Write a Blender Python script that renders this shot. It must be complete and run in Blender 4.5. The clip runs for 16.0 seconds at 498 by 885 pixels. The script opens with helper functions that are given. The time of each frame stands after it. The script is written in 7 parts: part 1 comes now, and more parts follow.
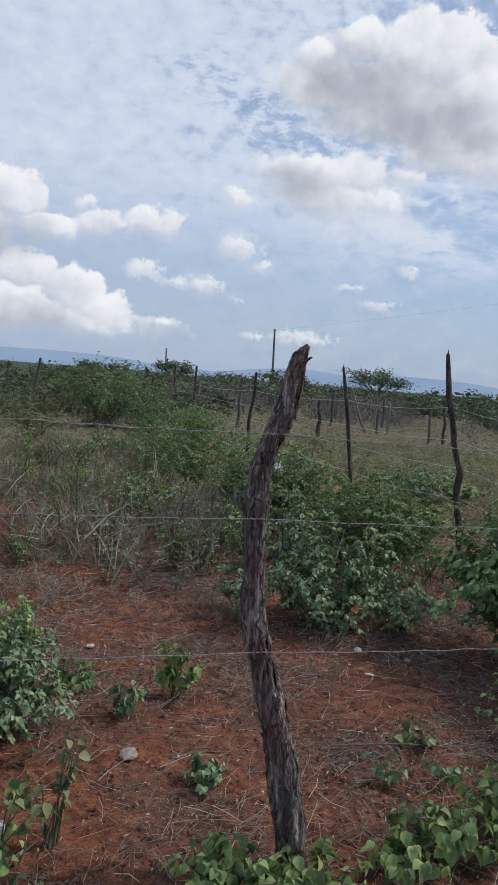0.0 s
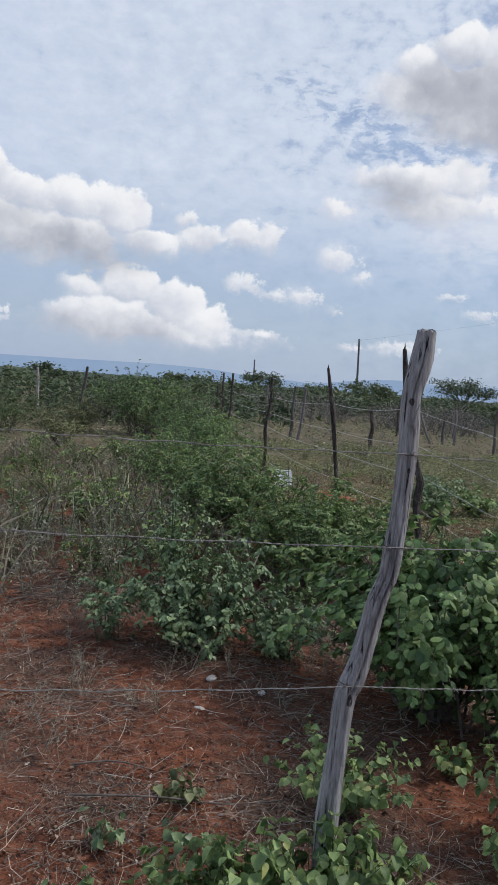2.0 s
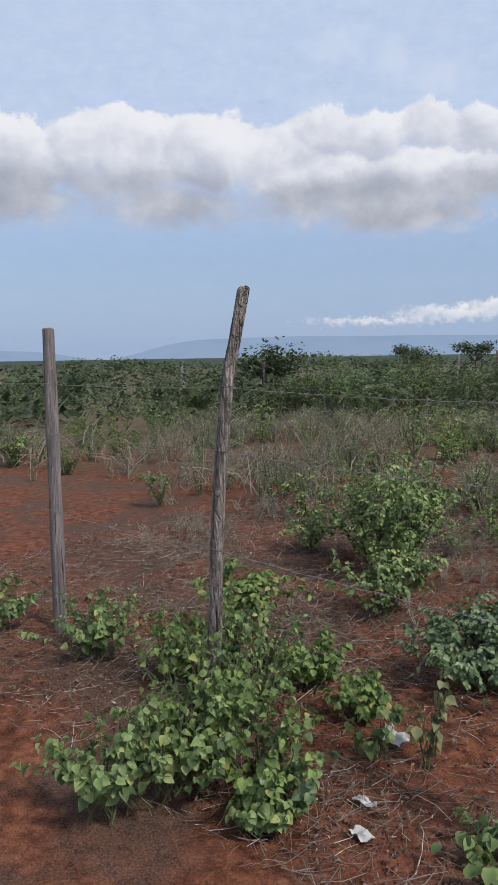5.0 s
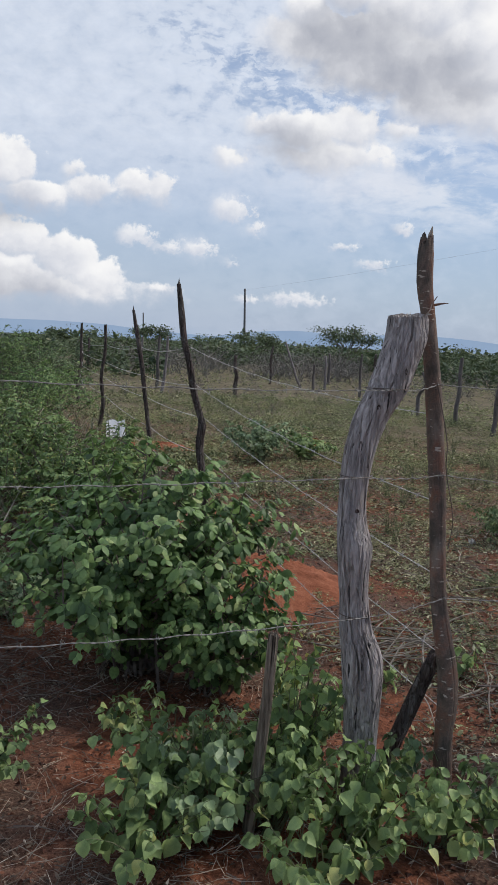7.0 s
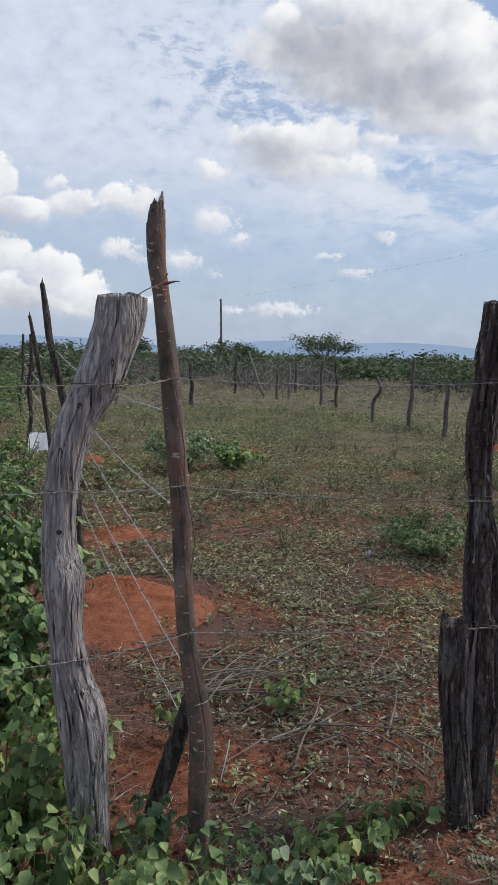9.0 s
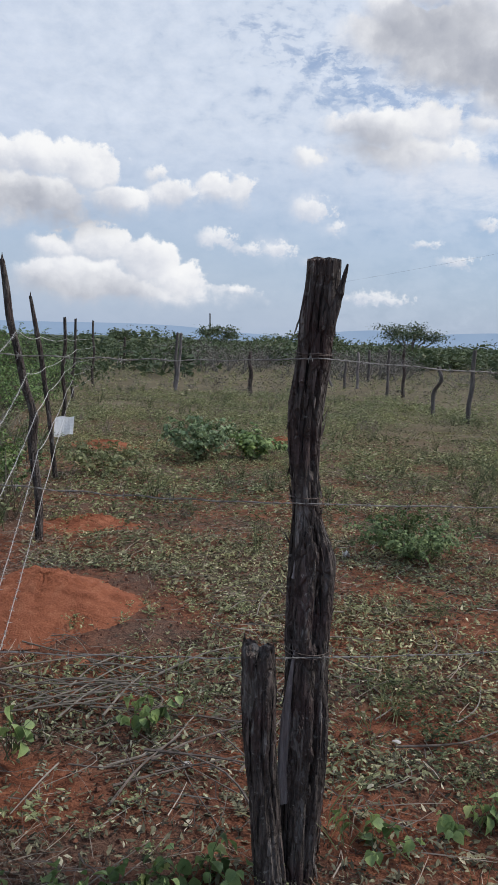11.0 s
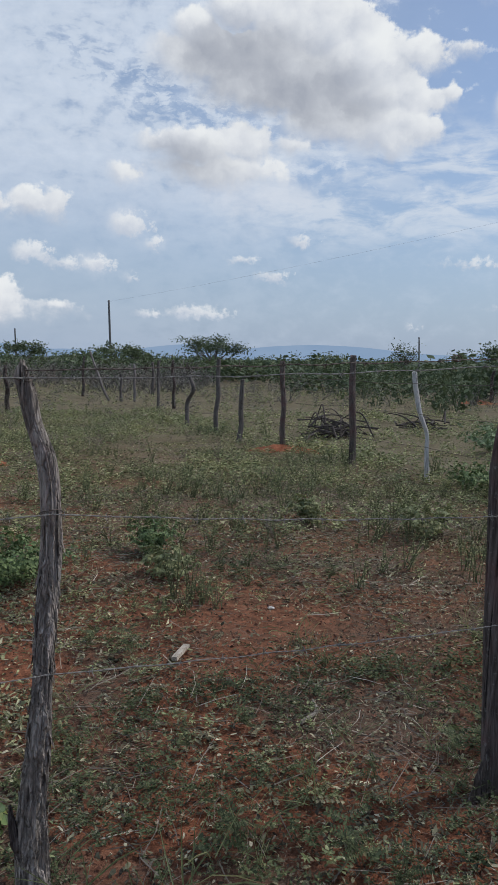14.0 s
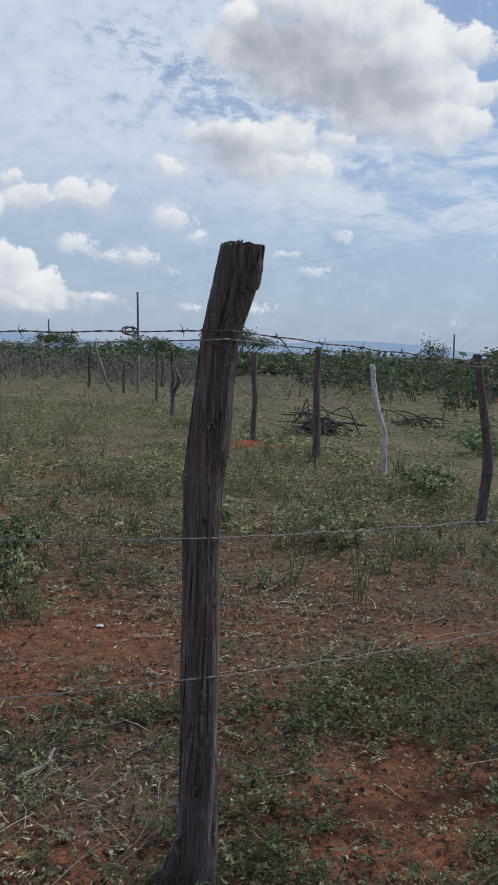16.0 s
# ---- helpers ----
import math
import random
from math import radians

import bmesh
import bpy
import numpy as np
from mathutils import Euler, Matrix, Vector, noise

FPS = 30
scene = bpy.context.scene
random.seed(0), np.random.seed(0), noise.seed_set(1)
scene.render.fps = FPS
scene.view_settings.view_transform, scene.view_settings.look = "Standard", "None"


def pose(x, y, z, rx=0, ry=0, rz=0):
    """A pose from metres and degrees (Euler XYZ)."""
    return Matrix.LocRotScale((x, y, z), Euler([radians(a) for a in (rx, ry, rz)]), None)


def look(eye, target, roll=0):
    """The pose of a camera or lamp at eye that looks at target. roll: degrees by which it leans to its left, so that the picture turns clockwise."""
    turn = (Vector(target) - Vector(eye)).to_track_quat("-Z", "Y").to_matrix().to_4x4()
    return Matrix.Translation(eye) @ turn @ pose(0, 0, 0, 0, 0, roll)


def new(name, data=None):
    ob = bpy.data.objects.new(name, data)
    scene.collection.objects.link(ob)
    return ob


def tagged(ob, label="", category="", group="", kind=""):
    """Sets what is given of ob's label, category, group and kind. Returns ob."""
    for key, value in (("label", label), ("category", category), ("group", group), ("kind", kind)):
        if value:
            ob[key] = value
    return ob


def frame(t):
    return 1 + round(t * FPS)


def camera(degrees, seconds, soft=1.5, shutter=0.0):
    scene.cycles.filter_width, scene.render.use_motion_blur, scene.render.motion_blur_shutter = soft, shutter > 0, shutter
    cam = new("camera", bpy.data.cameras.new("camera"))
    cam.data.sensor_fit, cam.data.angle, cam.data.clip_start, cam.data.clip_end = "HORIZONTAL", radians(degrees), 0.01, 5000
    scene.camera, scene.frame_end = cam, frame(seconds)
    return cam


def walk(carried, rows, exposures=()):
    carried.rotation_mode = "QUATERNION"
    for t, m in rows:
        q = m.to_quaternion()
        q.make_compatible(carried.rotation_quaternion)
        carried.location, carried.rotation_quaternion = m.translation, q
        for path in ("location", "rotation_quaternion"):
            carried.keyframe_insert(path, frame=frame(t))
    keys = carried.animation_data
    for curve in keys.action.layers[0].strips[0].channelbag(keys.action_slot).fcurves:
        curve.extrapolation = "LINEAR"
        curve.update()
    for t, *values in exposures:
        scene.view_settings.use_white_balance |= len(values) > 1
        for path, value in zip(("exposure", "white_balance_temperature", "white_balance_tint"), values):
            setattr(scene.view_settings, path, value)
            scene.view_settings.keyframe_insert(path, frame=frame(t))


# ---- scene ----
EXPOSURES = ((0.0, 0.0, 6300, 10), (2.0, 0.01, 6350, 10), (3.5, 0.02, 6500, 10), (6.5, 0.06, 6500, 10), (8.0, 0.08, 6500, 10), (10.5, 0.09, 6450, 10), (11.5, 0.03, 6400, 9), (12.5, -0.09, 6300, 8), (14.0, -0.09, 6300, 8), (16.0, -0.05, 6300, 8))
cam = camera(35.3, 16.0, soft=0.8)
PATH = [
    (0, (0.35, -0.944, 1.446), (0.021, 1.023, 1.282), 5.4),
    (0.5, (0.633, -0.749, 1.436), (0.219, 1.201, 1.269), 5.1),
    (1, (0.898, -0.511, 1.46), (0.475, 1.439, 1.323), 6.3),
    (1.5, (1.22, -0.388, 1.473), (0.668, 1.53, 1.337), 5.9),
    (2, (1.493, -0.176, 1.457), (0.919, 1.734, 1.301), 5.1),
    (2.5, (1.743, 0.0, 1.458), (1.157, 1.907, 1.317), 5.8),
    (3, (1.984, 0.022, 1.482), (1.265, 1.881, 1.321), 5.5),
    (3.5, (2.004, -0.003, 1.483), (0.936, 1.679, 1.304), 2.7),
    (4, (1.897, -0.186, 1.474), (0.29, 0.988, 1.275), 0.2),
    (4.2, (1.829, -0.196, 1.461), (0.098, 0.783, 1.252), -0.3),
    (4.7, (1.767, -0.186, 1.456), (-0.117, 0.39, 1.216), -0.9),
    (5.25, (1.767, -0.116, 1.448), (-0.091, 0.538, 1.208), 0.2),
    (5.8, (1.887, -0.016, 1.441), (0.254, 1.086, 1.201), 1.4),
    (6.3, (2.068, 0.117, 1.437), (0.999, 1.782, 1.144), 3.0),
    (6.5, (2.159, 0.166, 1.442), (1.332, 1.965, 1.16), 3.5),
    (6.8, (2.266, 0.252, 1.432), (1.793, 2.177, 1.171), 3.5),
    (7, (2.323, 0.345, 1.421), (2.004, 2.303, 1.166), 3.5),
    (7.5, (2.443, 0.555, 1.406), (2.264, 2.534, 1.177), 3.6),
    (8, (2.611, 0.663, 1.395), (2.494, 2.647, 1.165), 1.9),
    (8.2, (2.705, 0.694, 1.395), (2.572, 2.677, 1.172), 1.9),
    (10.3, (3.51, 1.181, 1.402), (2.985, 3.094, 1.145), 2.0),
    (10.5, (3.601, 1.225, 1.395), (3.073, 3.136, 1.132), 1.7),
    (11, (3.745, 1.407, 1.379), (3.228, 3.321, 1.115), 2.8),
    (11.5, (3.937, 1.509, 1.382), (3.571, 3.458, 1.128), 3.3),
    (12, (4.194, 1.556, 1.41), (4.033, 3.537, 1.186), 4.7),
    (12.5, (4.45, 1.668, 1.39), (4.563, 3.654, 1.183), 3.5),
    (13, (4.685, 1.859, 1.386), (4.94, 3.832, 1.185), 4.0),
    (13.5, (4.906, 1.956, 1.374), (5.046, 3.941, 1.172), 2.4),
    (14, (5.137, 2.074, 1.373), (5.049, 4.061, 1.161), 1.7),
    (14.5, (5.325, 2.283, 1.364), (5.148, 4.263, 1.143), 3.0),
    (15, (5.571, 2.41, 1.362), (5.395, 4.39, 1.142), 3.1),
    (15.5, (5.883, 2.487, 1.395), (5.698, 4.466, 1.17), 2.5),
    (16, (6.124, 2.703, 1.357), (5.939, 4.681, 1.128), 2.6),
]
walk(cam, [(t, look(eye, target, roll)) for t, eye, target, roll in PATH], EXPOSURES)

# ---- sky and light ----
SUN_AZ, SUN_EL = 62.0, 48.0          # degrees clockwise from +y, degrees above the horizon


class Nodes:
    """Short hand for building node trees."""

    def __init__(self, tree):
        self.t = tree
        tree.nodes.clear()

    def n(self, kind, *inputs, operation="", smooth=False):
        node = self.t.nodes.new(kind)
        if operation:
            node.operation = operation
        if smooth:
            node.interpolation_type = "SMOOTHSTEP"
        for i, v in enumerate(inputs):
            if v is None:
                continue
            if isinstance(v, bpy.types.NodeSocket):
                self.t.links.new(v, node.inputs[i])
            else:
                node.inputs[i].default_value = v
        return node

    def m(self, op, *inputs):
        return self.n("ShaderNodeMath", *inputs, operation=op).outputs[0]

    def v(self, op, *inputs):
        node = self.n("ShaderNodeVectorMath", *inputs, operation=op)
        return node.outputs[1] if op == "LENGTH" else node.outputs[0]

    def noise(self, vec, scale, detail=4.0, rough=0.55, distort=0.0):
        node = self.n("ShaderNodeTexNoise")
        self.t.links.new(vec, node.inputs["Vector"])
        node.inputs["Scale"].default_value = scale
        node.inputs["Detail"].default_value = detail
        node.inputs["Roughness"].default_value = rough
        node.inputs["Distortion"].default_value = distort
        return node

    def ramp(self, fac, *stops):
        node = self.n("ShaderNodeValToRGB", fac)
        e = node.color_ramp.elements
        while len(e) < len(stops):
            e.new(0.5)
        for el, (p, c) in zip(e, stops):
            el.position, el.color = p, (*c, 1) if len(c) == 3 else c
        return node.outputs[0]

    def mix(self, fac, a, b, blend="MIX"):
        node = self.t.nodes.new("ShaderNodeMix")
        node.data_type, node.blend_type = "RGBA", blend
        for sock, v in ((node.inputs[0], fac), (node.inputs[6], a), (node.inputs[7], b)):
            if isinstance(v, bpy.types.NodeSocket):
                self.t.links.new(v, sock)
            else:
                sock.default_value = (*v, 1) if isinstance(v, tuple) and len(v) == 3 else v
        return node.outputs[2]

    def step(self, x, lo, hi, a=0.0, b=1.0):
        node = self.n("ShaderNodeMapRange", x, lo, hi, a, b, smooth=True)
        return node.outputs[0]


# clouds as lobes: azimuth to the left of +y, elevation, half width, half height (degrees)
BANK_FAR = [
    (69.6, 13.0, 3.9, 2.3), (66.9, 14.4, 3.1, 2.0), (63.5, 13.9, 3.0, 1.9), (59.6, 14.5, 2.8, 1.9), (56.0, 13.9, 3.5, 1.9), (52.4, 13.7, 3.5, 1.9),
    (49.1, 12.4, 3.0, 1.7), (46.0, 14.5, 2.6, 1.5), (44.0, 13.4, 3.5, 2.1), (39.8, 13.6, 2.6, 1.9), (37.5, 12.7, 2.6, 1.9), (67.4, 11.3, 6.0, 2.5),
    (59.6, 11.2, 6.9, 2.5), (51.5, 10.9, 6.5, 1.9), (43.6, 10.0, 6.9, 2.3), (37.8, 9.8, 5.1, 2.5), (62.0, 8.9, 6.4, 1.4), (42.7, 7.5, 6.0, 1.6),
    (75, 13.2, 5, 2.8), (82, 13, 6, 3.2), (91, 12.4, 7, 3.4),
]
BANK_NEAR = [
    (41.7, 13.6, 3.5, 1.9), (38.5, 12.7, 2.6, 1.9), (33.6, 11.3, 2.6, 1.6), (44.7, 9.6, 6.9, 2.5), (37.6, 8.9, 6.8, 1.7), (34.2, 11.4, 2.6, 1.5),
    (30.3, 11.3, 3.0, 1.7), (27.2, 11.0, 2.6, 1.9), (32.1, 8.9, 6.4, 1.9), (25.0, 9.1, 2.6, 1.3), (22.7, 10.7, 0.9, 0.8), (21.4, 9.5, 2.6, 1.2),
    (18.2, 10.1, 1.8, 1.2), (16.5, 10.0, 1.2, 1.2),
]
LOW_HEAPS = [
    (38.0, 4.7, 2.1, 2.4), (39.5, 4.1, 2.4, 1.6), (39.5, 5.8, 2.6, 1.6), (38.2, 4.0, 1.5, 1.9), (44.2, 4.9, 2.8, 0.8), (29.4, 5.5, 2.1, 1.1),
    (26.3, 5.7, 2.8, 1.5), (23.0, 4.8, 2.8, 1.9), (20.8, 3.7, 2.8, 1.5), (27.7, 3.5, 5.3, 1.9), (24.0, 2.9, 6.6, 1.1), (17.0, 3.4, 2.4, 0.6),
]
SMALL_LEFT = [
    (57.6, 2.2, 4.7, 0.6), (55.1, 2.6, 2.1, 0.6), (63.7, 1.7, 4.7, 0.3), (47.6, 2.4, 1.9, 0.8), (35.7, 3.1, 0.8, 0.4), (35.0, 3.2, 0.6, 0.6),
    (18.2, 6.9, 1.5, 0.8), (15.7, 6.3, 1.7, 0.5), (13.7, 6.3, 1.3, 0.6), (11.5, 9.1, 1.5, 0.9), (9.8, 7.9, 0.6, 0.4), (11.3, 5.5, 0.5, 0.3),
    (7.6, 3.2, 0.6, 0.5), (5.6, 3.2, 1.4, 0.5), (0.9, 5.9, 0.8, 0.4),
]
BIG_HEAP = [
    (6.9, 21.5, 2.3, 1.7), (4.1, 22.7, 3.0, 1.5), (0.2, 21.5, 3.0, 1.8), (-3.4, 19.9, 2.7, 2.1), (-1.1, 21.9, 5.0, 3.0), (5.9, 20.0, 4.9, 2.1),
    (0.7, 19.1, 5.8, 3.0), (-4.0, 19.4, 4.9, 3.0), (-3.0, 16.6, 4.9, 2.3), (-6.6, 16.0, 4.0, 2.1), (-6.5, 17.8, 3.1, 2.1), (-8.9, 17.5, 2.2, 1.1),
    (-10.6, 17.9, 1.1, 0.8), (-7.9, 20.2, 2.7, 1.5), (-11.4, 20.5, 1.4, 0.5),
]
MID_HEAP = [
    (6.5, 14.4, 3.9, 1.6), (3.7, 14.8, 2.6, 1.5), (9.3, 14.6, 2.0, 0.9), (0.1, 14.6, 1.7, 0.8), (4.9, 13.0, 4.8, 1.4), (12.0, 12.6, 1.2, 0.8),
]
TOWER = [
    (-17.5, 20.0, 1.3, 1.3), (-16.3, 18.6, 2.0, 2.1), (-15.5, 16.9, 1.9, 1.7), (-17.7, 17.5, 1.8, 2.5), (-16.9, 16.0, 2.4, 1.2), (-15.9, 22.8, 2.8, 0.8),
]
SMALL_RIGHT = [
    (-0.7, 8.4, 0.9, 0.4), (1.6, 5.9, 1.0, 0.3), (3.6, 7.0, 1.1, 0.3), (-12.9, 7.0, 2.0, 0.3), (7.1, 3.2, 1.9, 0.5), (10.2, 3.0, 0.9, 0.3),
    (-16.3, 4.0, 1.9, 0.3), (-19.2, 3.4, 1.2, 0.3), (-8.8, 2.6, 0.4, 0.2),
]
FAINT = [
    (66.1, 19.8, 2.2, 1.1), (62.5, 18.6, 1.3, 1.3), (59.5, 17.6, 3.1, 1.2), (66.9, 16.2, 1.8, 0.8), (52.8, 20.2, 2.0, 1.4), (41.8, 16.1, 2.9, 1.2),
    (45.8, 2.9, 2.1, 0.7), (43.4, 15.9, 3.1, 1.3), (3.2, 11.5, 5.2, 1.2), (14.1, 6.5, 1.3, 0.8), (11.9, 9.3, 1.7, 0.9), (10.0, 8.0, 0.7, 0.4),
    (11.8, 5.6, 0.6, 0.3), (11.5, 12.6, 1.7, 0.9), (2.7, 11.4, 5.6, 1.3),
]
# grey undersides of the thick clouds
UNDERSIDES = [
    (62.4, 9.6, 7.3, 1.9), (68.2, 9.8, 5.1, 1.5), (54.8, 10.7, 4.7, 1.2), (42.7, 8.1, 6.8, 1.9), (47.5, 10.3, 5.2, 1.1), (45.5, 7.6, 8.1, 1.7),
    (37.6, 9.1, 5.1, 1.4), (31.5, 8.9, 3.8, 0.9), (33.5, 8.0, 5.1, 1.4), (28.9, 7.8, 3.4, 1.1), (4.0, 18.9, 4.2, 2.2), 
    (3.9, 19.9, 4.9, 2.1), (0.3, 18.3, 4.9, 2.2), (-2.2, 17.2, 3.5, 1.5), (7.5, 13.4, 2.8, 1.2), (28.4, 2.8, 4.7, 0.8),
    (78, 10, 7, 1.9), (90, 10, 7, 2.2),
]
# blue gaps in the thin high sheet
GAPS = [
    (15.2, 20.3, 2.7, 1.5), (12.5, 18.9, 2.7, 1.5), (9.8, 17.7, 2.7, 1.3), (5.8, 16.5, 3.1, 1.2), (0.6, 15.7, 2.2, 0.8), (-9.0, 18.3, 4.0, 1.7),
    (-11.4, 19.8, 4.0, 2.1), (-6.3, 12.0, 5.6, 0.9), (-4.2, 13.5, 2.6, 0.7), (-12.8, 21.9, 5.0, 1.5), (-13.1, 18.3, 3.1, 2.3), (-8.5, 12.5, 3.5, 0.7),
]

world = bpy.data.worlds.new("sky")
scene.world = world
world.use_nodes = True
N = Nodes(world.node_tree)
dirn = N.n("ShaderNodeTexCoord").outputs["Generated"]
xyz = N.n("ShaderNodeSeparateXYZ", dirn).outputs
deg = 180 / math.pi
az = N.m("MULTIPLY", N.m("ARCTAN2", N.m("MULTIPLY", xyz[0], -1.0), xyz[1]), deg)
el = N.m("MULTIPLY", N.m("ARCSINE", xyz[2]), deg)
place = N.n("ShaderNodeCombineXYZ", az, el, 0.0).outputs[0]
HALF = (0.5, 0.5, 0.5)
puff = N.noise(place, 0.62, 8.0, 0.60)
puff_f = puff.outputs["Fac"]
big = N.noise(place, 0.17, 3.0, 0.5)
turn = N.v("SUBTRACT", puff.outputs["Color"], HALF)
bent = N.v("ADD", place, N.v("ADD", N.v("MULTIPLY", turn, (1.7, 1.3, 0)), N.v("MULTIPLY", N.v("SUBTRACT", big.outputs["Color"], HALF), (1.6, 0.9, 0))))
rag = N.noise(place, 1.5, 6.0, 0.62)
ruffled = N.v("ADD", place, N.v("MULTIPLY", N.v("SUBTRACT", rag.outputs["Color"], HALF), (2.6, 1.3, 0)))
# the same relief a little nearer to the sun: what rises towards it is lit
swell = N.noise(bent, 0.24, 5.0, 0.52).outputs["Fac"]
relief = N.m("SUBTRACT", swell, N.noise(N.v("ADD", bent, (-0.9, 1.1, 0.0)), 0.24, 3.0, 0.50).outputs["Fac"])


def heap_field(heaps, where, shaped=False):
    """Depth inside the lobes in degrees and, if shaped, the height within the lobe that lies foremost (-1 foot, 1 crown)."""
    out = crown = None
    for a, e, w, h in heaps:
        q = N.v("MULTIPLY_ADD", where, (1 / w, 1 / h, 0), (-a / w, -e / h, 0))
        d = N.m("MULTIPLY_ADD", N.v("LENGTH", q), -h, h)
        if shaped:
            y = N.n("ShaderNodeVectorMath", q, (-0.30, 0.95, 0.0), operation="DOT_PRODUCT").outputs["Value"]
            crown = y if crown is None else N.n("ShaderNodeMix", N.step(N.m("SUBTRACT", d, out), -0.5, 0.5), None, crown, y).outputs[0]
        out = d if out is None else N.m("MAXIMUM", out, d)
    return out, crown


under, _ = heap_field(UNDERSIDES, bent)
dens, crown = heap_field(BANK_FAR + BANK_NEAR + LOW_HEAPS + BIG_HEAP + MID_HEAP + TOWER, bent, True)
dens = N.m("MAXIMUM", dens, N.m("MULTIPLY", under, 0.8))
shade = N.step(under, -1.0, 0.9)
edge = N.m("ADD", dens, N.m("MULTIPLY", N.m("SUBTRACT", puff_f, 0.5), 1.8))
soft = N.step(crown, -0.7, 0.5, 1.5, 0.42)
cumulus = N.step(N.m("DIVIDE", edge, soft), -0.2, 0.8)
scrap, scrap_crown = heap_field(SMALL_LEFT + SMALL_RIGHT, ruffled, True)
scraps = N.m("MULTIPLY", N.step(N.m("ADD", scrap, N.m("MULTIPLY", N.m("SUBTRACT", rag.outputs["Fac"], 0.52), 1.3)), -0.16, 0.36), 0.85)
faint, _ = heap_field(FAINT, bent)
faint = N.m("MULTIPLY", N.step(N.m("ADD", faint, N.m("MULTIPLY", N.m("SUBTRACT", puff_f, 0.5), 2.2)), -0.5, 1.1), 0.55)
gap, _ = heap_field(GAPS, bent)
# the thin broken sheet above, denser to the left, and a general cover behind the camera
sheet_xy = N.v("MULTIPLY", place, (0.15, 0.23, 1.0))
sheet = N.noise(sheet_xy, 3.1, 8.0, 0.60, 0.2).outputs["Fac"]
sheet2 = N.noise(sheet_xy, 0.45, 3.0, 0.5).outputs["Fac"]
ripple = N.noise(N.v("MULTIPLY", N.v("ADD", place, N.v("MULTIPLY", turn, (2.0, 1.0, 0))), (0.8, 1.7, 1.0)), 1.0, 5.0, 0.62, 0.3).outputs["Fac"]
lean = N.step(az, -20.0, 24.0, -0.16, 0.20)
veil_f = N.m("ADD", N.m("ADD", N.m("MULTIPLY", sheet, 0.72), N.m("MULTIPLY", sheet2, 0.35)), lean)
veil_f = N.m("SUBTRACT", veil_f, N.m("MULTIPLY", N.step(gap, -2.4, 2.0), N.step(ripple, 0.62, 0.42, 0.0, 0.21)))
veil = N.m("MULTIPLY", N.step(veil_f, 0.40, 0.64, N.step(az, -18.0, 4.0, 0.05, 0.30), 0.94), N.step(el, 5.0, 15.0, 0.25, 1.0))
nishita = N.n("ShaderNodeTexSky")
nishita.sky_type, nishita.sun_disc = "NISHITA", False
nishita.sun_elevation, nishita.sun_rotation = radians(SUN_EL), radians(SUN_AZ)
nishita.air_density, nishita.dust_density, nishita.ozone_density = 1.0, 1.5, 1.5
blue = N.mix(1.0, nishita.outputs[0], (0.096, 0.102, 0.112), "MULTIPLY")
haze = N.step(el, -2.0, 17.0, 0.80, 0.08)
blue = N.mix(haze, blue, (0.37, 0.465, 0.635))
veil_col = N.ramp(sheet, (0.3, (0.54, 0.612, 0.735)), (0.7, (0.68, 0.74, 0.845)))
veil_col = N.mix(N.step(az, 25.0, 45.0, 0.0, 0.6), veil_col, (0.58, 0.65, 0.80))
veil_col = N.mix(N.step(ripple, 0.42, 0.66, 0.0, 0.2), veil_col, (0.74, 0.78, 0.85))
col = N.mix(veil, blue, veil_col)
wisp = N.noise(N.v("MULTIPLY", place, (0.10, 0.30, 1.0)), 2.2, 7.0, 0.62, 0.4).outputs["Fac"]
wisp = N.m("MULTIPLY", N.m("MULTIPLY", N.step(wisp, 0.38, 0.60), N.step(az, 12.0, -4.0)), N.m("MULTIPLY", N.step(el, 6.5, 11.0), N.step(el, 18.0, 13.5)))
wisp = N.m("MULTIPLY", wisp, N.step(gap, 0.9, -0.6, 0.35, 0.80))
col = N.mix(wisp, col, (0.72, 0.76, 0.83))
col = N.mix(faint, col, (0.72, 0.745, 0.815))
glow = N.m("ADD", N.m("MULTIPLY", crown, 0.75), N.m("ADD", N.m("MULTIPLY", relief, 2.0), N.m("MULTIPLY", N.m("SUBTRACT", puff_f, 0.42), 0.9)))
lit = N.ramp(N.step(glow, -1.0, 0.95), (0.0, (0.50, 0.535, 0.625)), (0.35, (0.62, 0.645, 0.71)), (0.7, (0.77, 0.78, 0.815)), (1.0, (0.90, 0.90, 0.90)))
dark = N.ramp(N.m("ADD", swell, N.m("ADD", N.m("MULTIPLY", relief, 0.5), N.m("MULTIPLY", N.m("SUBTRACT", puff_f, 0.5), 0.35))), (0.28, (0.39, 0.41, 0.47)), (0.50, (0.47, 0.487, 0.54)), (0.75, (0.61, 0.625, 0.67)))
heap_col = N.mix(N.m("MULTIPLY", shade, 0.94), lit, dark)
heap_col = N.mix(N.step(az, 34.0, 52.0, 0.0, 0.55), heap_col, N.mix(1.0, heap_col, (0.82, 0.85, 0.94), "MULTIPLY"))
col = N.mix(N.step(az, 34.0, 54.0), col, N.mix(1.0, col, (0.86, 0.93, 1.02), "MULTIPLY"))
col = N.mix(cumulus, col, heap_col)
scrap_col = N.ramp(N.step(N.m("ADD", scrap_crown, N.m("MULTIPLY", N.m("SUBTRACT", puff_f, 0.5), 1.5)), -1.0, 0.9), (0.0, (0.58, 0.62, 0.71)), (0.6, (0.74, 0.755, 0.80)), (1.0, (0.87, 0.87, 0.88)))
col = N.mix(scraps, col, scrap_col)
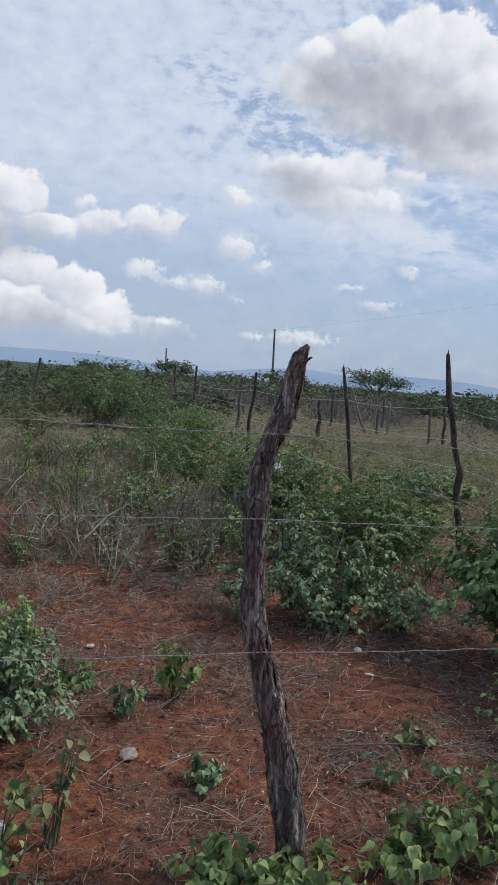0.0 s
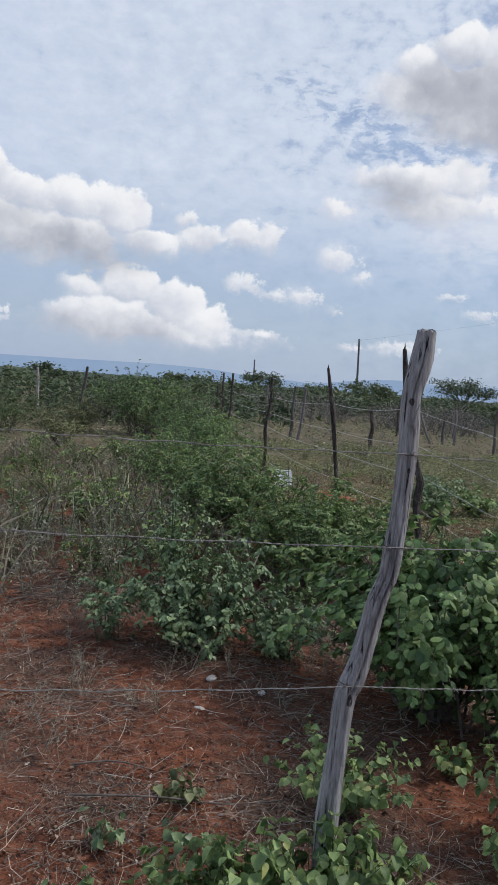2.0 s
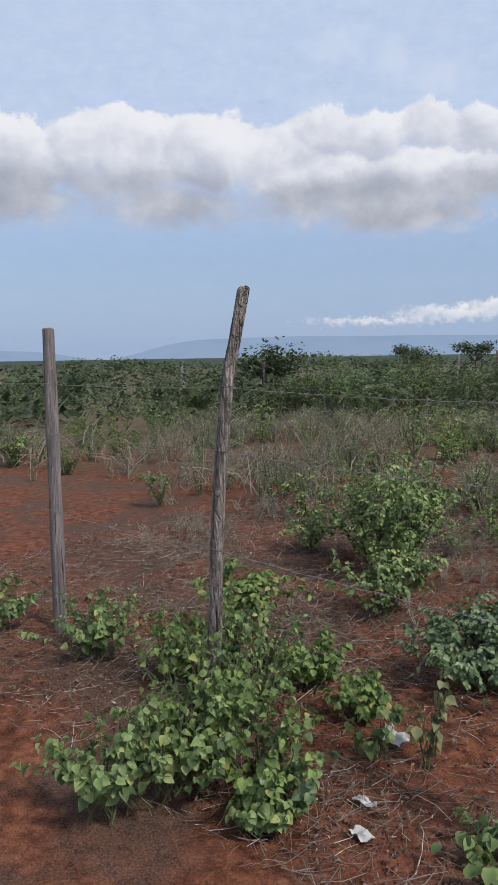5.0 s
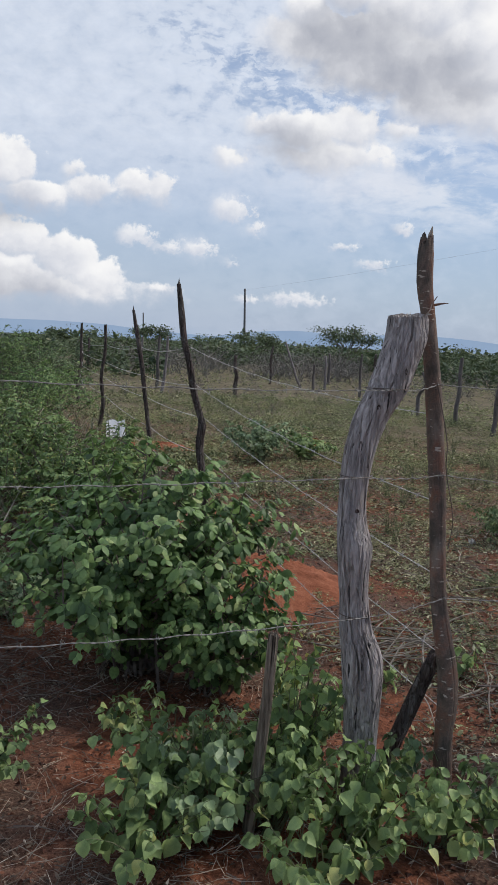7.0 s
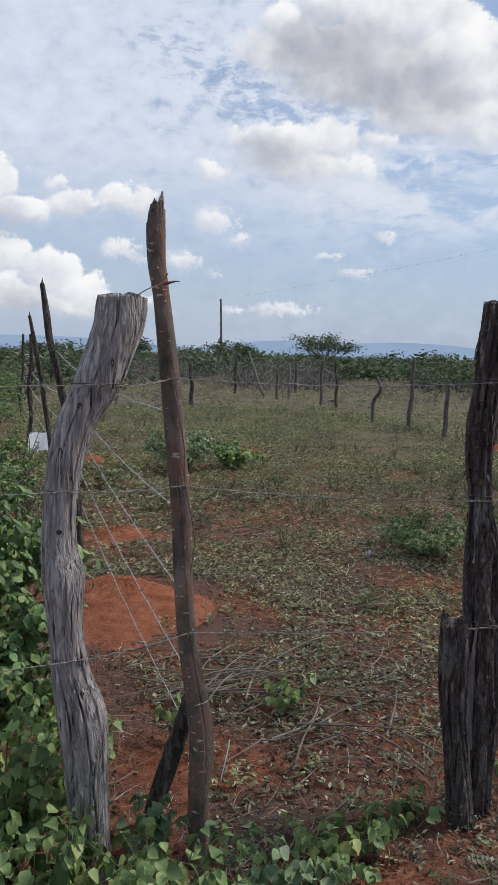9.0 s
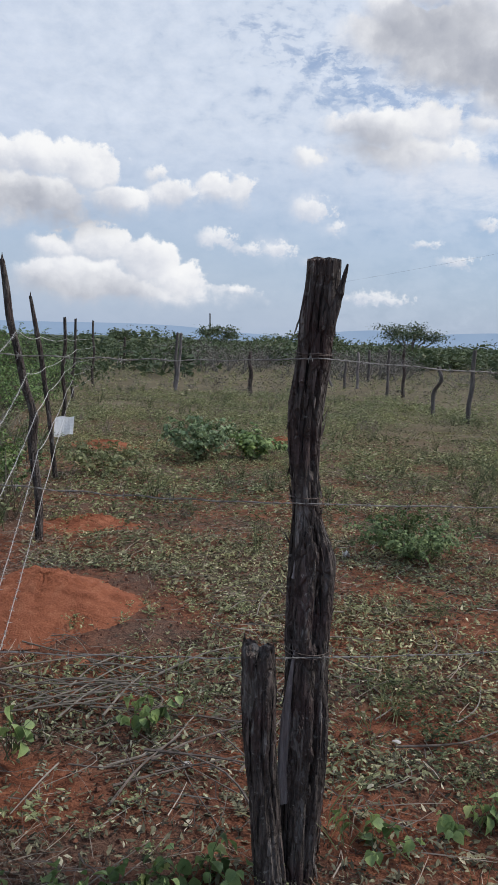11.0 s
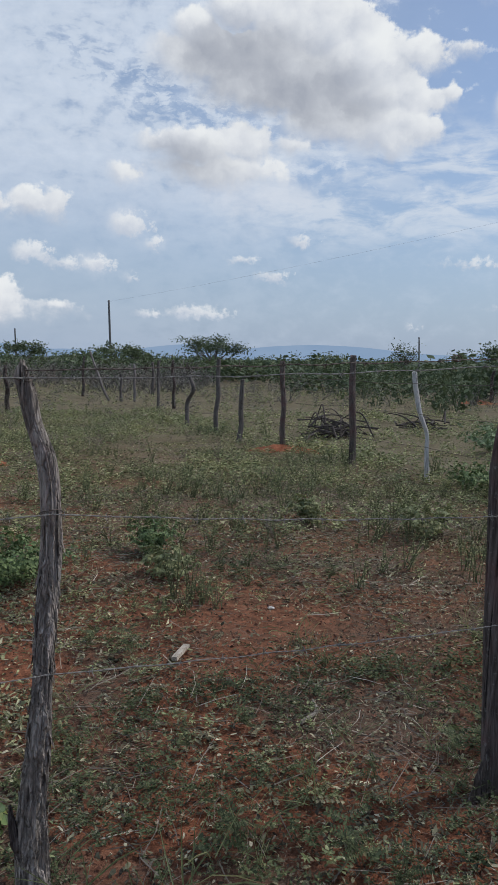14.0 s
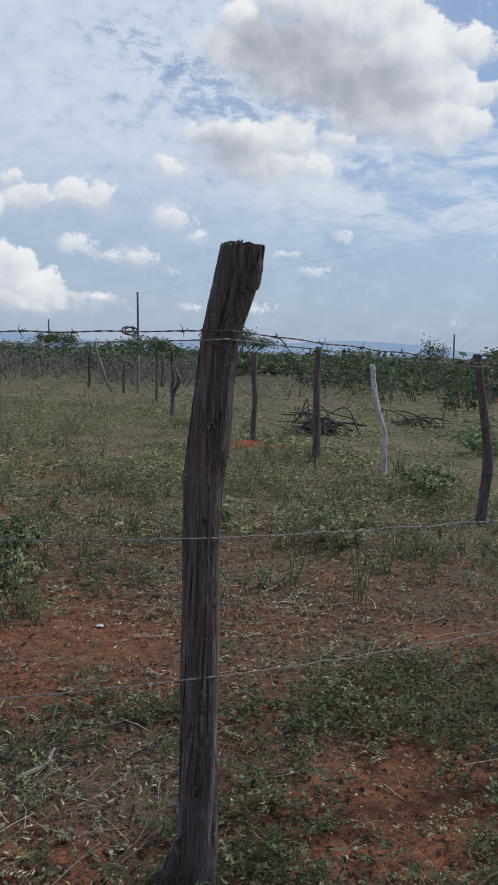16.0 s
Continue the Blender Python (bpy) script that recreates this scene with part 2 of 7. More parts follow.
below = N.step(el, -6.0, -1.0)
col = N.mix(below, (0.10, 0.08, 0.06), col)
bg = N.n("ShaderNodeBackground", col, 1.0)
N.t.links.new(bg.outputs[0], N.n("ShaderNodeOutputWorld").inputs[0])

sun = new("sun", bpy.data.lights.new("sun", "SUN"))
sun.data.energy, sun.data.angle, sun.data.color = 2.55, radians(8), (1.0, 0.965, 0.92)
a, e = radians(SUN_AZ), radians(SUN_EL)
sun.matrix_world = look((0, 0, 30), (-math.sin(a) * math.cos(e), -math.cos(a) * math.cos(e), 30 - math.sin(e)))

# ---- materials ----
def material(name):
    mat = bpy.data.materials.new(name)
    mat.use_nodes = True
    return mat, Nodes(mat.node_tree)


def finish(N, color, rough=0.85, height=None, strength=0.4, distance=0.01, metal=0.0, through_light=0.0, spec=0.25):
    b = N.n("ShaderNodeBsdfPrincipled")
    for key, v in (("Base Color", color), ("Roughness", rough), ("Metallic", metal), ("Specular IOR Level", spec)):
        if isinstance(v, bpy.types.NodeSocket):
            N.t.links.new(v, b.inputs[key])
        else:
            b.inputs[key].default_value = (*v, 1) if isinstance(v, tuple) else v
    if height is not None:
        bump = N.n("ShaderNodeBump")
        bump.inputs["Strength"].default_value, bump.inputs["Distance"].default_value = strength, distance
        N.t.links.new(height, bump.inputs["Height"])
        N.t.links.new(bump.outputs[0], b.inputs["Normal"])
    out = b.outputs[0]
    if through_light:
        tr = N.n("ShaderNodeBsdfTranslucent")
        if isinstance(color, bpy.types.NodeSocket):
            N.t.links.new(color, tr.inputs[0])
        else:
            tr.inputs[0].default_value = (*color, 1)
        out = N.n("ShaderNodeMixShader", through_light, out, tr.outputs[0]).outputs[0]
    N.t.links.new(out, N.n("ShaderNodeOutputMaterial").inputs[0])


def obj_coord(N):
    return N.n("ShaderNodeTexCoord").outputs["Object"]


def wood(name, dark, mid, light, red=None, spots=0.0, grain=1.0, ridge=0.0, plates=0.0, bare=None):
    """Weathered fence wood: long fibres, cracks, lichen spots."""
    mat, N = material(name)
    p = obj_coord(N)
    long = N.v("MULTIPLY", p, (1.0, 1.0, 0.07))
    fibre = N.noise(long, 150 * grain, 5, 0.65).outputs["Fac"]
    broad = N.noise(N.v("MULTIPLY", p, (1, 1, 0.18)), 26, 4, 0.6, 0.3).outputs["Fac"]
    crack = N.noise(N.v("MULTIPLY", p, (1.0, 1.0, 0.022)), 100, 3, 0.5, 0.3).outputs["Fac"]
    col = N.ramp(N.m("ADD", N.m("MULTIPLY", fibre, 0.6), N.m("MULTIPLY", broad, 0.4)), (0.33, dark), (0.52, mid), (0.70, light))
    if red:
        col = N.mix(N.step(N.noise(p, 5, 3, 0.6).outputs["Fac"], 0.45, 0.62), col, red)
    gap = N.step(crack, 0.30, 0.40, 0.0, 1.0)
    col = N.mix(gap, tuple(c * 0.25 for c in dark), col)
    if spots:
        s = N.step(N.noise(p, 55, 3, 0.6).outputs["Fac"], 0.62, 0.70, 0.0, spots)
        col = N.mix(s, col, (0.42, 0.40, 0.36))
    h = N.m("ADD", N.m("MULTIPLY", fibre, 0.5), gap)
    if ridge:
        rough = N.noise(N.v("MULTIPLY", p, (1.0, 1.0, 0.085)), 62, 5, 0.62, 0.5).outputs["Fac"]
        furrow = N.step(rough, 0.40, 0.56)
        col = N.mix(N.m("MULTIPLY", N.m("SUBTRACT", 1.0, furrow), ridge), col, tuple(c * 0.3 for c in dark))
        h = N.m("ADD", h, N.m("MULTIPLY", furrow, 1.5))
    if plates:
        cell = N.n("ShaderNodeTexVoronoi")
        cell.feature = "DISTANCE_TO_EDGE"
        N.t.links.new(N.v("ADD", N.v("MULTIPLY", p, (1.0, 1.0, 0.22)), N.v("MULTIPLY", N.noise(p, 14, 3, 0.6).outputs["Color"], (0.03, 0.03, 0.03))), cell.inputs["Vector"])
        cell.inputs["Scale"].default_value = 46
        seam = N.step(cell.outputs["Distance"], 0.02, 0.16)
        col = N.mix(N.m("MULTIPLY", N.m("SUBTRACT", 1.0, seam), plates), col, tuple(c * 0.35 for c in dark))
        h = N.m("ADD", h, N.m("MULTIPLY", seam, 1.3))
    if bare:
        worn = N.step(N.noise(N.v("MULTIPLY", p, (1.0, 1.0, 0.20)), 24, 4, 0.62, 0.6).outputs["Fac"], 0.58, 0.63)
        col = N.mix(worn, col, N.ramp(fibre, (0.35, tuple(c * 0.55 for c in bare)), (0.62, bare)))
        h = N.m("SUBTRACT", h, N.m("MULTIPLY", worn, 0.8))
    finish(N, col, 0.9, h, 0.9, 0.007)
    return mat


def smooth_bark(name, green, mid, red, pale):
    """Thin smooth bark, blotched olive and red, with pale cross nicks and a worn grey bloom."""
    mat, N = material(name)
    p = obj_coord(N)
    blotch = N.noise(N.v("MULTIPLY", p, (1.0, 1.0, 0.55)), 17, 5, 0.65, 0.4).outputs["Fac"]
    col = N.ramp(blotch, (0.36, green), (0.50, mid), (0.64, red))
    grain = N.noise(N.v("MULTIPLY", p, (1.0, 1.0, 1.6)), 170, 4, 0.6).outputs["Fac"]
    col = N.mix(N.step(grain, 0.40, 0.62, 0.0, 0.45), col, tuple(c * 0.45 for c in mid))
    bloom = N.noise(N.v("MULTIPLY", p, (1.0, 1.0, 0.4)), 7, 4, 0.6).outputs["Fac"]
    col = N.mix(N.step(bloom, 0.52, 0.66, 0.0, 0.4), col, pale)
    nick = N.step(N.noise(N.v("MULTIPLY", p, (0.7, 0.7, 2.6)), 44, 2, 0.5).outputs["Fac"], 0.66, 0.70)
    col = N.mix(nick, col, tuple(c * 1.25 for c in pale))
    h = N.m("ADD", N.m("MULTIPLY", grain, 0.4), N.m("ADD", blotch, N.m("MULTIPLY", nick, 0.5)))
    finish(N, col, 0.8, h, 0.6, 0.004)
    return mat


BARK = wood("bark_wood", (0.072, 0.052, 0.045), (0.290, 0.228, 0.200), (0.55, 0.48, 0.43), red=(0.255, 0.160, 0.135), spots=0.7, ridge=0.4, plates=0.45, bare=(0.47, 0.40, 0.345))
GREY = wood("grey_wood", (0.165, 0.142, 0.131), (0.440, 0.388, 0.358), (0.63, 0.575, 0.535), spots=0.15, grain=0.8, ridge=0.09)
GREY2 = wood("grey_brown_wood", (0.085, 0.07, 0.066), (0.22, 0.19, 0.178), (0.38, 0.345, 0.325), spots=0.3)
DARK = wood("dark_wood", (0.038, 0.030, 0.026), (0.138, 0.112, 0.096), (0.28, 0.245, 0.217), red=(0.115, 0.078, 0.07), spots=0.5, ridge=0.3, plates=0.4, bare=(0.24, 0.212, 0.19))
BROWN = smooth_bark("red_brown_bark", (0.078, 0.066, 0.052), (0.165, 0.118, 0.090), (0.215, 0.102, 0.064), (0.34, 0.29, 0.235))
PLANK = wood("plank_wood", (0.062, 0.050, 0.044), (0.148, 0.120, 0.106), (0.24, 0.207, 0.184), red=(0.150, 0.092, 0.084), spots=0.3, grain=1.0, ridge=0.06)
PALE = wood("bleached_wood", (0.28, 0.26, 0.24), (0.50, 0.475, 0.45), (0.66, 0.64, 0.61), grain=0.8)
GREY3 = wood("pale_grey_wood", (0.105, 0.096, 0.090), (0.335, 0.315, 0.300), (0.52, 0.495, 0.475), spots=0.25)
CUTPOST = wood("split_brown_wood", (0.09, 0.070, 0.046), (0.29, 0.232, 0.168), (0.47, 0.40, 0.31), grain=0.6, ridge=0.3)
SPLIT = wood("split_grey_bark", (0.085, 0.068, 0.057), (0.390, 0.333, 0.284), (0.56, 0.515, 0.465), spots=0.3, ridge=0.25, plates=0.3, bare=(0.58, 0.48, 0.42))
FARPOST = wood("far_post_wood", (0.05, 0.042, 0.038), (0.125, 0.108, 0.098), (0.22, 0.20, 0.185))
CUT = wood("fresh_cut_wood", (0.30, 0.24, 0.18), (0.46, 0.39, 0.31), (0.58, 0.52, 0.43), grain=1.5)


def plain(name, color, rough=0.7, metal=0.0, vary=0.3, scale=8.0, spec=0.25):
    mat, N = material(name)
    n = N.noise(obj_coord(N), scale, 4, 0.6).outputs["Fac"]
    lo, hi = tuple(c * (1 - vary) for c in color), tuple(min(1, c * (1 + vary)) for c in color)
    finish(N, N.ramp(n, (0.3, lo), (0.7, hi)), rough, n, 0.15, 0.005, metal, spec=spec)
    return mat


WIRE = plain("galvanised_wire", (0.235, 0.220, 0.198), 0.75, 0.1, 0.35, 40, 0.5)
WIRE_PALE = plain("pale_wire", (0.46, 0.44, 0.41), 0.6, 0.2, 0.3, 40, 0.5)
RUST = plain("rusty_wire", (0.13, 0.10, 0.085), 0.75, 0.3, 0.5, 60)
PAPER = plain("dirty_white_plastic", (0.48, 0.46, 0.43), 0.6, 0, 0.12, 30)
SHEET = plain("white_sheet_plastic", (0.62, 0.61, 0.59), 0.5, 0, 0.08, 20)
CABLE = plain("grey_cable", (0.55, 0.57, 0.62), 0.8, 0, 0.1, 3)
CONCRETE = plain("pole_grey", (0.16, 0.155, 0.15), 0.8, 0, 0.2, 3)
BROWNSTONE = plain("brown_stone", (0.27, 0.215, 0.175), 0.9, 0, 0.3, 60)
STONE = plain("pale_stone", (0.48, 0.44, 0.40), 0.9, 0, 0.3, 60)


def leaf(name, a, b, c=None, glow=0.25, rough=0.55):
    """Leaves: colour drawn per leaf between a and b, some c."""
    mat, N = material(name)
    geo = N.n("ShaderNodeNewGeometry").outputs["Random Per Island"]
    obj = N.n("ShaderNodeObjectInfo").outputs["Random"]
    r = N.m("FRACT", N.m("ADD", geo, obj))
    stops = [(0.0, a), (0.78, b)] + ([(0.90, b), (0.97, c)] if c else [])
    col = N.ramp(r, *stops)
    n = N.noise(obj_coord(N), 90, 2, 0.5).outputs["Fac"]
    col = N.mix(1.0, col, N.ramp(n, (0.3, (0.75, 0.75, 0.75)), (0.7, (1.15, 1.15, 1.15))), "MULTIPLY")
    patch = N.noise(obj_coord(N), 0.9, 3, 0.6).outputs["Color"]
    col = N.mix(0.75, col, N.mix(1.0, col, N.ramp(N.n("ShaderNodeSeparateXYZ", patch).outputs[0], (0.34, (0.66, 0.72, 0.74)), (0.5, (1.0, 1.0, 1.0)), (0.66, (1.26, 1.18, 1.08))), "MULTIPLY"))
    finish(N, col, rough, None, through_light=glow, spec=0.38)
    return mat


BROAD = leaf("broad_green_leaf", (0.085, 0.140, 0.046), (0.330, 0.435, 0.160), (0.48, 0.50, 0.18), 0.34)
DEEP = leaf("deep_green_leaf", (0.058, 0.108, 0.037), (0.235, 0.355, 0.120), (0.38, 0.46, 0.18), 0.36)
SILVER = leaf("grey_green_leaf", (0.088, 0.142, 0.064), (0.255, 0.340, 0.160), (0.36, 0.42, 0.26), 0.22)
LIME = leaf("yellow_green_leaf", (0.085, 0.140, 0.040), (0.285, 0.390, 0.115), (0.45, 0.44, 0.13), 0.34)
OLIVE = leaf("olive_leaf", (0.125, 0.145, 0.062), (0.27, 0.285, 0.125), (0.34, 0.29, 0.15), 0.25)
FEATHER = leaf("feathery_leaf", (0.080, 0.138, 0.046), (0.240, 0.335, 0.118), (0.36, 0.36, 0.13), 0.3)
STRAW = leaf("dry_straw", (0.105, 0.080, 0.062), (0.320, 0.260, 0.205), (0.52, 0.46, 0.38), 0.05, 0.85)
LITTER = leaf("cut_dry_leaf", (0.022, 0.020, 0.011), (0.245, 0.225, 0.135), (0.48, 0.43, 0.30), 0.05, 0.9)
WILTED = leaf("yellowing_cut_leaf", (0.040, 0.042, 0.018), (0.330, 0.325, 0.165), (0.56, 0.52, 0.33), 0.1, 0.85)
DEAD = leaf("dead_brown_leaf", (0.060, 0.040, 0.028), (0.260, 0.185, 0.130), (0.46, 0.39, 0.31), 0.05, 0.85)
FIELDSTRAW = leaf("pale_dry_weed", (0.150, 0.128, 0.088), (0.370, 0.330, 0.245), (0.50, 0.46, 0.39), 0.1, 0.85)
FIELDGREEN = leaf("hoary_green_leaf", (0.150, 0.180, 0.085), (0.350, 0.385, 0.200), (0.44, 0.42, 0.24), 0.28, 0.7)
PENGREEN = leaf("wilted_olive_leaf", (0.080, 0.096, 0.040), (0.350, 0.370, 0.175), (0.50, 0.46, 0.28), 0.2, 0.75)
MIDGREEN = leaf("mid_green_leaf", (0.050, 0.085, 0.030), (0.185, 0.255, 0.095), (0.27, 0.31, 0.13), 0.25, 0.65)
DULL = leaf("dull_green_leaf", (0.034, 0.048, 0.020), (0.130, 0.152, 0.064), (0.21, 0.20, 0.09), 0.2, 0.75)
MOULD = leaf("dark_dead_leaf", (0.026, 0.020, 0.015), (0.105, 0.078, 0.054), (0.24, 0.20, 0.15), 0.05, 0.9)
CRUMB = leaf("red_earth_crumb", (0.055, 0.022, 0.014), (0.200, 0.082, 0.048), (0.29, 0.13, 0.08), 0.001, 0.95)
SCRUB = leaf("far_scrub_leaf", (0.062, 0.088, 0.044), (0.118, 0.152, 0.070), (0.17, 0.18, 0.09), 0.2, 0.7)
SCRUB_DARK = leaf("near_scrub_leaf", (0.044, 0.070, 0.034), (0.098, 0.132, 0.060), (0.15, 0.155, 0.08), 0.2, 0.7)
SCRUB_GREY = leaf("leafless_scrub", (0.106, 0.094, 0.081), (0.200, 0.181, 0.156), (0.163, 0.175, 0.112), 0.05, 0.8)
TWIG = plain("twig_bark", (0.15, 0.12, 0.10), 0.9, 0, 0.5, 25)
STEM = plain("green_stem", (0.11, 0.12, 0.06), 0.8, 0, 0.3, 25)

# red earth, with clods, pale dust and grey-brown trodden litter
SOIL, N = material("red_earth")
p = obj_coord(N)
fine = N.noise(p, 130, 5, 0.7).outputs["Fac"]
clod = N.noise(p, 16, 5, 0.6, 0.3).outputs["Fac"]
patch = N.noise(p, 1.3, 4, 0.55, 0.4).outputs["Fac"]
wide = N.noise(p, 0.23, 3, 0.5).outputs["Fac"]
red = N.ramp(N.m("ADD", N.m("MULTIPLY", clod, 0.55), N.m("MULTIPLY", fine, 0.45)), (0.34, (0.026, 0.012, 0.008)), (0.50, (0.165, 0.060, 0.032)), (0.70, (0.37, 0.150, 0.082)))
brown = N.ramp(fine, (0.34, (0.026, 0.019, 0.015)), (0.55, (0.112, 0.080, 0.061)), (0.72, (0.22, 0.172, 0.135)))
mixed = N.step(N.m("ADD", N.m("MULTIPLY", patch, 0.8), N.m("MULTIPLY", wide, 0.3)), 0.47, 0.66)
# scraped patches of bare red earth: centre and half-widths
BARE = [(2.52, 3.38, 0.36, 0.26), (3.75, 4.24, 0.34, 0.24), (3.95, 5.35, 0.4, 0.28), (5.05, 6.19, 0.5, 0.38), (3.5, 5.8, 0.4, 0.26), (6.9, 6.5, 0.45, 0.32)]
bare = None
for cx, cy, rx, ry in BARE:
    d = N.v("LENGTH", N.v("MULTIPLY", N.v("SUBTRACT", p, (cx, cy, 0)), (1 / rx, 1 / ry, 0)))
    d = N.step(N.m("ADD", d, N.m("MULTIPLY", clod, 0.8)), 1.7, 0.9)
    bare = d if bare is None else N.m("MAXIMUM", bare, d)
near = N.mix(N.m("MULTIPLY", N.m("MULTIPLY", mixed, 0.75), N.m("SUBTRACT", 1.0, bare)), red, brown)
far_d = N.step(N.v("LENGTH", p), 4.5, 17.0, 0.0, 0.88)
far_col = N.ramp(patch, (0.35, (0.090, 0.086, 0.048)), (0.65, (0.165, 0.138, 0.088)))
col = N.mix(far_d, near, far_col)
col = N.mix(N.step(N.v("LENGTH", p), 50.0, 150.0), col, (0.055, 0.070, 0.048))
finish(N, col, 0.95, N.m("ADD", N.m("MULTIPLY", clod, 1.0), N.m("MULTIPLY", fine, 0.5)), 0.7, 0.02, spec=0.1)

MOUND, N = material("loose_red_earth")
p = obj_coord(N)
fine = N.noise(p, 110, 5, 0.7).outputs["Fac"]
clod = N.noise(p, 13, 4, 0.6).outputs["Fac"]
col = N.ramp(N.m("ADD", N.m("MULTIPLY", clod, 0.5), N.m("MULTIPLY", fine, 0.5)), (0.32, (0.13, 0.044, 0.023)), (0.5, (0.27, 0.095, 0.050)), (0.7, (0.38, 0.165, 0.095)))
finish(N, col, 0.95, N.m("ADD", clod, fine), 0.8, 0.012, spec=0.1)

# far hills: the air's blue haze is painted in as a self-glowing colour
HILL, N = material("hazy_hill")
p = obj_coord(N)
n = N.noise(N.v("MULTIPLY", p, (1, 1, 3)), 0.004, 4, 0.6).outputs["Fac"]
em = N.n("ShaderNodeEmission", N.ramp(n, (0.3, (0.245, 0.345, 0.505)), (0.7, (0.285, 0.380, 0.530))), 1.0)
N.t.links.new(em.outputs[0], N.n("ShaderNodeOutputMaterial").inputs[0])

# ---- mesh helpers ----
AL = Vector((0.873, 0.488, 0.0))       # along the front fence
IN = Vector((-0.488, 0.873, 0.0))      # from the camera's side into the field
ORIGIN = Vector((0.1, 1.42, 0.0))      # foot of the bark-covered post


def at_uv(u, v, z=0.0):
    return ORIGIN + AL * u + IN * v + Vector((0, 0, z))


def mesh_of(name, verts, faces, mat, smooth=False):
    """A mesh from arrays: verts (n, 3), faces a list of index arrays (m, 3) and (m, 4)."""
    verts = np.asarray(verts, np.float32)
    faces = [np.asarray(f, np.int32) for f in faces if len(f)]
    me = bpy.data.meshes.new(name)
    me.vertices.add(len(verts))
    me.vertices.foreach_set("co", verts.ravel())
    loops = np.concatenate([f.ravel() for f in faces])
    sizes = np.concatenate([np.full(len(f), f.shape[1], np.int32) for f in faces])
    me.loops.add(len(loops))
    me.loops.foreach_set("vertex_index", loops)
    me.polygons.add(len(sizes))
    me.polygons.foreach_set("loop_start", np.concatenate([[0], np.cumsum(sizes)[:-1]]).astype(np.int32))
    me.polygons.foreach_set("use_smooth", np.full(len(sizes), smooth))
    me.materials.append(mat)
    me.update(calc_edges=True)
    return me


class Soup:
    """Gathers pieces of geometry for one mesh."""

    def __init__(self):
        self.v, self.t, self.q, self.n = [], [], [], 0

    def add(self, verts, tris=(), quads=()):
        verts = np.asarray(verts, float).reshape(-1, 3)
        self.v.append(verts)
        if len(tris):
            self.t.append(np.asarray(tris, int) + self.n)
        if len(quads):
            self.q.append(np.asarray(quads, int) + self.n)
        self.n += len(verts)

    def many(self, tv, tt, tq, pos, mats):
        """Copies of one template at pos (n, 3) with matrices (n, 3, 3)."""
        n, k = len(pos), len(tv)
        if not n:
            return
        v = np.einsum("nij,kj->nki", mats, tv) + np.asarray(pos)[:, None, :]
        off = (np.arange(n) * k)[:, None, None]
        self.add(v.reshape(-1, 3), (np.asarray(tt, int)[None] + off).reshape(-1, 3) if len(tt) else (), (np.asarray(tq, int)[None] + off).reshape(-1, 4) if len(tq) else ())

    def tube(self, pts, radii, sides=5, cap=True):
        pts = np.asarray(pts, float)
        radii = np.broadcast_to(np.asarray(radii, float), (len(pts),))
        tan = np.gradient(pts, axis=0)
        tan /= np.linalg.norm(tan, axis=1, keepdims=True) + 1e-9
        ref = np.array([0.31, 0.17, 0.93]) if abs(tan[:, 2]).mean() < 0.8 else np.array([1.0, 0.1, 0.0])
        s1 = np.cross(tan, ref)
        s1 /= np.linalg.norm(s1, axis=1, keepdims=True) + 1e-9
        s2 = np.cross(tan, s1)
        ang = np.arange(sides) * 2 * np.pi / sides
        ring = (np.cos(ang)[None, :, None] * s1[:, None] + np.sin(ang)[None, :, None] * s2[:, None]) * radii[:, None, None] + pts[:, None]
        n = len(pts)
        i = (np.arange(n - 1) * sides)[:, None]
        j = np.arange(sides)[None]
        k = (j + 1) % sides
        quads = np.stack([i + j, i + k, i + sides + k, i + sides + j], -1).reshape(-1, 4)
        tris = []
        if cap:
            for base, flip in ((0, True), ((n - 1) * sides, False)):
                for a in range(1, sides - 1):
                    tris.append((base, base + a + 1, base + a) if flip else (base, base + a, base + a + 1))
        self.add(ring.reshape(-1, 3), tris, quads)

    def mesh(self, name, mat, smooth=False, shift=(0, 0, 0)):
        v = np.concatenate(self.v) - np.asarray(shift, float)
        return mesh_of(name, v, [np.concatenate(f) for f in (self.t, self.q) if f], mat, smooth)


def thing(name, loc, label, category, group="", kind=""):
    ob = new(name)
    ob.empty_display_size = 0.1
    ob.location = loc
    return tagged(ob, label, category, group, kind)


def part(name, soup, mat, parent, label="", smooth=False, shift=None):
    """Links one mesh as a part of a thing; its geometry is given in the world."""
    shift = parent.matrix_basis.translation if shift is None else shift
    ob = new(name, soup.mesh(name, mat, smooth, tuple(shift)))
    ob.parent = parent
    return tagged(ob, label)


def single(name, soup, mat, loc, label, category, group="", kind="", smooth=False):
    """A thing of one mesh."""
    ob = new(name, soup.mesh(name, mat, smooth, tuple(loc)))
    ob.location = loc
    return tagged(ob, label, category, group, kind)


def curve(points, step):
    """A smooth line through control rows, resampled by length of the first three columns."""
    p = np.asarray(points, float)
    p = np.vstack([2 * p[0] - p[1], p, 2 * p[-1] - p[-2]])
    out = []
    for i in range(1, len(p) - 2):
        n = max(2, int(np.linalg.norm(p[i + 1, :3] - p[i, :3]) / step))
        t = np.linspace(0, 1, n, endpoint=False)[:, None]
        a, b, c, d = p[i - 1], p[i], p[i + 1], p[i + 2]
        out.append(0.5 * (2 * b + (c - a) * t + (2 * a - 5 * b + 4 * c - d) * t**2 + (3 * b - a - 3 * c + d) * t**3))
    out.append(p[-2][None])
    return np.vstack(out)


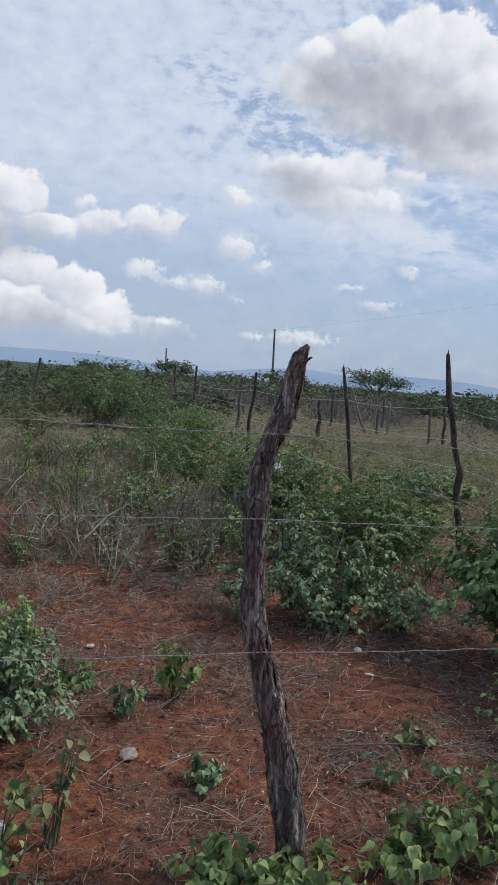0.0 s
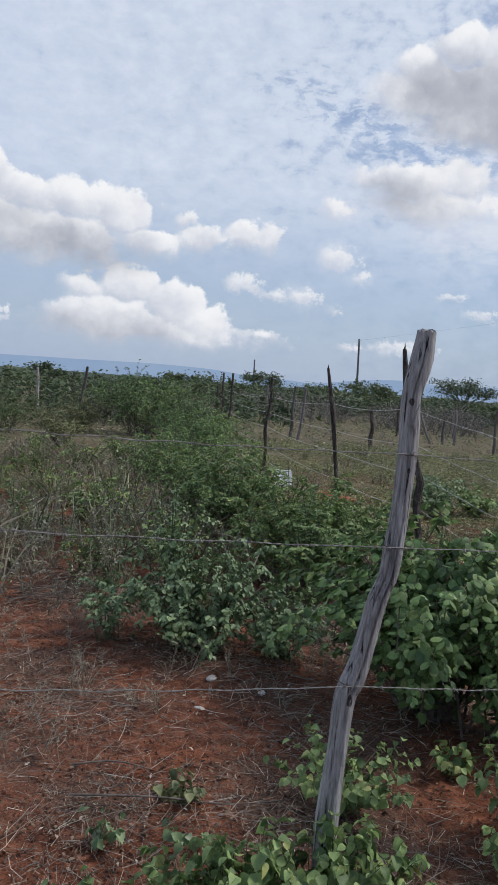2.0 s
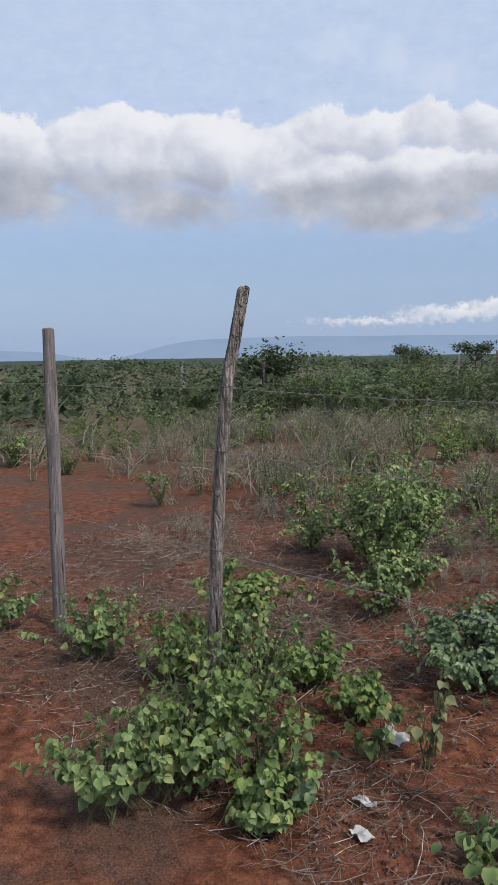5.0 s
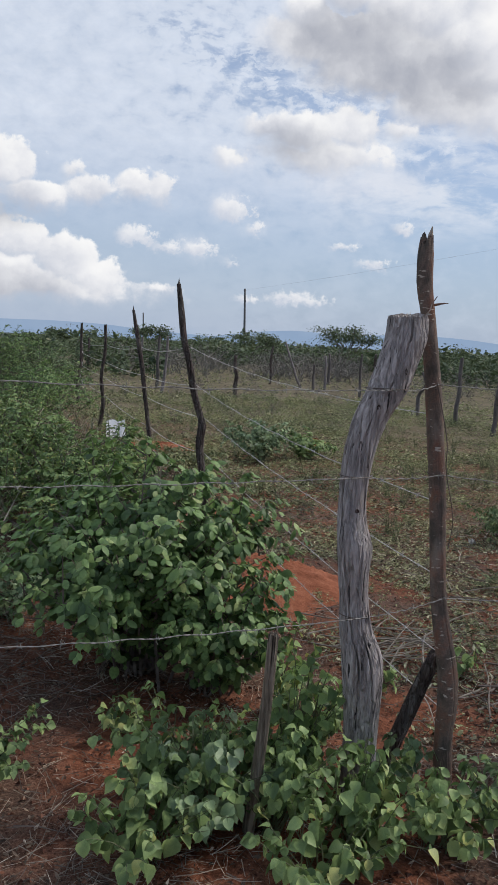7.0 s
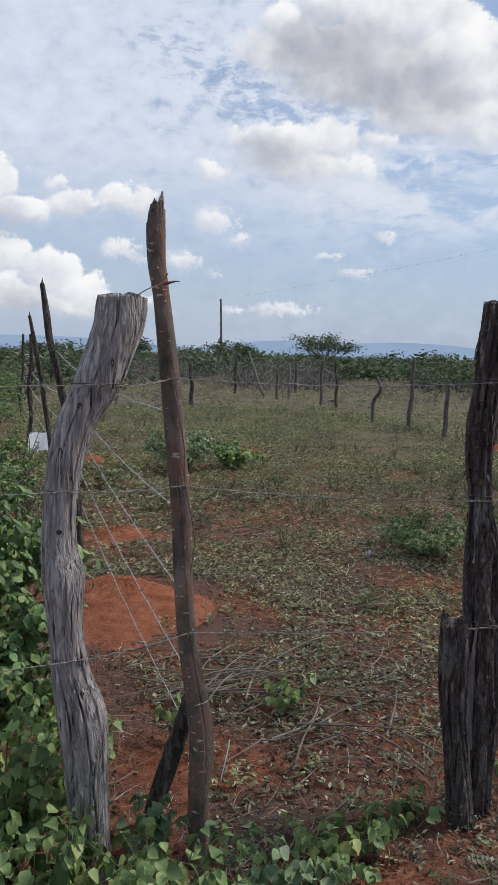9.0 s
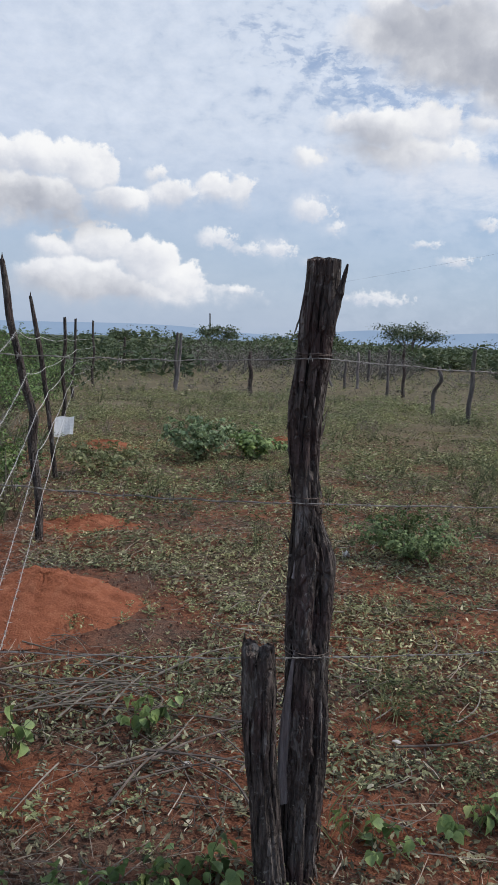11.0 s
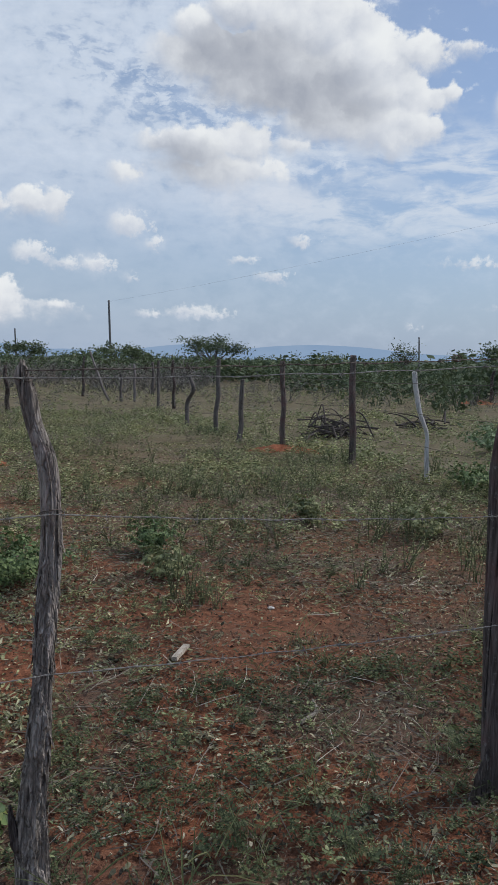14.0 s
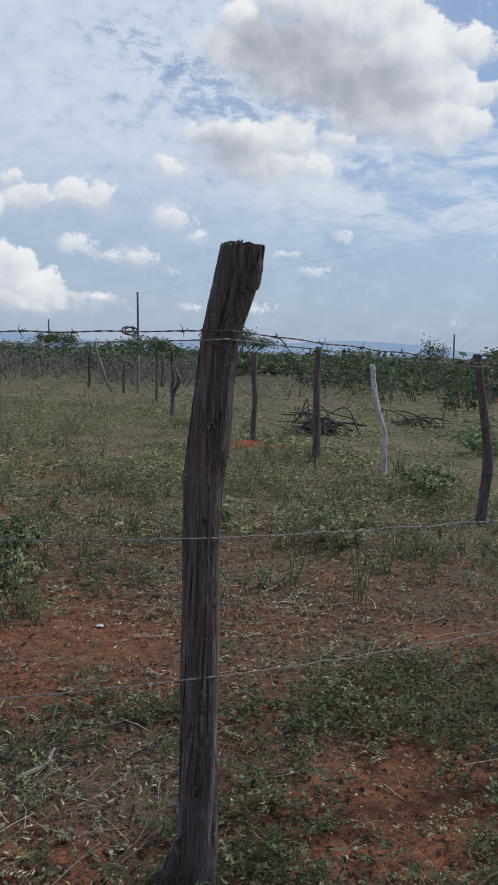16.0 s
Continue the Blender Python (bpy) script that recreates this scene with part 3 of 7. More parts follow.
# ---- ground ----
def dip(x):
    """The land falls away gently to one side of the plot and rises to the other."""
    x = np.asarray(x, float)
    return 0.02 * np.maximum(x - 12, 0) - 0.014 * np.maximum(-x - 8, 0)


def ground_height(x, y):
    """Gentle unevenness of the soil."""
    h = 0.010 * np.sin(1.9 * x + 0.7) * np.cos(1.6 * y + 0.3) + 0.007 * np.sin(4.3 * x + 2.1 * y) + 0.005 * np.cos(7.1 * y - 3.7 * x) + 0.003 * np.sin(17 * x + 3 * np.sin(9 * y)) + 0.003 * np.cos(15 * y + 2 * np.sin(13 * x))
    return h - 0.012


def graded(lo, hi, fine, far):
    mid = np.arange(lo, hi, fine)
    out, a, s = [], hi, fine
    while a < far:
        out.append(a)
        s *= 1.17
        a += s
    out.append(far)
    left, a, s = [], lo - fine, fine
    while a > -far:
        left.append(a)
        s *= 1.17
        a -= s
    left.append(-far)
    return np.concatenate([left[::-1], mid, out])


gx, gy = graded(-2.5, 7.5, 0.06, 4200), graded(0.4, 7.5, 0.06, 4200)
GX, GY = np.meshgrid(gx, gy)
GZ = ground_height(GX, GY) * np.clip(1.6 - np.hypot(GX - 3, GY - 4) / 30, 0, 1) + dip(GX)
rng = np.random.default_rng(5)
GZ += np.where(np.hypot(GX - 3, GY - 4) < 9, rng.normal(0, 0.0022, GX.shape), 0)
idx = np.arange(GX.size).reshape(GX.shape)
quads = np.stack([idx[:-1, :-1], idx[:-1, 1:], idx[1:, 1:], idx[1:, :-1]], -1).reshape(-1, 4)
ob = new("ground", mesh_of("ground", np.stack([GX, GY, GZ], -1).reshape(-1, 3), [quads], SOIL, True))
tagged(ob, "bare red earth with trodden dry litter", "ground", kind="structure")


# ---- far hills ----
def hill_ridge(dist, spans, seed, label):
    s = Soup()
    azs = np.radians(np.linspace(-75, 130, 500))
    h = np.zeros_like(azs)
    for k, (f, amp) in enumerate(((3, 0.25), (7, 0.16), (17, 0.09), (41, 0.05), (97, 0.02))):
        h += amp * np.sin(f * azs + seed * (k + 1.3) * 2.1)
    el = np.zeros_like(azs)
    for c, w, e in spans:
        el = np.maximum(el, e / (1 + np.exp(-(w - np.abs(np.degrees(azs) - c)) / 1.6)))
    z = dist * np.tan(np.radians(el * (1 + 0.22 * h) + 0.32 - 1.43 * np.sin(azs))) + 1.4
    top = np.stack([-np.sin(azs) * dist, np.cos(azs) * dist, z], -1)
    foot = np.stack([-np.sin(azs) * dist * 0.96, np.cos(azs) * dist * 0.96, np.full_like(z, -150)], -1)
    back = np.stack([-np.sin(azs) * dist * 1.05, np.cos(azs) * dist * 1.05, np.full_like(z, -150)], -1)
    n = len(azs)
    i = np.arange(n - 1)
    q = np.concatenate([np.stack([n + i, n + i + 1, i + 1, i], -1), np.stack([i, i + 1, 2 * n + i + 1, 2 * n + i], -1)])
    s.add(np.concatenate([top, foot, back]), (), q)
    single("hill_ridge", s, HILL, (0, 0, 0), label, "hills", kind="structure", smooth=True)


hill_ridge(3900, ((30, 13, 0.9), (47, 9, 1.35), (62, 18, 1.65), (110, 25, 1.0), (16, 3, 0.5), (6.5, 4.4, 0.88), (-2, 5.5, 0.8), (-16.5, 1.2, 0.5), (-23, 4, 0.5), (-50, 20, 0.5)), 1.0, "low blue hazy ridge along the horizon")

# ---- fence posts ----
def post_soup(spine, seed, sides=44, step=0.014, lump=0.10, cracks=14, depth=0.16, top="flat", squash=1.0, thin=1.0):
    """An unsawn post: rings along a bent spine, with lumps, long cracks and a worn top. Rows of the spine: x, y, z, radius."""
    rng = np.random.default_rng(seed)
    c = curve(spine, step)
    if c[0, 2] < c[-1, 2]:
        c = c[::-1]
    foot = c[-1].copy()
    foot[2] = -0.12
    c = np.vstack([c, foot])
    n = len(c)
    th = np.arange(sides) * 2 * np.pi / sides
    z = c[:, 2][:, None]
    r = np.ones((n, sides))
    for k in range(7):
        f, m, ph, a = rng.uniform(1, 16), rng.integers(1, 5), rng.uniform(0, 6.3), rng.uniform(0.3, 1)
        r += lump / 3 * a * np.sin(f * z + ph) * np.cos(m * th[None] + ph * 2)
    for k in range(cracks):
        t0, wob, f, w = rng.uniform(0, 6.3), rng.uniform(0.05, 0.35), rng.uniform(2, 7), rng.uniform(0.05, 0.12) * thin
        zc, zl = rng.uniform(0, spine[0][2]), rng.uniform(0.15, 0.7)
        line = t0 + wob * np.sin(f * z + k)
        d = np.angle(np.exp(1j * (th[None] - line)))
        r -= depth * rng.uniform(0.4, 1.2) * np.exp(-((d / w) ** 2)) * np.clip(1.3 - np.abs(z - zc) / zl, 0, 1)
    r += rng.normal(0, 0.012, r.shape)
    rad = c[:, 3][:, None] * r
    x = c[:, 0][:, None] + rad * np.cos(th)[None]
    y = c[:, 1][:, None] + rad * np.sin(th)[None] * squash
    zz = np.broadcast_to(z, x.shape).copy()
    if top == "flat":
        zz[0] += rng.normal(0, 0.003, sides)
    elif top == "worn":
        zz[:3] += (0.012 * np.sin(2 * th + seed) + rng.normal(0, 0.006, sides))[None]
    elif top == "slant":
        zz[:4] += (0.012 * np.cos(th - 0.3))[None]
    s = Soup()
    i = (np.arange(n - 1) * sides)[:, None]
    j = np.arange(sides)[None]
    k = (j + 1) % sides
    quads = np.stack([i + j, i + sides + j, i + sides + k, i + k], -1).reshape(-1, 4)
    verts = np.stack([x, y, zz], -1).reshape(-1, 3)
    inner = np.stack([c[0, 0] + (x[0] - c[0, 0]) * 0.55, c[0, 1] + (y[0] - c[0, 1]) * 0.55, zz[0] + 0.004 + rng.normal(0, 0.003, sides)], -1)
    mid = np.array([[c[0, 0], c[0, 1], zz[0].mean() + (0.008 if top != "pointed" else 0.05)]])
    b = n * sides
    jj = np.arange(sides)
    kk = (jj + 1) % sides
    quads = np.vstack([quads, np.stack([jj, kk, b + kk, b + jj], -1)])
    tris = np.stack([b + jj, b + kk, np.full(sides, b + sides)], -1)
    s.add(np.vstack([verts, inner, mid]), tris, quads)
    return s


def sliver_soup(a, b, width, thick, seed, hook=0.02):
    """A split-off splinter or bark flap between two points, tapering to b."""
    rng = np.random.default_rng(seed)
    a, b = np.array(a, float), np.array(b, float)
    t = np.linspace(0, 1, 12)
    bend = np.outer(np.sin(t * math.pi), rng.normal(0, hook, 3))
    s = Soup()
    pts = a + np.outer(t, b - a) + bend
    rad = width * (1 - 0.86 * t**1.3) * (1 + rng.normal(0, 0.07, 12))
    s.tube(pts, rad, 9)
    v = s.v[0]
    ctr = np.repeat(pts, 9, axis=0)
    flat = np.array((-0.488, 0.873, 0))
    d = v - ctr
    s.v[0] = ctr + d - np.outer(d @ flat, flat) * (1 - thick)
    return s


def bark_flakes(post, spine, count, length, mat, seed, low=0.0, high=9.0, wide=0.16):
    """Loose flakes and fibres standing off a trunk, along its run; joined into one part."""
    rng = np.random.default_rng(seed)
    c = curve(spine, 0.02)
    c = c[(c[:, 2] > low) & (c[:, 2] < high)]
    run = np.gradient(c[:, :3], axis=0)
    run /= np.linalg.norm(run, axis=1, keepdims=True)
    k = rng.integers(0, len(c), count)
    a = rng.uniform(0, 6.283, count)
    out = np.stack([np.cos(a), np.sin(a), np.zeros(count)], -1)
    out -= run[k] * np.sum(out * run[k], axis=1, keepdims=True)
    out /= np.linalg.norm(out, axis=1, keepdims=True)
    x = run[k] * rng.choice((-1, 1), count)[:, None] + rng.normal(0, 0.10, (count, 3)) + out * rng.uniform(0.0, 0.14, count)[:, None]
    x /= np.linalg.norm(x, axis=1, keepdims=True)
    y = np.cross(out, x)
    y /= np.linalg.norm(y, axis=1, keepdims=True)
    size = rng.uniform(0.35, 1.0, count) * length
    mats = np.stack([x, y, np.cross(x, y)], -1) * size[:, None, None]
    pos = c[k, :3] + out * (c[k, 3] * rng.uniform(0.90, 1.02, count))[:, None] - x * size[:, None] * 0.5
    v = np.array([(0, 0, -0.03), (0.3, wide, 0.02), (0.3, -wide * 0.8, 0.02), (0.7, wide * 0.7, 0.05), (0.72, -wide * 0.5, 0.05), (1, 0.03, 0.11), (0.5, 0, 0.09)], float)
    s = Soup()
    s.many(v, [(0, 2, 6), (0, 6, 1), (1, 6, 3), (2, 4, 6), (3, 6, 5), (6, 4, 5)], (), pos, mats)
    tagged(part("loose_bark", s, mat, post), kind="stuff")


FENCE = "posts of the front fence"
post_a = thing("fence_post", (0.215, 1.338, 0.0), "gnarled crooked fence post with rough purple-brown bark", "fence post", FENCE)
SPINE_A = [(0.088, 1.419, 1.545, 0.0264), (0.079, 1.41, 1.492, 0.0303), (0.071, 1.397, 1.406, 0.0332), (0.042, 1.378, 1.294, 0.0342), (0.02, 1.366, 1.232, 0.0303), (0.007, 1.353, 1.147, 0.0332), (0.009, 1.344, 1.063, 0.0381), (0.012, 1.335, 0.979, 0.0322), (0.021, 1.326, 0.896, 0.0302), (0.026, 1.317, 0.813, 0.0341), (0.036, 1.31, 0.73, 0.041),
           (0.059, 1.306, 0.666, 0.0351), (0.088, 1.3, 0.57, 0.0371), (0.141, 1.3, 0.404, 0.0439), (0.179, 1.32, 0.225, 0.0488), (0.21, 1.336, 0.081, 0.0449), (0.215, 1.338, 0.0, 0.0449)]
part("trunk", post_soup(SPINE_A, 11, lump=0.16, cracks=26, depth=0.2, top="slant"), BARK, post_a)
part("splinter", sliver_soup((0.088, 1.385, 1.374), (0.125, 1.395, 1.525), 0.015, 0.6, 4), BARK, post_a, "split grey-brown splinter")
part("twig_stub", sliver_soup((-0.019, 1.33, 1.052), (-0.056, 1.31, 1.111), 0.010, 1.0, 5, 0.005), BARK, post_a, "broken pale twig stub")
part("bark_flap", sliver_soup((0.242, 1.3, 0.058), (0.217, 1.285, 0.253), 0.017, 0.4, 6, 0.01), BARK, post_a)
part("bare_streak", sliver_soup((0.057, 1.272, 0.682), (0.042, 1.288, 0.877), 0.009, 0.3, 16, 0.004), GREY2, post_a, "bleached strip without bark")

bark_flakes(post_a, SPINE_A, 560, 0.065, BARK, 401, 0.0, 1.47)

post_b = thing("fence_post", (1.187, 1.936, 0.0), "slender crooked grey weathered fence post with cracks", "fence post", FENCE)
SPINE_B = [(1.307, 2.065, 1.635, 0.0263), (1.3, 2.056, 1.547, 0.0322), (1.285, 2.045, 1.454, 0.0283), (1.289, 2.039, 1.364, 0.0283), (1.291, 2.033, 1.296, 0.0273), (1.289, 2.022, 1.153, 0.0253), (1.282, 2.012, 1.031, 0.0282), (1.276, 2.005, 0.954, 0.0282), (1.253, 1.994, 0.876, 0.0292), (1.227, 1.979, 0.72, 0.0302),
           (1.208, 1.97, 0.642, 0.0351), (1.194, 1.964, 0.594, 0.0312), (1.19, 1.958, 0.456, 0.0292), (1.183, 1.948, 0.3, 0.0331), (1.183, 1.941, 0.161, 0.0311), (1.187, 1.936, 0.0, 0.0311)]
trunk_b = part("trunk", post_soup(SPINE_B, 21, lump=0.07, cracks=16, depth=0.22), GREY3, post_b)
part("twig_stub", sliver_soup((1.305, 2.017, 1.356), (1.314, 2.007, 1.439), 0.007, 1.0, 8, 0.004), GREY3, post_b)

post_c = thing("fence_post", (2.352, 2.761, 0.0), "thick bent bleached grey fence post with long cracks", "fence post", FENCE)
SPINE_C = [(2.392, 2.819, 1.524, 0.0640), (2.388, 2.806, 1.455, 0.0650), (2.365, 2.79, 1.373, 0.0629), (2.339, 2.773, 1.292, 0.0599), (2.301, 2.757, 1.21, 0.053), (2.28, 2.743, 1.13, 0.048), (2.27, 2.734, 1.05, 0.045), (2.267, 2.725, 0.97, 0.042), (2.272, 2.717, 0.89, 0.045), (2.286, 2.71, 0.819, 0.053), (2.288, 2.712, 0.728, 0.047),
           (2.296, 2.714, 0.646, 0.045), (2.307, 2.717, 0.562, 0.051), (2.331, 2.72, 0.478, 0.062), (2.341, 2.727, 0.39, 0.062), (2.348, 2.745, 0.208, 0.055), (2.352, 2.761, 0.0, 0.053)]
trunk_c = part("trunk", post_soup(SPINE_C, 31, sides=110, lump=0.07, cracks=15, depth=0.22, thin=0.36), GREY, post_c)

post_d = thing("fence_post", (2.632, 2.865, 0.0), "tall thin red-brown corner post with hacked point", "fence post", FENCE)
SPINE_D = [(2.432, 2.977, 1.775, 0.0223), (2.432, 2.971, 1.715, 0.0264), (2.438, 2.966, 1.63, 0.0254), (2.454, 2.96, 1.547, 0.0233), (2.468, 2.955, 1.463, 0.0244), (2.494, 2.944, 1.294, 0.0274), (2.515, 2.934, 1.124, 0.0274), (2.536, 2.925, 0.952, 0.0274), (2.551, 2.914, 0.78, 0.0264), (2.57, 2.904, 0.605, 0.0264),
           (2.606, 2.893, 0.433, 0.0325), (2.62, 2.887, 0.346, 0.0335), (2.624, 2.882, 0.258, 0.0325), (2.621, 2.877, 0.168, 0.0294), (2.632, 2.865, 0.0, 0.0305)]
part("trunk", post_soup(SPINE_D, 41, lump=0.08, cracks=2, depth=0.10, top="worn"), BROWN, post_d)
part("hacked_tip", sliver_soup((2.439, 2.977, 1.765), (2.446, 2.977, 1.822), 0.013, 0.6, 12, 0.002), CUT, post_d, "pale hacked point")
part("twig_stub", sliver_soup((2.47, 2.937, 1.572), (2.515, 2.927, 1.579), 0.004, 1.0, 13, 0.002), BROWN, post_d)
brace = thing("fence_brace", (2.452, 3.000, 0), "short dark brace leaning against the corner post", "fence post")
part("pole", post_soup([(2.579, 2.935, 0.427, 0.026), (2.527, 2.965, 0.256, 0.028), (2.452, 3.000, 0.0, 0.029)], 43, sides=20), DARK, brace)
stake = thing("fence_stake", (2.047, 2.458, 0), "short brown split stake standing among leaves", "stake")
part("stake_body", post_soup([(2.083, 2.460, 0.605, 0.015), (2.075, 2.459, 0.409, 0.017), (2.062, 2.458, 0.205, 0.018), (2.047, 2.458, 0.0, 0.018)], 44, sides=20, cracks=10, depth=0.3, squash=0.7), CUTPOST, stake)

post_e = thing("fence_post", (3.423, 3.274, 0.0), "thick dark charred-looking post with split bark", "fence post", FENCE)
SPINE_E = [(3.395, 3.318, 1.572, 0.0427), (3.393, 3.319, 1.513, 0.0437), (3.385, 3.319, 1.438, 0.0437), (3.382, 3.322, 1.326, 0.0406), (3.372, 3.324, 1.214, 0.0427), (3.372, 3.324, 1.113, 0.0406), (3.383, 3.322, 0.976, 0.0365), (3.393, 3.324, 0.904, 0.0457), (3.406, 3.326, 0.833, 0.0589), (3.41, 3.321, 0.755, 0.0579),
           (3.414, 3.302, 0.616, 0.0559), (3.424, 3.277, 0.408, 0.058), (3.425, 3.275, 0.259, 0.0559), (3.423, 3.274, 0.0, 0.0549)]
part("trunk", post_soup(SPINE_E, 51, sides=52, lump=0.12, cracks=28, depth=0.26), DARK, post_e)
part("splinter", sliver_soup((3.411, 3.296, 1.397), (3.456, 3.296, 1.565), 0.018, 0.5, 14, 0.004), DARK, post_e)
part("bare_streak", sliver_soup((3.39, 3.224, 0.216), (3.392, 3.249, 0.613), 0.020, 0.35, 15, 0.006), GREY2, post_e, "grey strip where the bark is gone")
part("bare_streak", sliver_soup((3.375, 3.279, 0.787), (3.377, 3.287, 0.99), 0.010, 0.35, 17, 0.006), GREY2, post_e)
bark_flakes(post_e, SPINE_E, 170, 0.07, DARK, 402, 0.0, 1.48)
stump = thing("fence_stump", (3.375, 3.195, 0.0), "short dark rotten broken stump beside the post", "stump")
part("trunk", post_soup([(3.316, 3.188, 0.623, 0.0387), (3.323, 3.187, 0.509, 0.0438), (3.33, 3.187, 0.368, 0.0407), (3.35, 3.191, 0.223, 0.0397), (3.375, 3.195, 0.0, 0.0438)], 52, lump=0.2, cracks=22, depth=0.25, top="worn"), DARK, stump)
part("spike", sliver_soup((3.285, 3.178, 0.582), (3.281, 3.173, 0.668), 0.010, 0.8, 18, 0.003), DARK, stump)
part("spike", sliver_soup((3.349, 3.178, 0.582), (3.354, 3.173, 0.653), 0.010, 0.8, 19, 0.003), DARK, stump)

post_f = thing("fence_post", (4.548, 3.877, 0.0), "thin crooked weathered post with pale edge and dark bark", "fence post", FENCE)
SPINE_F = [(4.501, 3.94, 1.335, 0.0162), (4.513, 3.943, 1.277, 0.0213), (4.528, 3.947, 1.203, 0.0203), (4.554, 3.95, 1.129, 0.0244), (4.565, 3.953, 1.065, 0.0244), (4.569, 3.955, 0.994, 0.0244), (4.569, 3.959, 0.897, 0.0264), (4.564, 3.94, 0.745, 0.0284), (4.561, 3.915, 0.565, 0.0254), (4.559, 3.899, 0.445, 0.0284),
           (4.546, 3.889, 0.274, 0.0335), (4.544, 3.884, 0.182, 0.0396), (4.553, 3.877, 0.0, 0.0416)]
part("trunk", post_soup(SPINE_F, 61, lump=0.12, cracks=20, depth=0.24, top="worn"), SPLIT, post_f)
part("twig_stub", sliver_soup((4.531, 3.867, 0.131), (4.496, 3.863, 0.267), 0.020, 0.8, 22, 0.004), DARK, post_f, "dark broken side stub")
part("bark_strip", sliver_soup((4.538, 3.847, 0.03), (4.55, 3.913, 0.74), 0.016, 0.3, 23, 0.012), DARK, post_f, "dark bark strip")

bark_flakes(post_f, SPINE_F, 200, 0.06, SPLIT, 403, 0.0, 0.9)

post_g = thing("fence_post", (5.867, 4.513, 0.0), "broad dark plank-like post with slanted flat top", "fence post", FENCE)
SPINE_G = [(5.918, 4.529, 1.597, 0.0516), (5.903, 4.535, 1.51, 0.0526), (5.874, 4.545, 1.387, 0.0456), (5.864, 4.551, 1.284, 0.0456), (5.854, 4.56, 1.144, 0.0516), (5.844, 4.564, 1.049, 0.0506), (5.843, 4.564, 0.971, 0.0476), (5.843, 4.564, 0.812, 0.0446), (5.849, 4.563, 0.536, 0.0456),
           (5.858, 4.555, 0.325, 0.0486), (5.866, 4.549, 0.16, 0.0506), (5.872, 4.542, 0.0, 0.0486)]
trunk_g = part("trunk", post_soup(SPINE_G, 71, sides=72, lump=0.03, cracks=7, depth=0.2, squash=0.7, thin=0.5), PLANK, post_g)
part("bark_strip", sliver_soup((5.865, 4.508, 0.26), (5.859, 4.515, 1.223), 0.008, 0.5, 24, 0.006), DARK, post_g, "dark split along the edge")
part("splinter", sliver_soup((5.949, 4.511, 1.501), (5.969, 4.509, 1.6), 0.014, 0.5, 25, 0.002), PLANK, post_g)
part("torn_fibre", sliver_soup((5.893, 4.520, 0.03), (5.887, 4.527, 1.02), 0.0065, 0.6, 27, 0.008), GREY2, post_g, "pale torn fibre along the split")
flap = thing("wood_offcut", (5.797, 4.463, 0.0), "wedge of old bark leaning on the post foot", "wood scrap")
part("slab", sliver_soup((5.802, 4.493, -0.02), (5.829, 4.503, 0.151), 0.042, 0.3, 26, 0.003), DARK, flap)

post_z = thing("fence_post", (-1.166, 0.598, 0.0), "straight grey sawn fence post", "fence post", FENCE)
SPINE_Z = [(-1.126, 0.738, 1.67, 0.024), (-1.136, 0.708, 1.5, 0.024), (-1.146, 0.673, 1.3, 0.025), (-1.156, 0.638, 0.9, 0.026), (-1.166, 0.618, 0.43, 0.028), (-1.166, 0.598, 0.0, 0.028)]
part("trunk", post_soup(SPINE_Z, 81, sides=28, lump=0.04, cracks=12, depth=0.2), SPLIT, post_z)
SPINE_I = [tuple(at_uv(7.82, 0.02, z)) + (r,) for z, r in ((1.5, 0.03), (0.9, 0.035), (0.0, 0.04))]
SPINE_Y = [tuple(at_uv(-2.75, 0.0, z)) + (r,) for z, r in ((1.55, 0.03), (0.9, 0.034), (0.0, 0.036))]
SPINE_X = [tuple(at_uv(-4.1, 0.02, z)) + (r,) for z, r in ((1.5, 0.028), (0.9, 0.032), (0.0, 0.036))]
for sp, seed in ((SPINE_I, 82), (SPINE_Y, 83), (SPINE_X, 84)):
    ob = thing("fence_post", sp[-1][:3], "grey weathered fence post", "fence post", FENCE)
    part("trunk", post_soup(sp, seed, sides=24, step=0.03), GREY2, ob)


# ---- the side fences ----
def lean_post(foot, head, r0, r1, seed, label, mat=FARPOST, kinks=3, bend=0.03, sides=14, group="posts of the side fences", name="fence_post", top="worn"):
    rng = np.random.default_rng(seed)
    foot, head = np.array(foot, float), np.array(head, float)
    foot[2], head[2] = foot[2] + dip(foot[0]), head[2] + dip(foot[0])
    rows = []
    for k in range(kinks + 2):
        t = k / (kinks + 1)
        off = rng.normal(0, bend, 3) * (0 < k < kinks + 1) * (1, 1, 0)
        rows.append((*(head + (foot - head) * t + off), r1 + (r0 - r1) * t))
    ob = thing(name, tuple(foot), label, "fence post", group)
    part("trunk", post_soup(rows, seed, sides=sides, step=0.05, cracks=6, depth=0.2, top=top), mat, ob)
    return rows


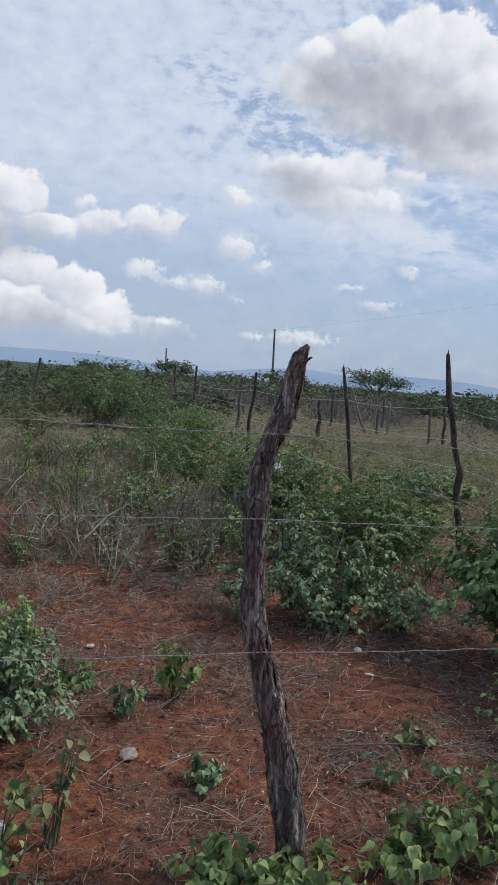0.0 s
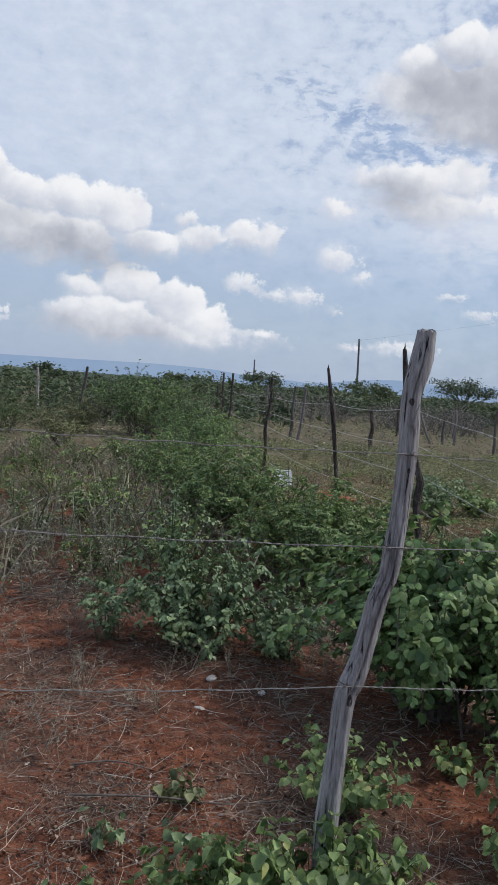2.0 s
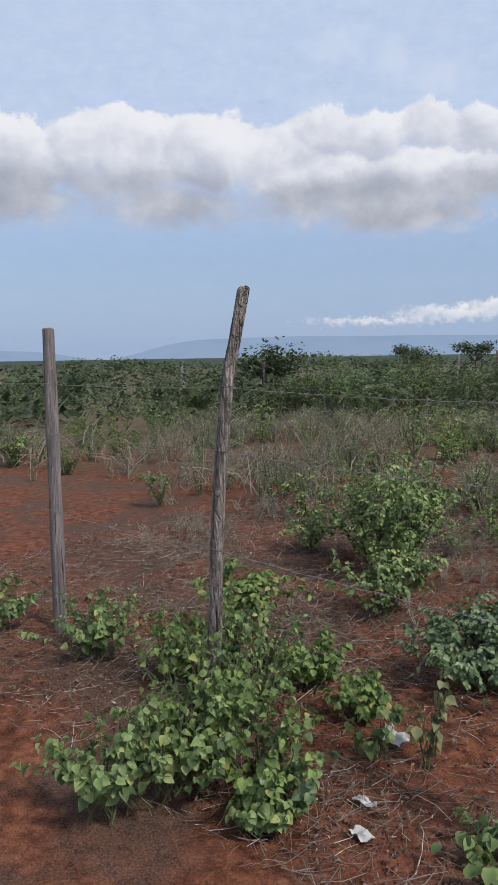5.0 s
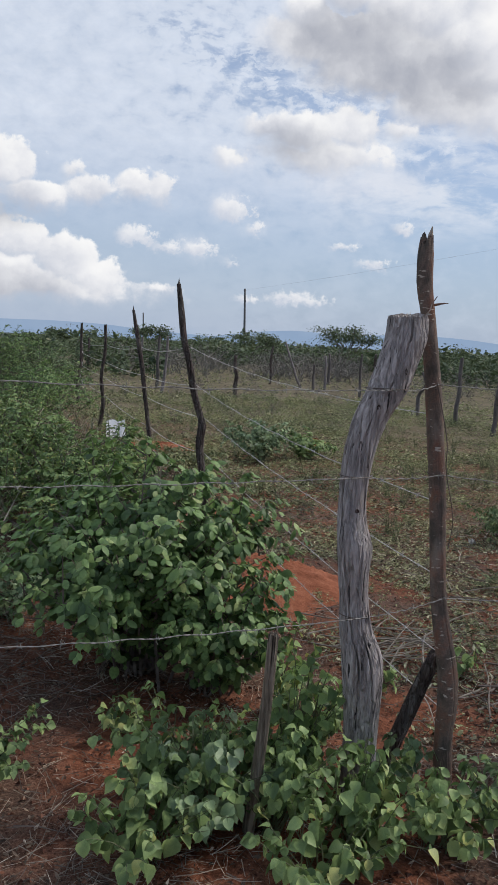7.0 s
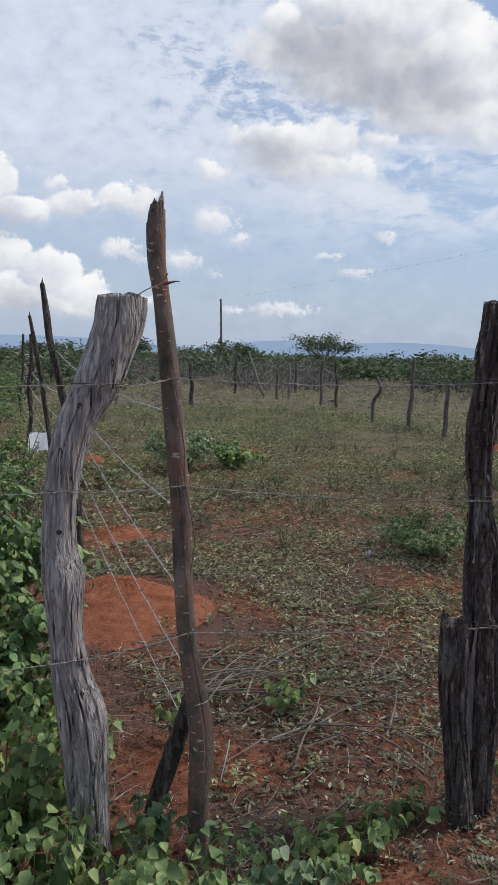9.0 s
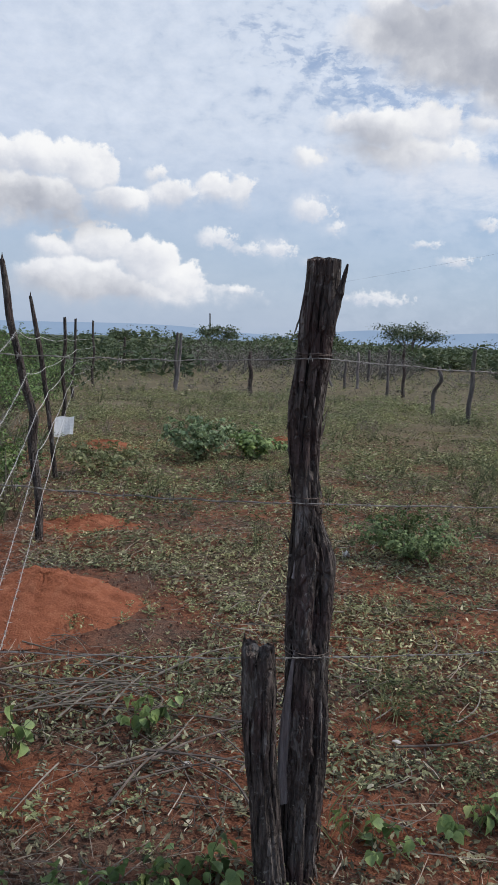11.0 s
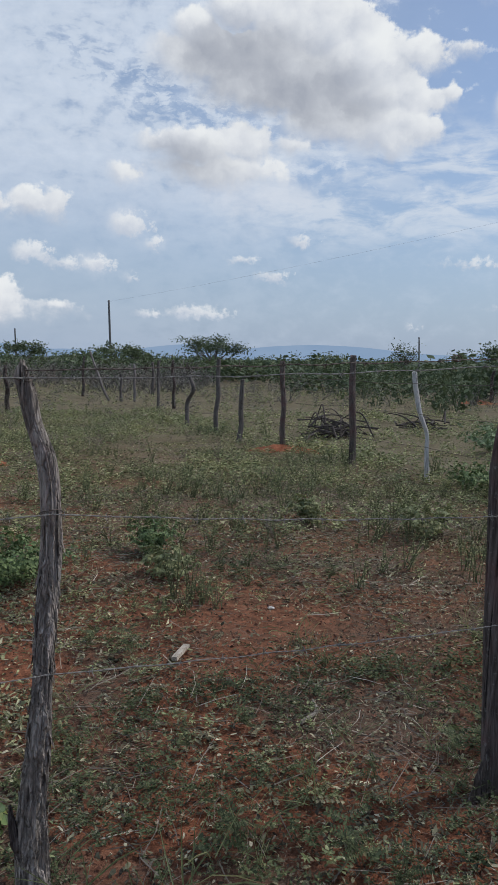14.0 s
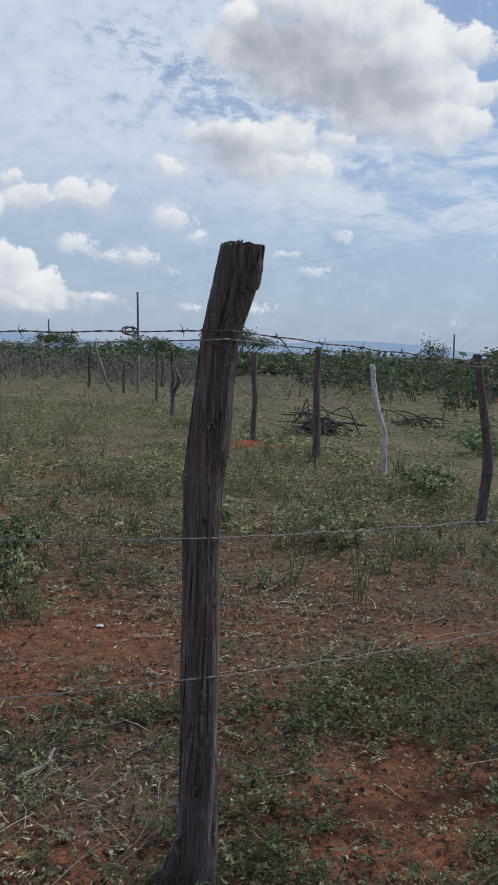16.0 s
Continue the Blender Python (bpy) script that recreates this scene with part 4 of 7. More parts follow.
SIDE = "posts of the side fence"
SPINE_K1 = [(0.835, 5.91, 1.80, 0.016), (0.86, 5.92, 1.62, 0.023), (0.89, 5.92, 1.42, 0.025), (0.94, 5.93, 1.23, 0.025), (0.98, 5.95, 1.02, 0.026), (1.035, 5.96, 0.85, 0.026), (1.05, 5.96, 0.79, 0.031), (1.04, 5.96, 0.61, 0.030), (1.10, 5.94, 0.28, 0.027), (1.12, 5.92, 0.0, 0.028)]
SPINE_K2 = [(-0.14, 7.88, 1.66, 0.014), (-0.09, 7.89, 1.40, 0.022), (-0.04, 7.91, 1.12, 0.024), (0.0, 7.92, 0.84, 0.022), (0.05, 7.93, 0.5, 0.022), (0.12, 7.92, 0.0, 0.024)]
for sp, seed in ((SPINE_K1, 91), (SPINE_K2, 92)):
    ob = thing("fence_post", sp[-1][:3], "thin dark crooked pole of the side fence", "fence post", SIDE)
    part("trunk", post_soup(sp, seed, sides=22, step=0.03, lump=0.08, top="pointed"), DARK, ob)
SPINE_K3 = lean_post((-1.78, 11.5, 0), (-1.70, 11.38, 1.53), 0.03, 0.022, 93, "thin dark crooked pole of the side fence", DARK, bend=0.02, group=SIDE)
SPINE_K4 = lean_post((-3.68, 15.4, 0), (-3.67, 15.42, 1.58), 0.032, 0.022, 94, "thin dark crooked pole of the side fence", DARK, bend=0.02, group=SIDE)
SPINE_K5 = lean_post((-5.1, 19.1, 0), (-5.14, 19.1, 1.6), 0.034, 0.024, 95, "thin dark crooked pole of the side fence", DARK, group=SIDE)

PEN = "posts of the far pen fence"
SPINE_H = [(7.38, 9.46, 1.42, 0.035), (7.42, 9.45, 1.18, 0.036), (7.49, 9.44, 0.81, 0.038), (7.53, 9.43, 0.52, 0.045), (7.52, 9.43, 0.23, 0.045), (7.51, 9.43, 0.0, 0.047)]
ob = thing("fence_post", SPINE_H[-1][:3], "dark crooked post of the pen fence", "fence post", PEN)
part("trunk", post_soup(SPINE_H, 101, sides=24, step=0.03), PLANK, ob)
SPINE_R5 = [(6.62, 11.22, 1.28, 0.030), (6.64, 11.21, 1.10, 0.030), (6.70, 11.20, 0.82, 0.028), (6.79, 11.19, 0.58, 0.024), (6.80, 11.18, 0.36, 0.027), (6.82, 11.17, 0.0, 0.030)]
ob = thing("fence_post", SPINE_R5[-1][:3], "bleached white crooked post of the pen fence", "fence post", PEN)
part("trunk", post_soup(SPINE_R5, 102, sides=20, step=0.03), PALE, ob)
SPINE_R4 = lean_post((6.06, 12.5, 0), (6.02, 12.51, 1.45), 0.048, 0.042, 103, "straight dark post of the pen fence", PLANK, bend=0.008, group=PEN)
SPINE_R3 = lean_post((5.13, 14.05, 0), (5.08, 14.07, 1.35), 0.045, 0.04, 104, "straight dark post in a red earth heap", PLANK, bend=0.008, group=PEN)
SPINE_R2 = lean_post((4.39, 15.0, 0), (4.43, 15.0, 1.03), 0.045, 0.035, 105, "short dark crooked post of the pen fence", FARPOST, bend=0.04, group=PEN)
SPINE_R1 = lean_post((3.87, 16.6, 0), (3.89, 16.6, 1.35), 0.045, 0.038, 106, "dark leaning post of the pen fence", FARPOST, bend=0.015, group=PEN)
SPINE_R0 = lean_post((3.18, 17.8, 0), (3.22, 17.8, 0.98), 0.045, 0.04, 107, "short crooked post of the pen fence", FARPOST, bend=0.05, group=PEN)
# posts farther off: foot x, y, head x, y, height, thickness
FAR_POSTS = [
    (1.75, 22.9, 1.74, 22.9, 1.25, 0.045), (2.18, 22.9, 2.13, 22.9, 1.28, 0.05), (0.55, 25.8, 0.5, 25.9, 1.1, 0.05), (0.2, 25.5, 0.19, 25.5, 0.8, 0.05),
    (-1.5, 27.5, -1.45, 27.5, 1.3, 0.05), (-0.2, 25.6, -0.78, 25.6, 1.45, 0.045), (0.35, 30.2, 0.33, 30.2, 1.15, 0.06), (-1.3, 20.0, -1.35, 20.0, 1.05, 0.06),
    (-3.2, 19.8, -3.1, 19.8, 1.42, 0.045), (-3.75, 21.2, -3.72, 21.2, 1.42, 0.05), (-8.6, 28.6, -8.6, 28.6, 1.2, 0.06),
    (-7.4, 31.4, -7.4, 31.4, 1.35, 0.06), (11.9, 25.2, 11.6, 25.3, 1.85, 0.06), (12.6, 31.0, 12.7, 31, 1.2, 0.07), (13.2, 30.0, 13.2, 30, 1.1, 0.07),
]
for k, (x0, y0, x1, y1, h, r) in enumerate(FAR_POSTS):
    lean_post((x0, y0, 0), (x1, y1, h), r, r * 0.7, 120 + k, "weathered post of a distant fence", (FARPOST, DARK, GREY2)[k % 3], bend=0.025, sides=10, group="posts of the distant fences")
FAR_LEFT = [(-11.3, 15.4, 0.10, 1.35), (-11.5, 15.1, -0.05, 1.25), (-13.0, 20.6, 0, 1.3), (-11.9, 21.2, -0.06, 1.35), (-12.7, 24.7, 0.02, 1.3), (-8.3, 17.2, 0.25, 1.45), (-17.2, 4.1, -0.03, 1.1), (-15.1, 5.5, 0, 1.2), (-28.6, 21.1, 0, 1.45), (-23, 15.5, 0.1, 1.3), (-20.5, 19, 0.1, 1.3)]
for k, (x0, y0, dx, h) in enumerate(FAR_LEFT):
    lean_post((x0, y0, 0), (x0 + dx, y0, h), 0.05, 0.035, 150 + k, "weathered post of a distant fence", (GREY, DARK, FARPOST)[k % 3], bend=0.025, sides=10, group="posts of the distant fences")


# ---- barbed wire ----
def spine_at(spine, z):
    s = sorted(spine, key=lambda r: r[2])
    zs = [r[2] for r in s]
    return np.array([np.interp(z, zs, [r[k] for r in s]) for k in (0, 1, 3)])


def wire(stops, sag, label, toward=(0.488, -0.873), group="wires of the front fence", fine=True, seed=0, ties=(), mat=WIRE, gauge=1.0):
    """One barbed wire from post to post: two twisted strands and barbs. stops: (spine, height)."""
    rng = np.random.default_rng(seed)
    pts = []
    for sp, z in stops:
        x, y, r = spine_at(sp, z)
        pts.append((x + toward[0] * (r + 0.004), y + toward[1] * (r + 0.004), z))
    pts = np.array(pts)
    line = [pts[0]]
    for a, b in zip(pts, pts[1:]):
        n = max(8, int(np.linalg.norm(b - a) / (0.011 if fine else 0.15)))
        t = np.linspace(0, 1, n + 1)[1:, None]
        w = rng.uniform(0.5, 1.3) * sag
        q = a + (b - a) * t
        q[:, 2] -= (w * 4 * t * (1 - t))[:, 0]
        if fine:
            k = rng.uniform(5, 9)
            q[:, 2] += 0.0022 * np.sin(k * 6 * t[:, 0] + k) * np.sin(np.pi * t[:, 0])
        line.extend(q)
    line = np.array(line)
    ob = thing("barbed_wire", tuple(line[0]), label, "barbed wire", group)
    s = Soup()
    if fine:
        length = np.concatenate([[0], np.cumsum(np.linalg.norm(np.diff(line, axis=0), axis=1))])
        ph = length / 0.052 * 2 * np.pi
        side = np.array([*toward, 0.0])
        for sign in (1, -1):
            off = np.outer(np.cos(ph), side) + np.outer(np.sin(ph), (0, 0, 1))
            s.tube(line + off * 0.0011 * gauge * sign, 0.0010 * gauge, 4, False)
        part("strand", s, mat, ob)
        bs = Soup()
        d = rng.uniform(0.04, 0.1)
        along = np.gradient(line, axis=0)
        while d < length[-1]:
            i = int(np.searchsorted(length, d))
            i = min(i, len(line) - 1)
            tdir = along[i] / np.linalg.norm(along[i])
            up = np.cross(tdir, side)
            base = rng.uniform(0, 6.3)
            for k in range(4):
                a = base + k * math.pi / 2 + rng.normal(0, 0.25)
                out = math.cos(a) * up + math.sin(a) * side
                p0 = line[i] + tdir * (0.004 if k % 2 else -0.004)
                bs.tube([p0, p0 + out * 0.007 + tdir * rng.normal(0, 0.002), p0 + out * 0.016 + tdir * rng.normal(0, 0.003)], [0.0011, 0.0010, 0.0003], 3, False)
            ph2 = np.linspace(0, 4 * np.pi, 13)
            coil = line[i] + np.outer(np.linspace(-0.005, 0.005, 13), tdir) + np.outer(np.cos(ph2), up) * 0.0032 + np.outer(np.sin(ph2), side) * 0.0032
            bs.tube(coil, 0.0009, 3, False)
            d += rng.uniform(0.105, 0.135)
        tagged(part("barb_set", bs, mat, ob), kind="stuff")
        for (sp, z), tie in zip(stops, ties or [True] * len(stops)):
            if not tie:
                continue
            x, y, r = spine_at(sp, z)
            ts = Soup()
            for turn in range(2 if tie == 2 else 1):
                th = np.linspace(0, 2 * np.pi, 29)
                tilt = rng.normal(0, 0.006)
                ts.tube(np.stack([x + (r * 1.05 + 0.002) * np.cos(th), y + (r * 1.05 + 0.002) * np.sin(th), z + turn * 0.012 + tilt * np.cos(th + 1)], -1), 0.0013, 4, False)
            part("wire_tie", ts, RUST, ob)
    else:
        s.tube(line, 0.0026, 4, False)
        part("strand", s, mat, ob)
    return line


FRONT = [SPINE_X, SPINE_Y, SPINE_Z, SPINE_A, SPINE_B, SPINE_C, SPINE_D, SPINE_E, SPINE_F, SPINE_G, SPINE_I]
for k, (hs, sag) in enumerate((((1.28, 1.28, 1.30, 1.290, 1.297, 1.305, 1.322, 1.339, 1.312, 1.385, 1.33), 0.012),
                               ((1.03, 1.03, 1.055, 1.038, 1.038, 1.037, 1.034, 0.980, 0.982, 0.911, 0.90), 0.010),
                               ((0.64, 0.64, 0.665, 0.655, 0.648, 0.610, 0.635, 0.602, 0.590, 0.563, 0.57), 0.012))):
    wire(list(zip(FRONT, hs)), sag, "thin grey barbed wire stapled across the fence posts", seed=300 + k, ties=[0, 0, 1, 0, 1, 1, 1, 2, 1, 1, 0])
wire([(SPINE_F, 1.330), (SPINE_G, 1.404), (SPINE_I, 1.336)], 0.004, "dark rusty barbed wire doubling the top strand", seed=310, ties=[0, 1, 0], mat=RUST)
KLINE = [SPINE_D, SPINE_K1, SPINE_K2, SPINE_K3, SPINE_K4, SPINE_K5]
for k, hs in enumerate(((1.22, 1.36, 1.30, 1.25, 1.2, 1.2), (0.93, 1.08, 1.02, 1.0, 1.0, 1.0), (0.68, 0.84, 0.8, 0.78, 0.75, 0.75), (0.40, 0.58, 0.5, 0.5, 0.5, 0.5), (0.22, 0.30, 0.28, 0.25, 0.25, 0.25))):
    wire(list(zip(KLINE[:2], hs[:2])), 0.05, "slack barbed wire of the side fence", (0.873, 0.488), "wires of the side fence", True, 320 + k, (0, 0), mat=WIRE_PALE, gauge=1.0)
    wire(list(zip(KLINE[1:], hs[1:])), 0.03, "slack wire of the side fence", (0.873, 0.488), "wires of the side fence", False, 330 + k, mat=WIRE_PALE)
SPINE_Q = [tuple(at_uv(10.4, 1.5, z)) + (0.04,) for z in (1.4, 0.7, 0.0)]
ob = thing("fence_post", SPINE_Q[-1][:3], "dark post of the pen fence", "fence post", PEN)
part("trunk", post_soup(SPINE_Q, 108, sides=20, step=0.04), PLANK, ob)
SPINE_RF = [(1.75, 22.9, 1.2, 0.045), (1.75, 22.9, 0, 0.045)]
SPINE_RG = [(-1.5, 27.5, 1.2, 0.045), (-1.5, 27.5, 0, 0.045)]
RLINE = [SPINE_Q, SPINE_H, SPINE_R5, SPINE_R4, SPINE_R3, SPINE_R2, SPINE_R1, SPINE_R0, SPINE_RF, SPINE_RG]
for k, hs in enumerate(((1.22, 1.22, 1.15, 1.15, 1.12, 0.95, 1.05, 0.92, 1.0, 1.0), (0.85, 0.85, 0.8, 0.8, 0.75, 0.65, 0.7, 0.6, 0.7, 0.7), (0.45, 0.45, 0.42, 0.4, 0.4, 0.35, 0.35, 0.3, 0.3, 0.3))):
    wire(list(zip(RLINE, hs)), 0.02, "thin dark wire of the pen fence", (-0.873, -0.488), "wires of the pen fence", False, 340 + k, mat=RUST)


def loose_wire(points, label, radius=0.0016):
    c = curve(np.array(points, float), 0.012)
    s = Soup()
    s.tube(c, radius, 5)
    single("loose_wire", s, RUST, tuple(c[0]), label, "wire", "loose wire ends")


loose_wire([(2.372, 2.760, 1.500), (2.425, 2.775, 1.520), (2.452, 2.830, 1.548), (2.462, 2.925, 1.572), (2.478, 2.935, 1.600)], "curled rusty wire end tying two posts together")
loose_wire([(2.500, 2.910, 1.330), (2.545, 2.895, 1.15), (2.552, 2.890, 1.05), (2.585, 2.880, 0.90), (2.578, 2.875, 0.80)], "rusty wire hanging down beside the corner post")
th = np.linspace(0, 2 * math.pi * 1.8, 30)
loose_wire(np.stack([5.655 + 0.017 * np.cos(th) * 0.873 + 0.0012 * th, 4.522 + 0.017 * np.cos(th) * 0.488, 1.394 + 0.009 * np.sin(th)], -1), "small tangle of rusty wire on the top strand", 0.002)
loose_wire([(5.985, 4.640, 1.398), (6.01, 4.65, 1.392), (6.025, 4.655, 1.372), (6.045, 4.66, 1.352)], "bent free end of rusty wire on the top strand", 0.002)


# ---- knot holes ----
def knot(post, trunk, spine, z, turn, w, h):
    """A dark knot hole on a trunk, turned by degrees from the side that faces the path."""
    x, y, r = spine_at(spine, z)
    a = math.atan2(-0.873, 0.488) + math.radians(turn)
    out = np.array((math.cos(a), math.sin(a), 0.0))
    side = np.array((-out[1], out[0], 0.0))
    c = np.array((x, y, z)) + out * (r * 0.985)
    ring = [(c + side * w * math.cos(t) + np.array((0, 0, h * math.sin(t))) + out * 0.001) for t in np.linspace(0, 2 * math.pi, 15)[:-1]]
    lip = [(c + side * w * 1.35 * math.cos(t) + np.array((0, 0, h * 1.3 * math.sin(t))) - out * 0.006) for t in np.linspace(0, 2 * math.pi, 15)[:-1]]
    s = Soup()
    n = len(ring)
    s.add(ring + lip + [c - out * 0.002], [(k, (k + 1) % n, 2 * n) for k in range(n)], [(k, n + k, n + (k + 1) % n, (k + 1) % n) for k in range(n)])
    part("knot_hole", s, DARK, trunk, "dark knot hole", shift=post.matrix_basis.translation)


for z, turn, w, h in ((0.935, -8, 0.006, 0.006), (1.25, -25, 0.006, 0.008), (1.13, -30, 0.005, 0.016), (1.36, 5, 0.004, 0.010), (0.60, 20, 0.004, 0.012), (1.07, 15, 0.003, 0.004)):
    knot(post_c, trunk_c, SPINE_C, z, turn, w, h)
for z, turn, w, h in ((1.44, -20, 0.007, 0.009), (1.25, 0, 0.004, 0.006), (0.60, 10, 0.006, 0.014)):
    knot(post_b, trunk_b, SPINE_B, z, turn, w, h)
for z, turn, w, h in ((1.50, 5, 0.006, 0.007), (0.95, -10, 0.006, 0.008), (1.18, -20, 0.007, 0.009)):
    knot(post_g, trunk_g, SPINE_G, z, turn, w, h)

# ---- power poles and line ----
POLES = [((-9.44, 67.1), 5.88, 0.10), ((-27.1, 94.8), 4.2, 0.10), ((20.7, 94.9), 4.5, 0.10)]
for k, ((x, y), h, r) in enumerate(POLES):
    ob = thing("power_pole", (x, y, float(dip(x))), "tall thin grey power pole above the scrub", "power pole", "power poles")
    s = Soup()
    zs = np.linspace(-0.6, h, 12)
    s.tube(np.stack([np.full(12, x) - 0.045 * zs, np.full(12, y), zs], -1), np.linspace(r * 1.15, r * 0.8, 12), 10)
    part("shaft", s, CONCRETE, ob, smooth=True)
    s = Soup()
    s.tube([(x - 0.10 - 0.045 * h, y, h * 0.975), (x + 0.10 - 0.045 * h, y, h * 0.975)], 0.035, 6)
    part("insulator_pin", s, CONCRETE, ob)
s = Soup()
a, b = np.array((-9.7, 67.0, 5.75)), np.array((26.0, 50.0, 12.1))
t = np.linspace(0, 1, 60)[:, None]
ln = a + (b - a) * t
ln[:, 2] -= (0.35 * 4 * t * (1 - t))[:, 0]
s.tube(ln, 0.0055, 4)
single("power_line", s, CABLE, tuple(a), "thin sagging power cable crossing the sky", "cable")


# ---- far scrub ----
def clump_template(rng, leaves, size, stalks=5, inner=0):
    """Leaf quads gathered in sub-clumps over a few stems, with larger ones deep inside; unit height."""
    v, q = [], []
    ctrs = rng.normal(0, 1, (9, 3)) * (0.36, 0.36, 0.2) + (0, 0, 0.60)
    ctrs[:, 2] = np.clip(ctrs[:, 2], 0.22, 0.82)
    for k in range(leaves + inner):
        c = ctrs[rng.integers(0, len(ctrs))]
        d = rng.normal(0, 1, 3)
        d /= np.linalg.norm(d)
        deep = k >= leaves
        p = c + d * (0.21, 0.21, 0.15) * (rng.uniform(0.0, 0.5) if deep else rng.uniform(0.6, 1.1)) - (0, 0, 0.06 * deep)
        p[2] = rng.uniform(0.05, 0.75) if deep else max(p[2], 0.05)
        n = rng.normal(0, 1, 3) + (0, 0, 0.7)
        n /= np.linalg.norm(n)
        a = np.cross(n, rng.normal(0, 1, 3))
        a /= np.linalg.norm(a)
        b = np.cross(n, a)
        s = 0.10 if deep else size * rng.uniform(0.6, 1.4)
        m = len(v)
        v += [p - a * s, p - b * s * 0.6, p + a * s, p + b * s * 0.6]
        q.append((m, m + 1, m + 2, m + 3))
    s = Soup()
    s.add(v, (), q)
    for k in range(stalks):
        end = ctrs[k] * (1, 1, 0.95)
        s.tube([(rng.normal(0, 0.04), rng.normal(0, 0.04), -0.05), end * (0.35, 0.35, 0.5), end], [0.018, 0.012, 0.004], 4, False)
    return np.concatenate(s.v), np.concatenate(s.q)


def scatter(name, templates, spots, mat, label, category, seed, squash=(0.8, 1.3)):
    """One mesh of many plants; spots: rows x, y, height, width factor."""
    rng = np.random.default_rng(seed)
    spots = np.asarray(spots, float)
    s = Soup()
    pick = rng.integers(0, len(templates), len(spots))
    for k, tpl in enumerate(templates):
        sel = spots[pick == k]
        if not len(sel):
            continue
        tv, tq = tpl[0], tpl[1]
        ang = rng.uniform(0, 6.3, len(sel))
        w = sel[:, 2] * sel[:, 3] * rng.uniform(*squash, len(sel))
        m = np.zeros((len(sel), 3, 3))
        m[:, 0, 0], m[:, 0, 1], m[:, 1, 0], m[:, 1, 1], m[:, 2, 2] = np.cos(ang) * w, -np.sin(ang) * w, np.sin(ang) * w, np.cos(ang) * w, sel[:, 2]
        z = dip(sel[:, 0])
        s.many(tv, (), tq, np.stack([sel[:, 0], sel[:, 1], z], -1), m)
    single(name, s, mat, (0, 0, 0), label, category, kind="stuff")


rng = np.random.default_rng(77)
FAR_TPL = [clump_template(rng, 120, 0.034, stalks=0, inner=46) for _ in range(6)]
NEAR_TPL = [clump_template(rng, 230, 0.028, stalks=2, inner=44) for _ in range(5)]
MID_TPL = [clump_template(rng, 380, 0.028, inner=40) for _ in range(4)]
BARE_TPL = [clump_template(rng, 110, 0.028) for _ in range(3)]


def belt(n, az0, az1, d0, d1, h0, h1, rng, w=1.0, power=1.0):
    azs = np.radians(rng.uniform(az0, az1, n))
    d = d0 + (d1 - d0) * rng.uniform(0, 1, n) ** power
    lump = 0.78 + 0.3 * np.sin(azs * 31 + d * 0.13) + 0.2 * np.sin(azs * 83 + 1.7) + 0.5 * rng.uniform(0, 1, n) ** 5
    h = rng.uniform(h0, h1, n) * np.clip(lump, 0.5, 1.45)
    return np.stack([3 - np.sin(azs) * d, 1 + np.cos(azs) * d, h, np.full(n, w)], -1)


far = np.vstack([
    belt(210, -36, -3, 62, 110, 1.4, 2.1, rng, 1.5), belt(190, -4, 24, 62, 110, 1.2, 1.8, rng, 1.5), belt(270, 22, 112, 50, 110, 0.95, 1.55, rng, 1.5),
    belt(140, 18, 50, 40, 62, 0.8, 1.25, rng, 1.4), belt(130, 48, 112, 32, 50, 0.65, 1.1, rng, 1.4), belt(120, -2, 18, 46, 62, 1.0, 1.5, rng, 1.3),
])
scatter("scrub_belt", FAR_TPL, far, SCRUB, "dense dark green thorn scrub along the horizon", "scrub", 5)
close = np.vstack([belt(180, -34, -3, 34, 60, 0.9, 1.5, rng, 1.35), belt(50, -3, 18, 42, 60, 0.9, 1.4, rng, 1.3), belt(120, 18, 50, 26, 46, 0.7, 1.15, rng, 1.3), belt(150, 46, 112, 17, 34, 0.65, 1.1, rng, 1.35)])
scatter("scrub_thicket", NEAR_TPL, close, SCRUB_DARK, "dark green thorn thicket beyond the field", "scrub", 8)
mid = np.vstack([belt(60, 48, 100, 14, 24, 0.6, 1.1, rng, 1.0), belt(70, 24, 48, 18, 30, 0.6, 1.1, rng, 1.0), belt(26, -30, -8, 24, 36, 0.7, 1.3, rng, 1.0)])
scatter("scrub_bushes", MID_TPL, mid, SCRUB, "scattered green scrub bushes beyond the field", "scrub", 6)
bare = np.vstack([belt(190, 2, 22, 30, 44, 0.7, 1.2, rng, 1.1), belt(90, 24, 60, 17, 32, 0.5, 0.9, rng, 1.0), belt(50, -25, 2, 26, 40, 0.5, 0.9, rng, 1.0)])
scatter("dry_scrub", BARE_TPL, bare, SCRUB_GREY, "grey half-leafless dry scrub", "scrub", 7)


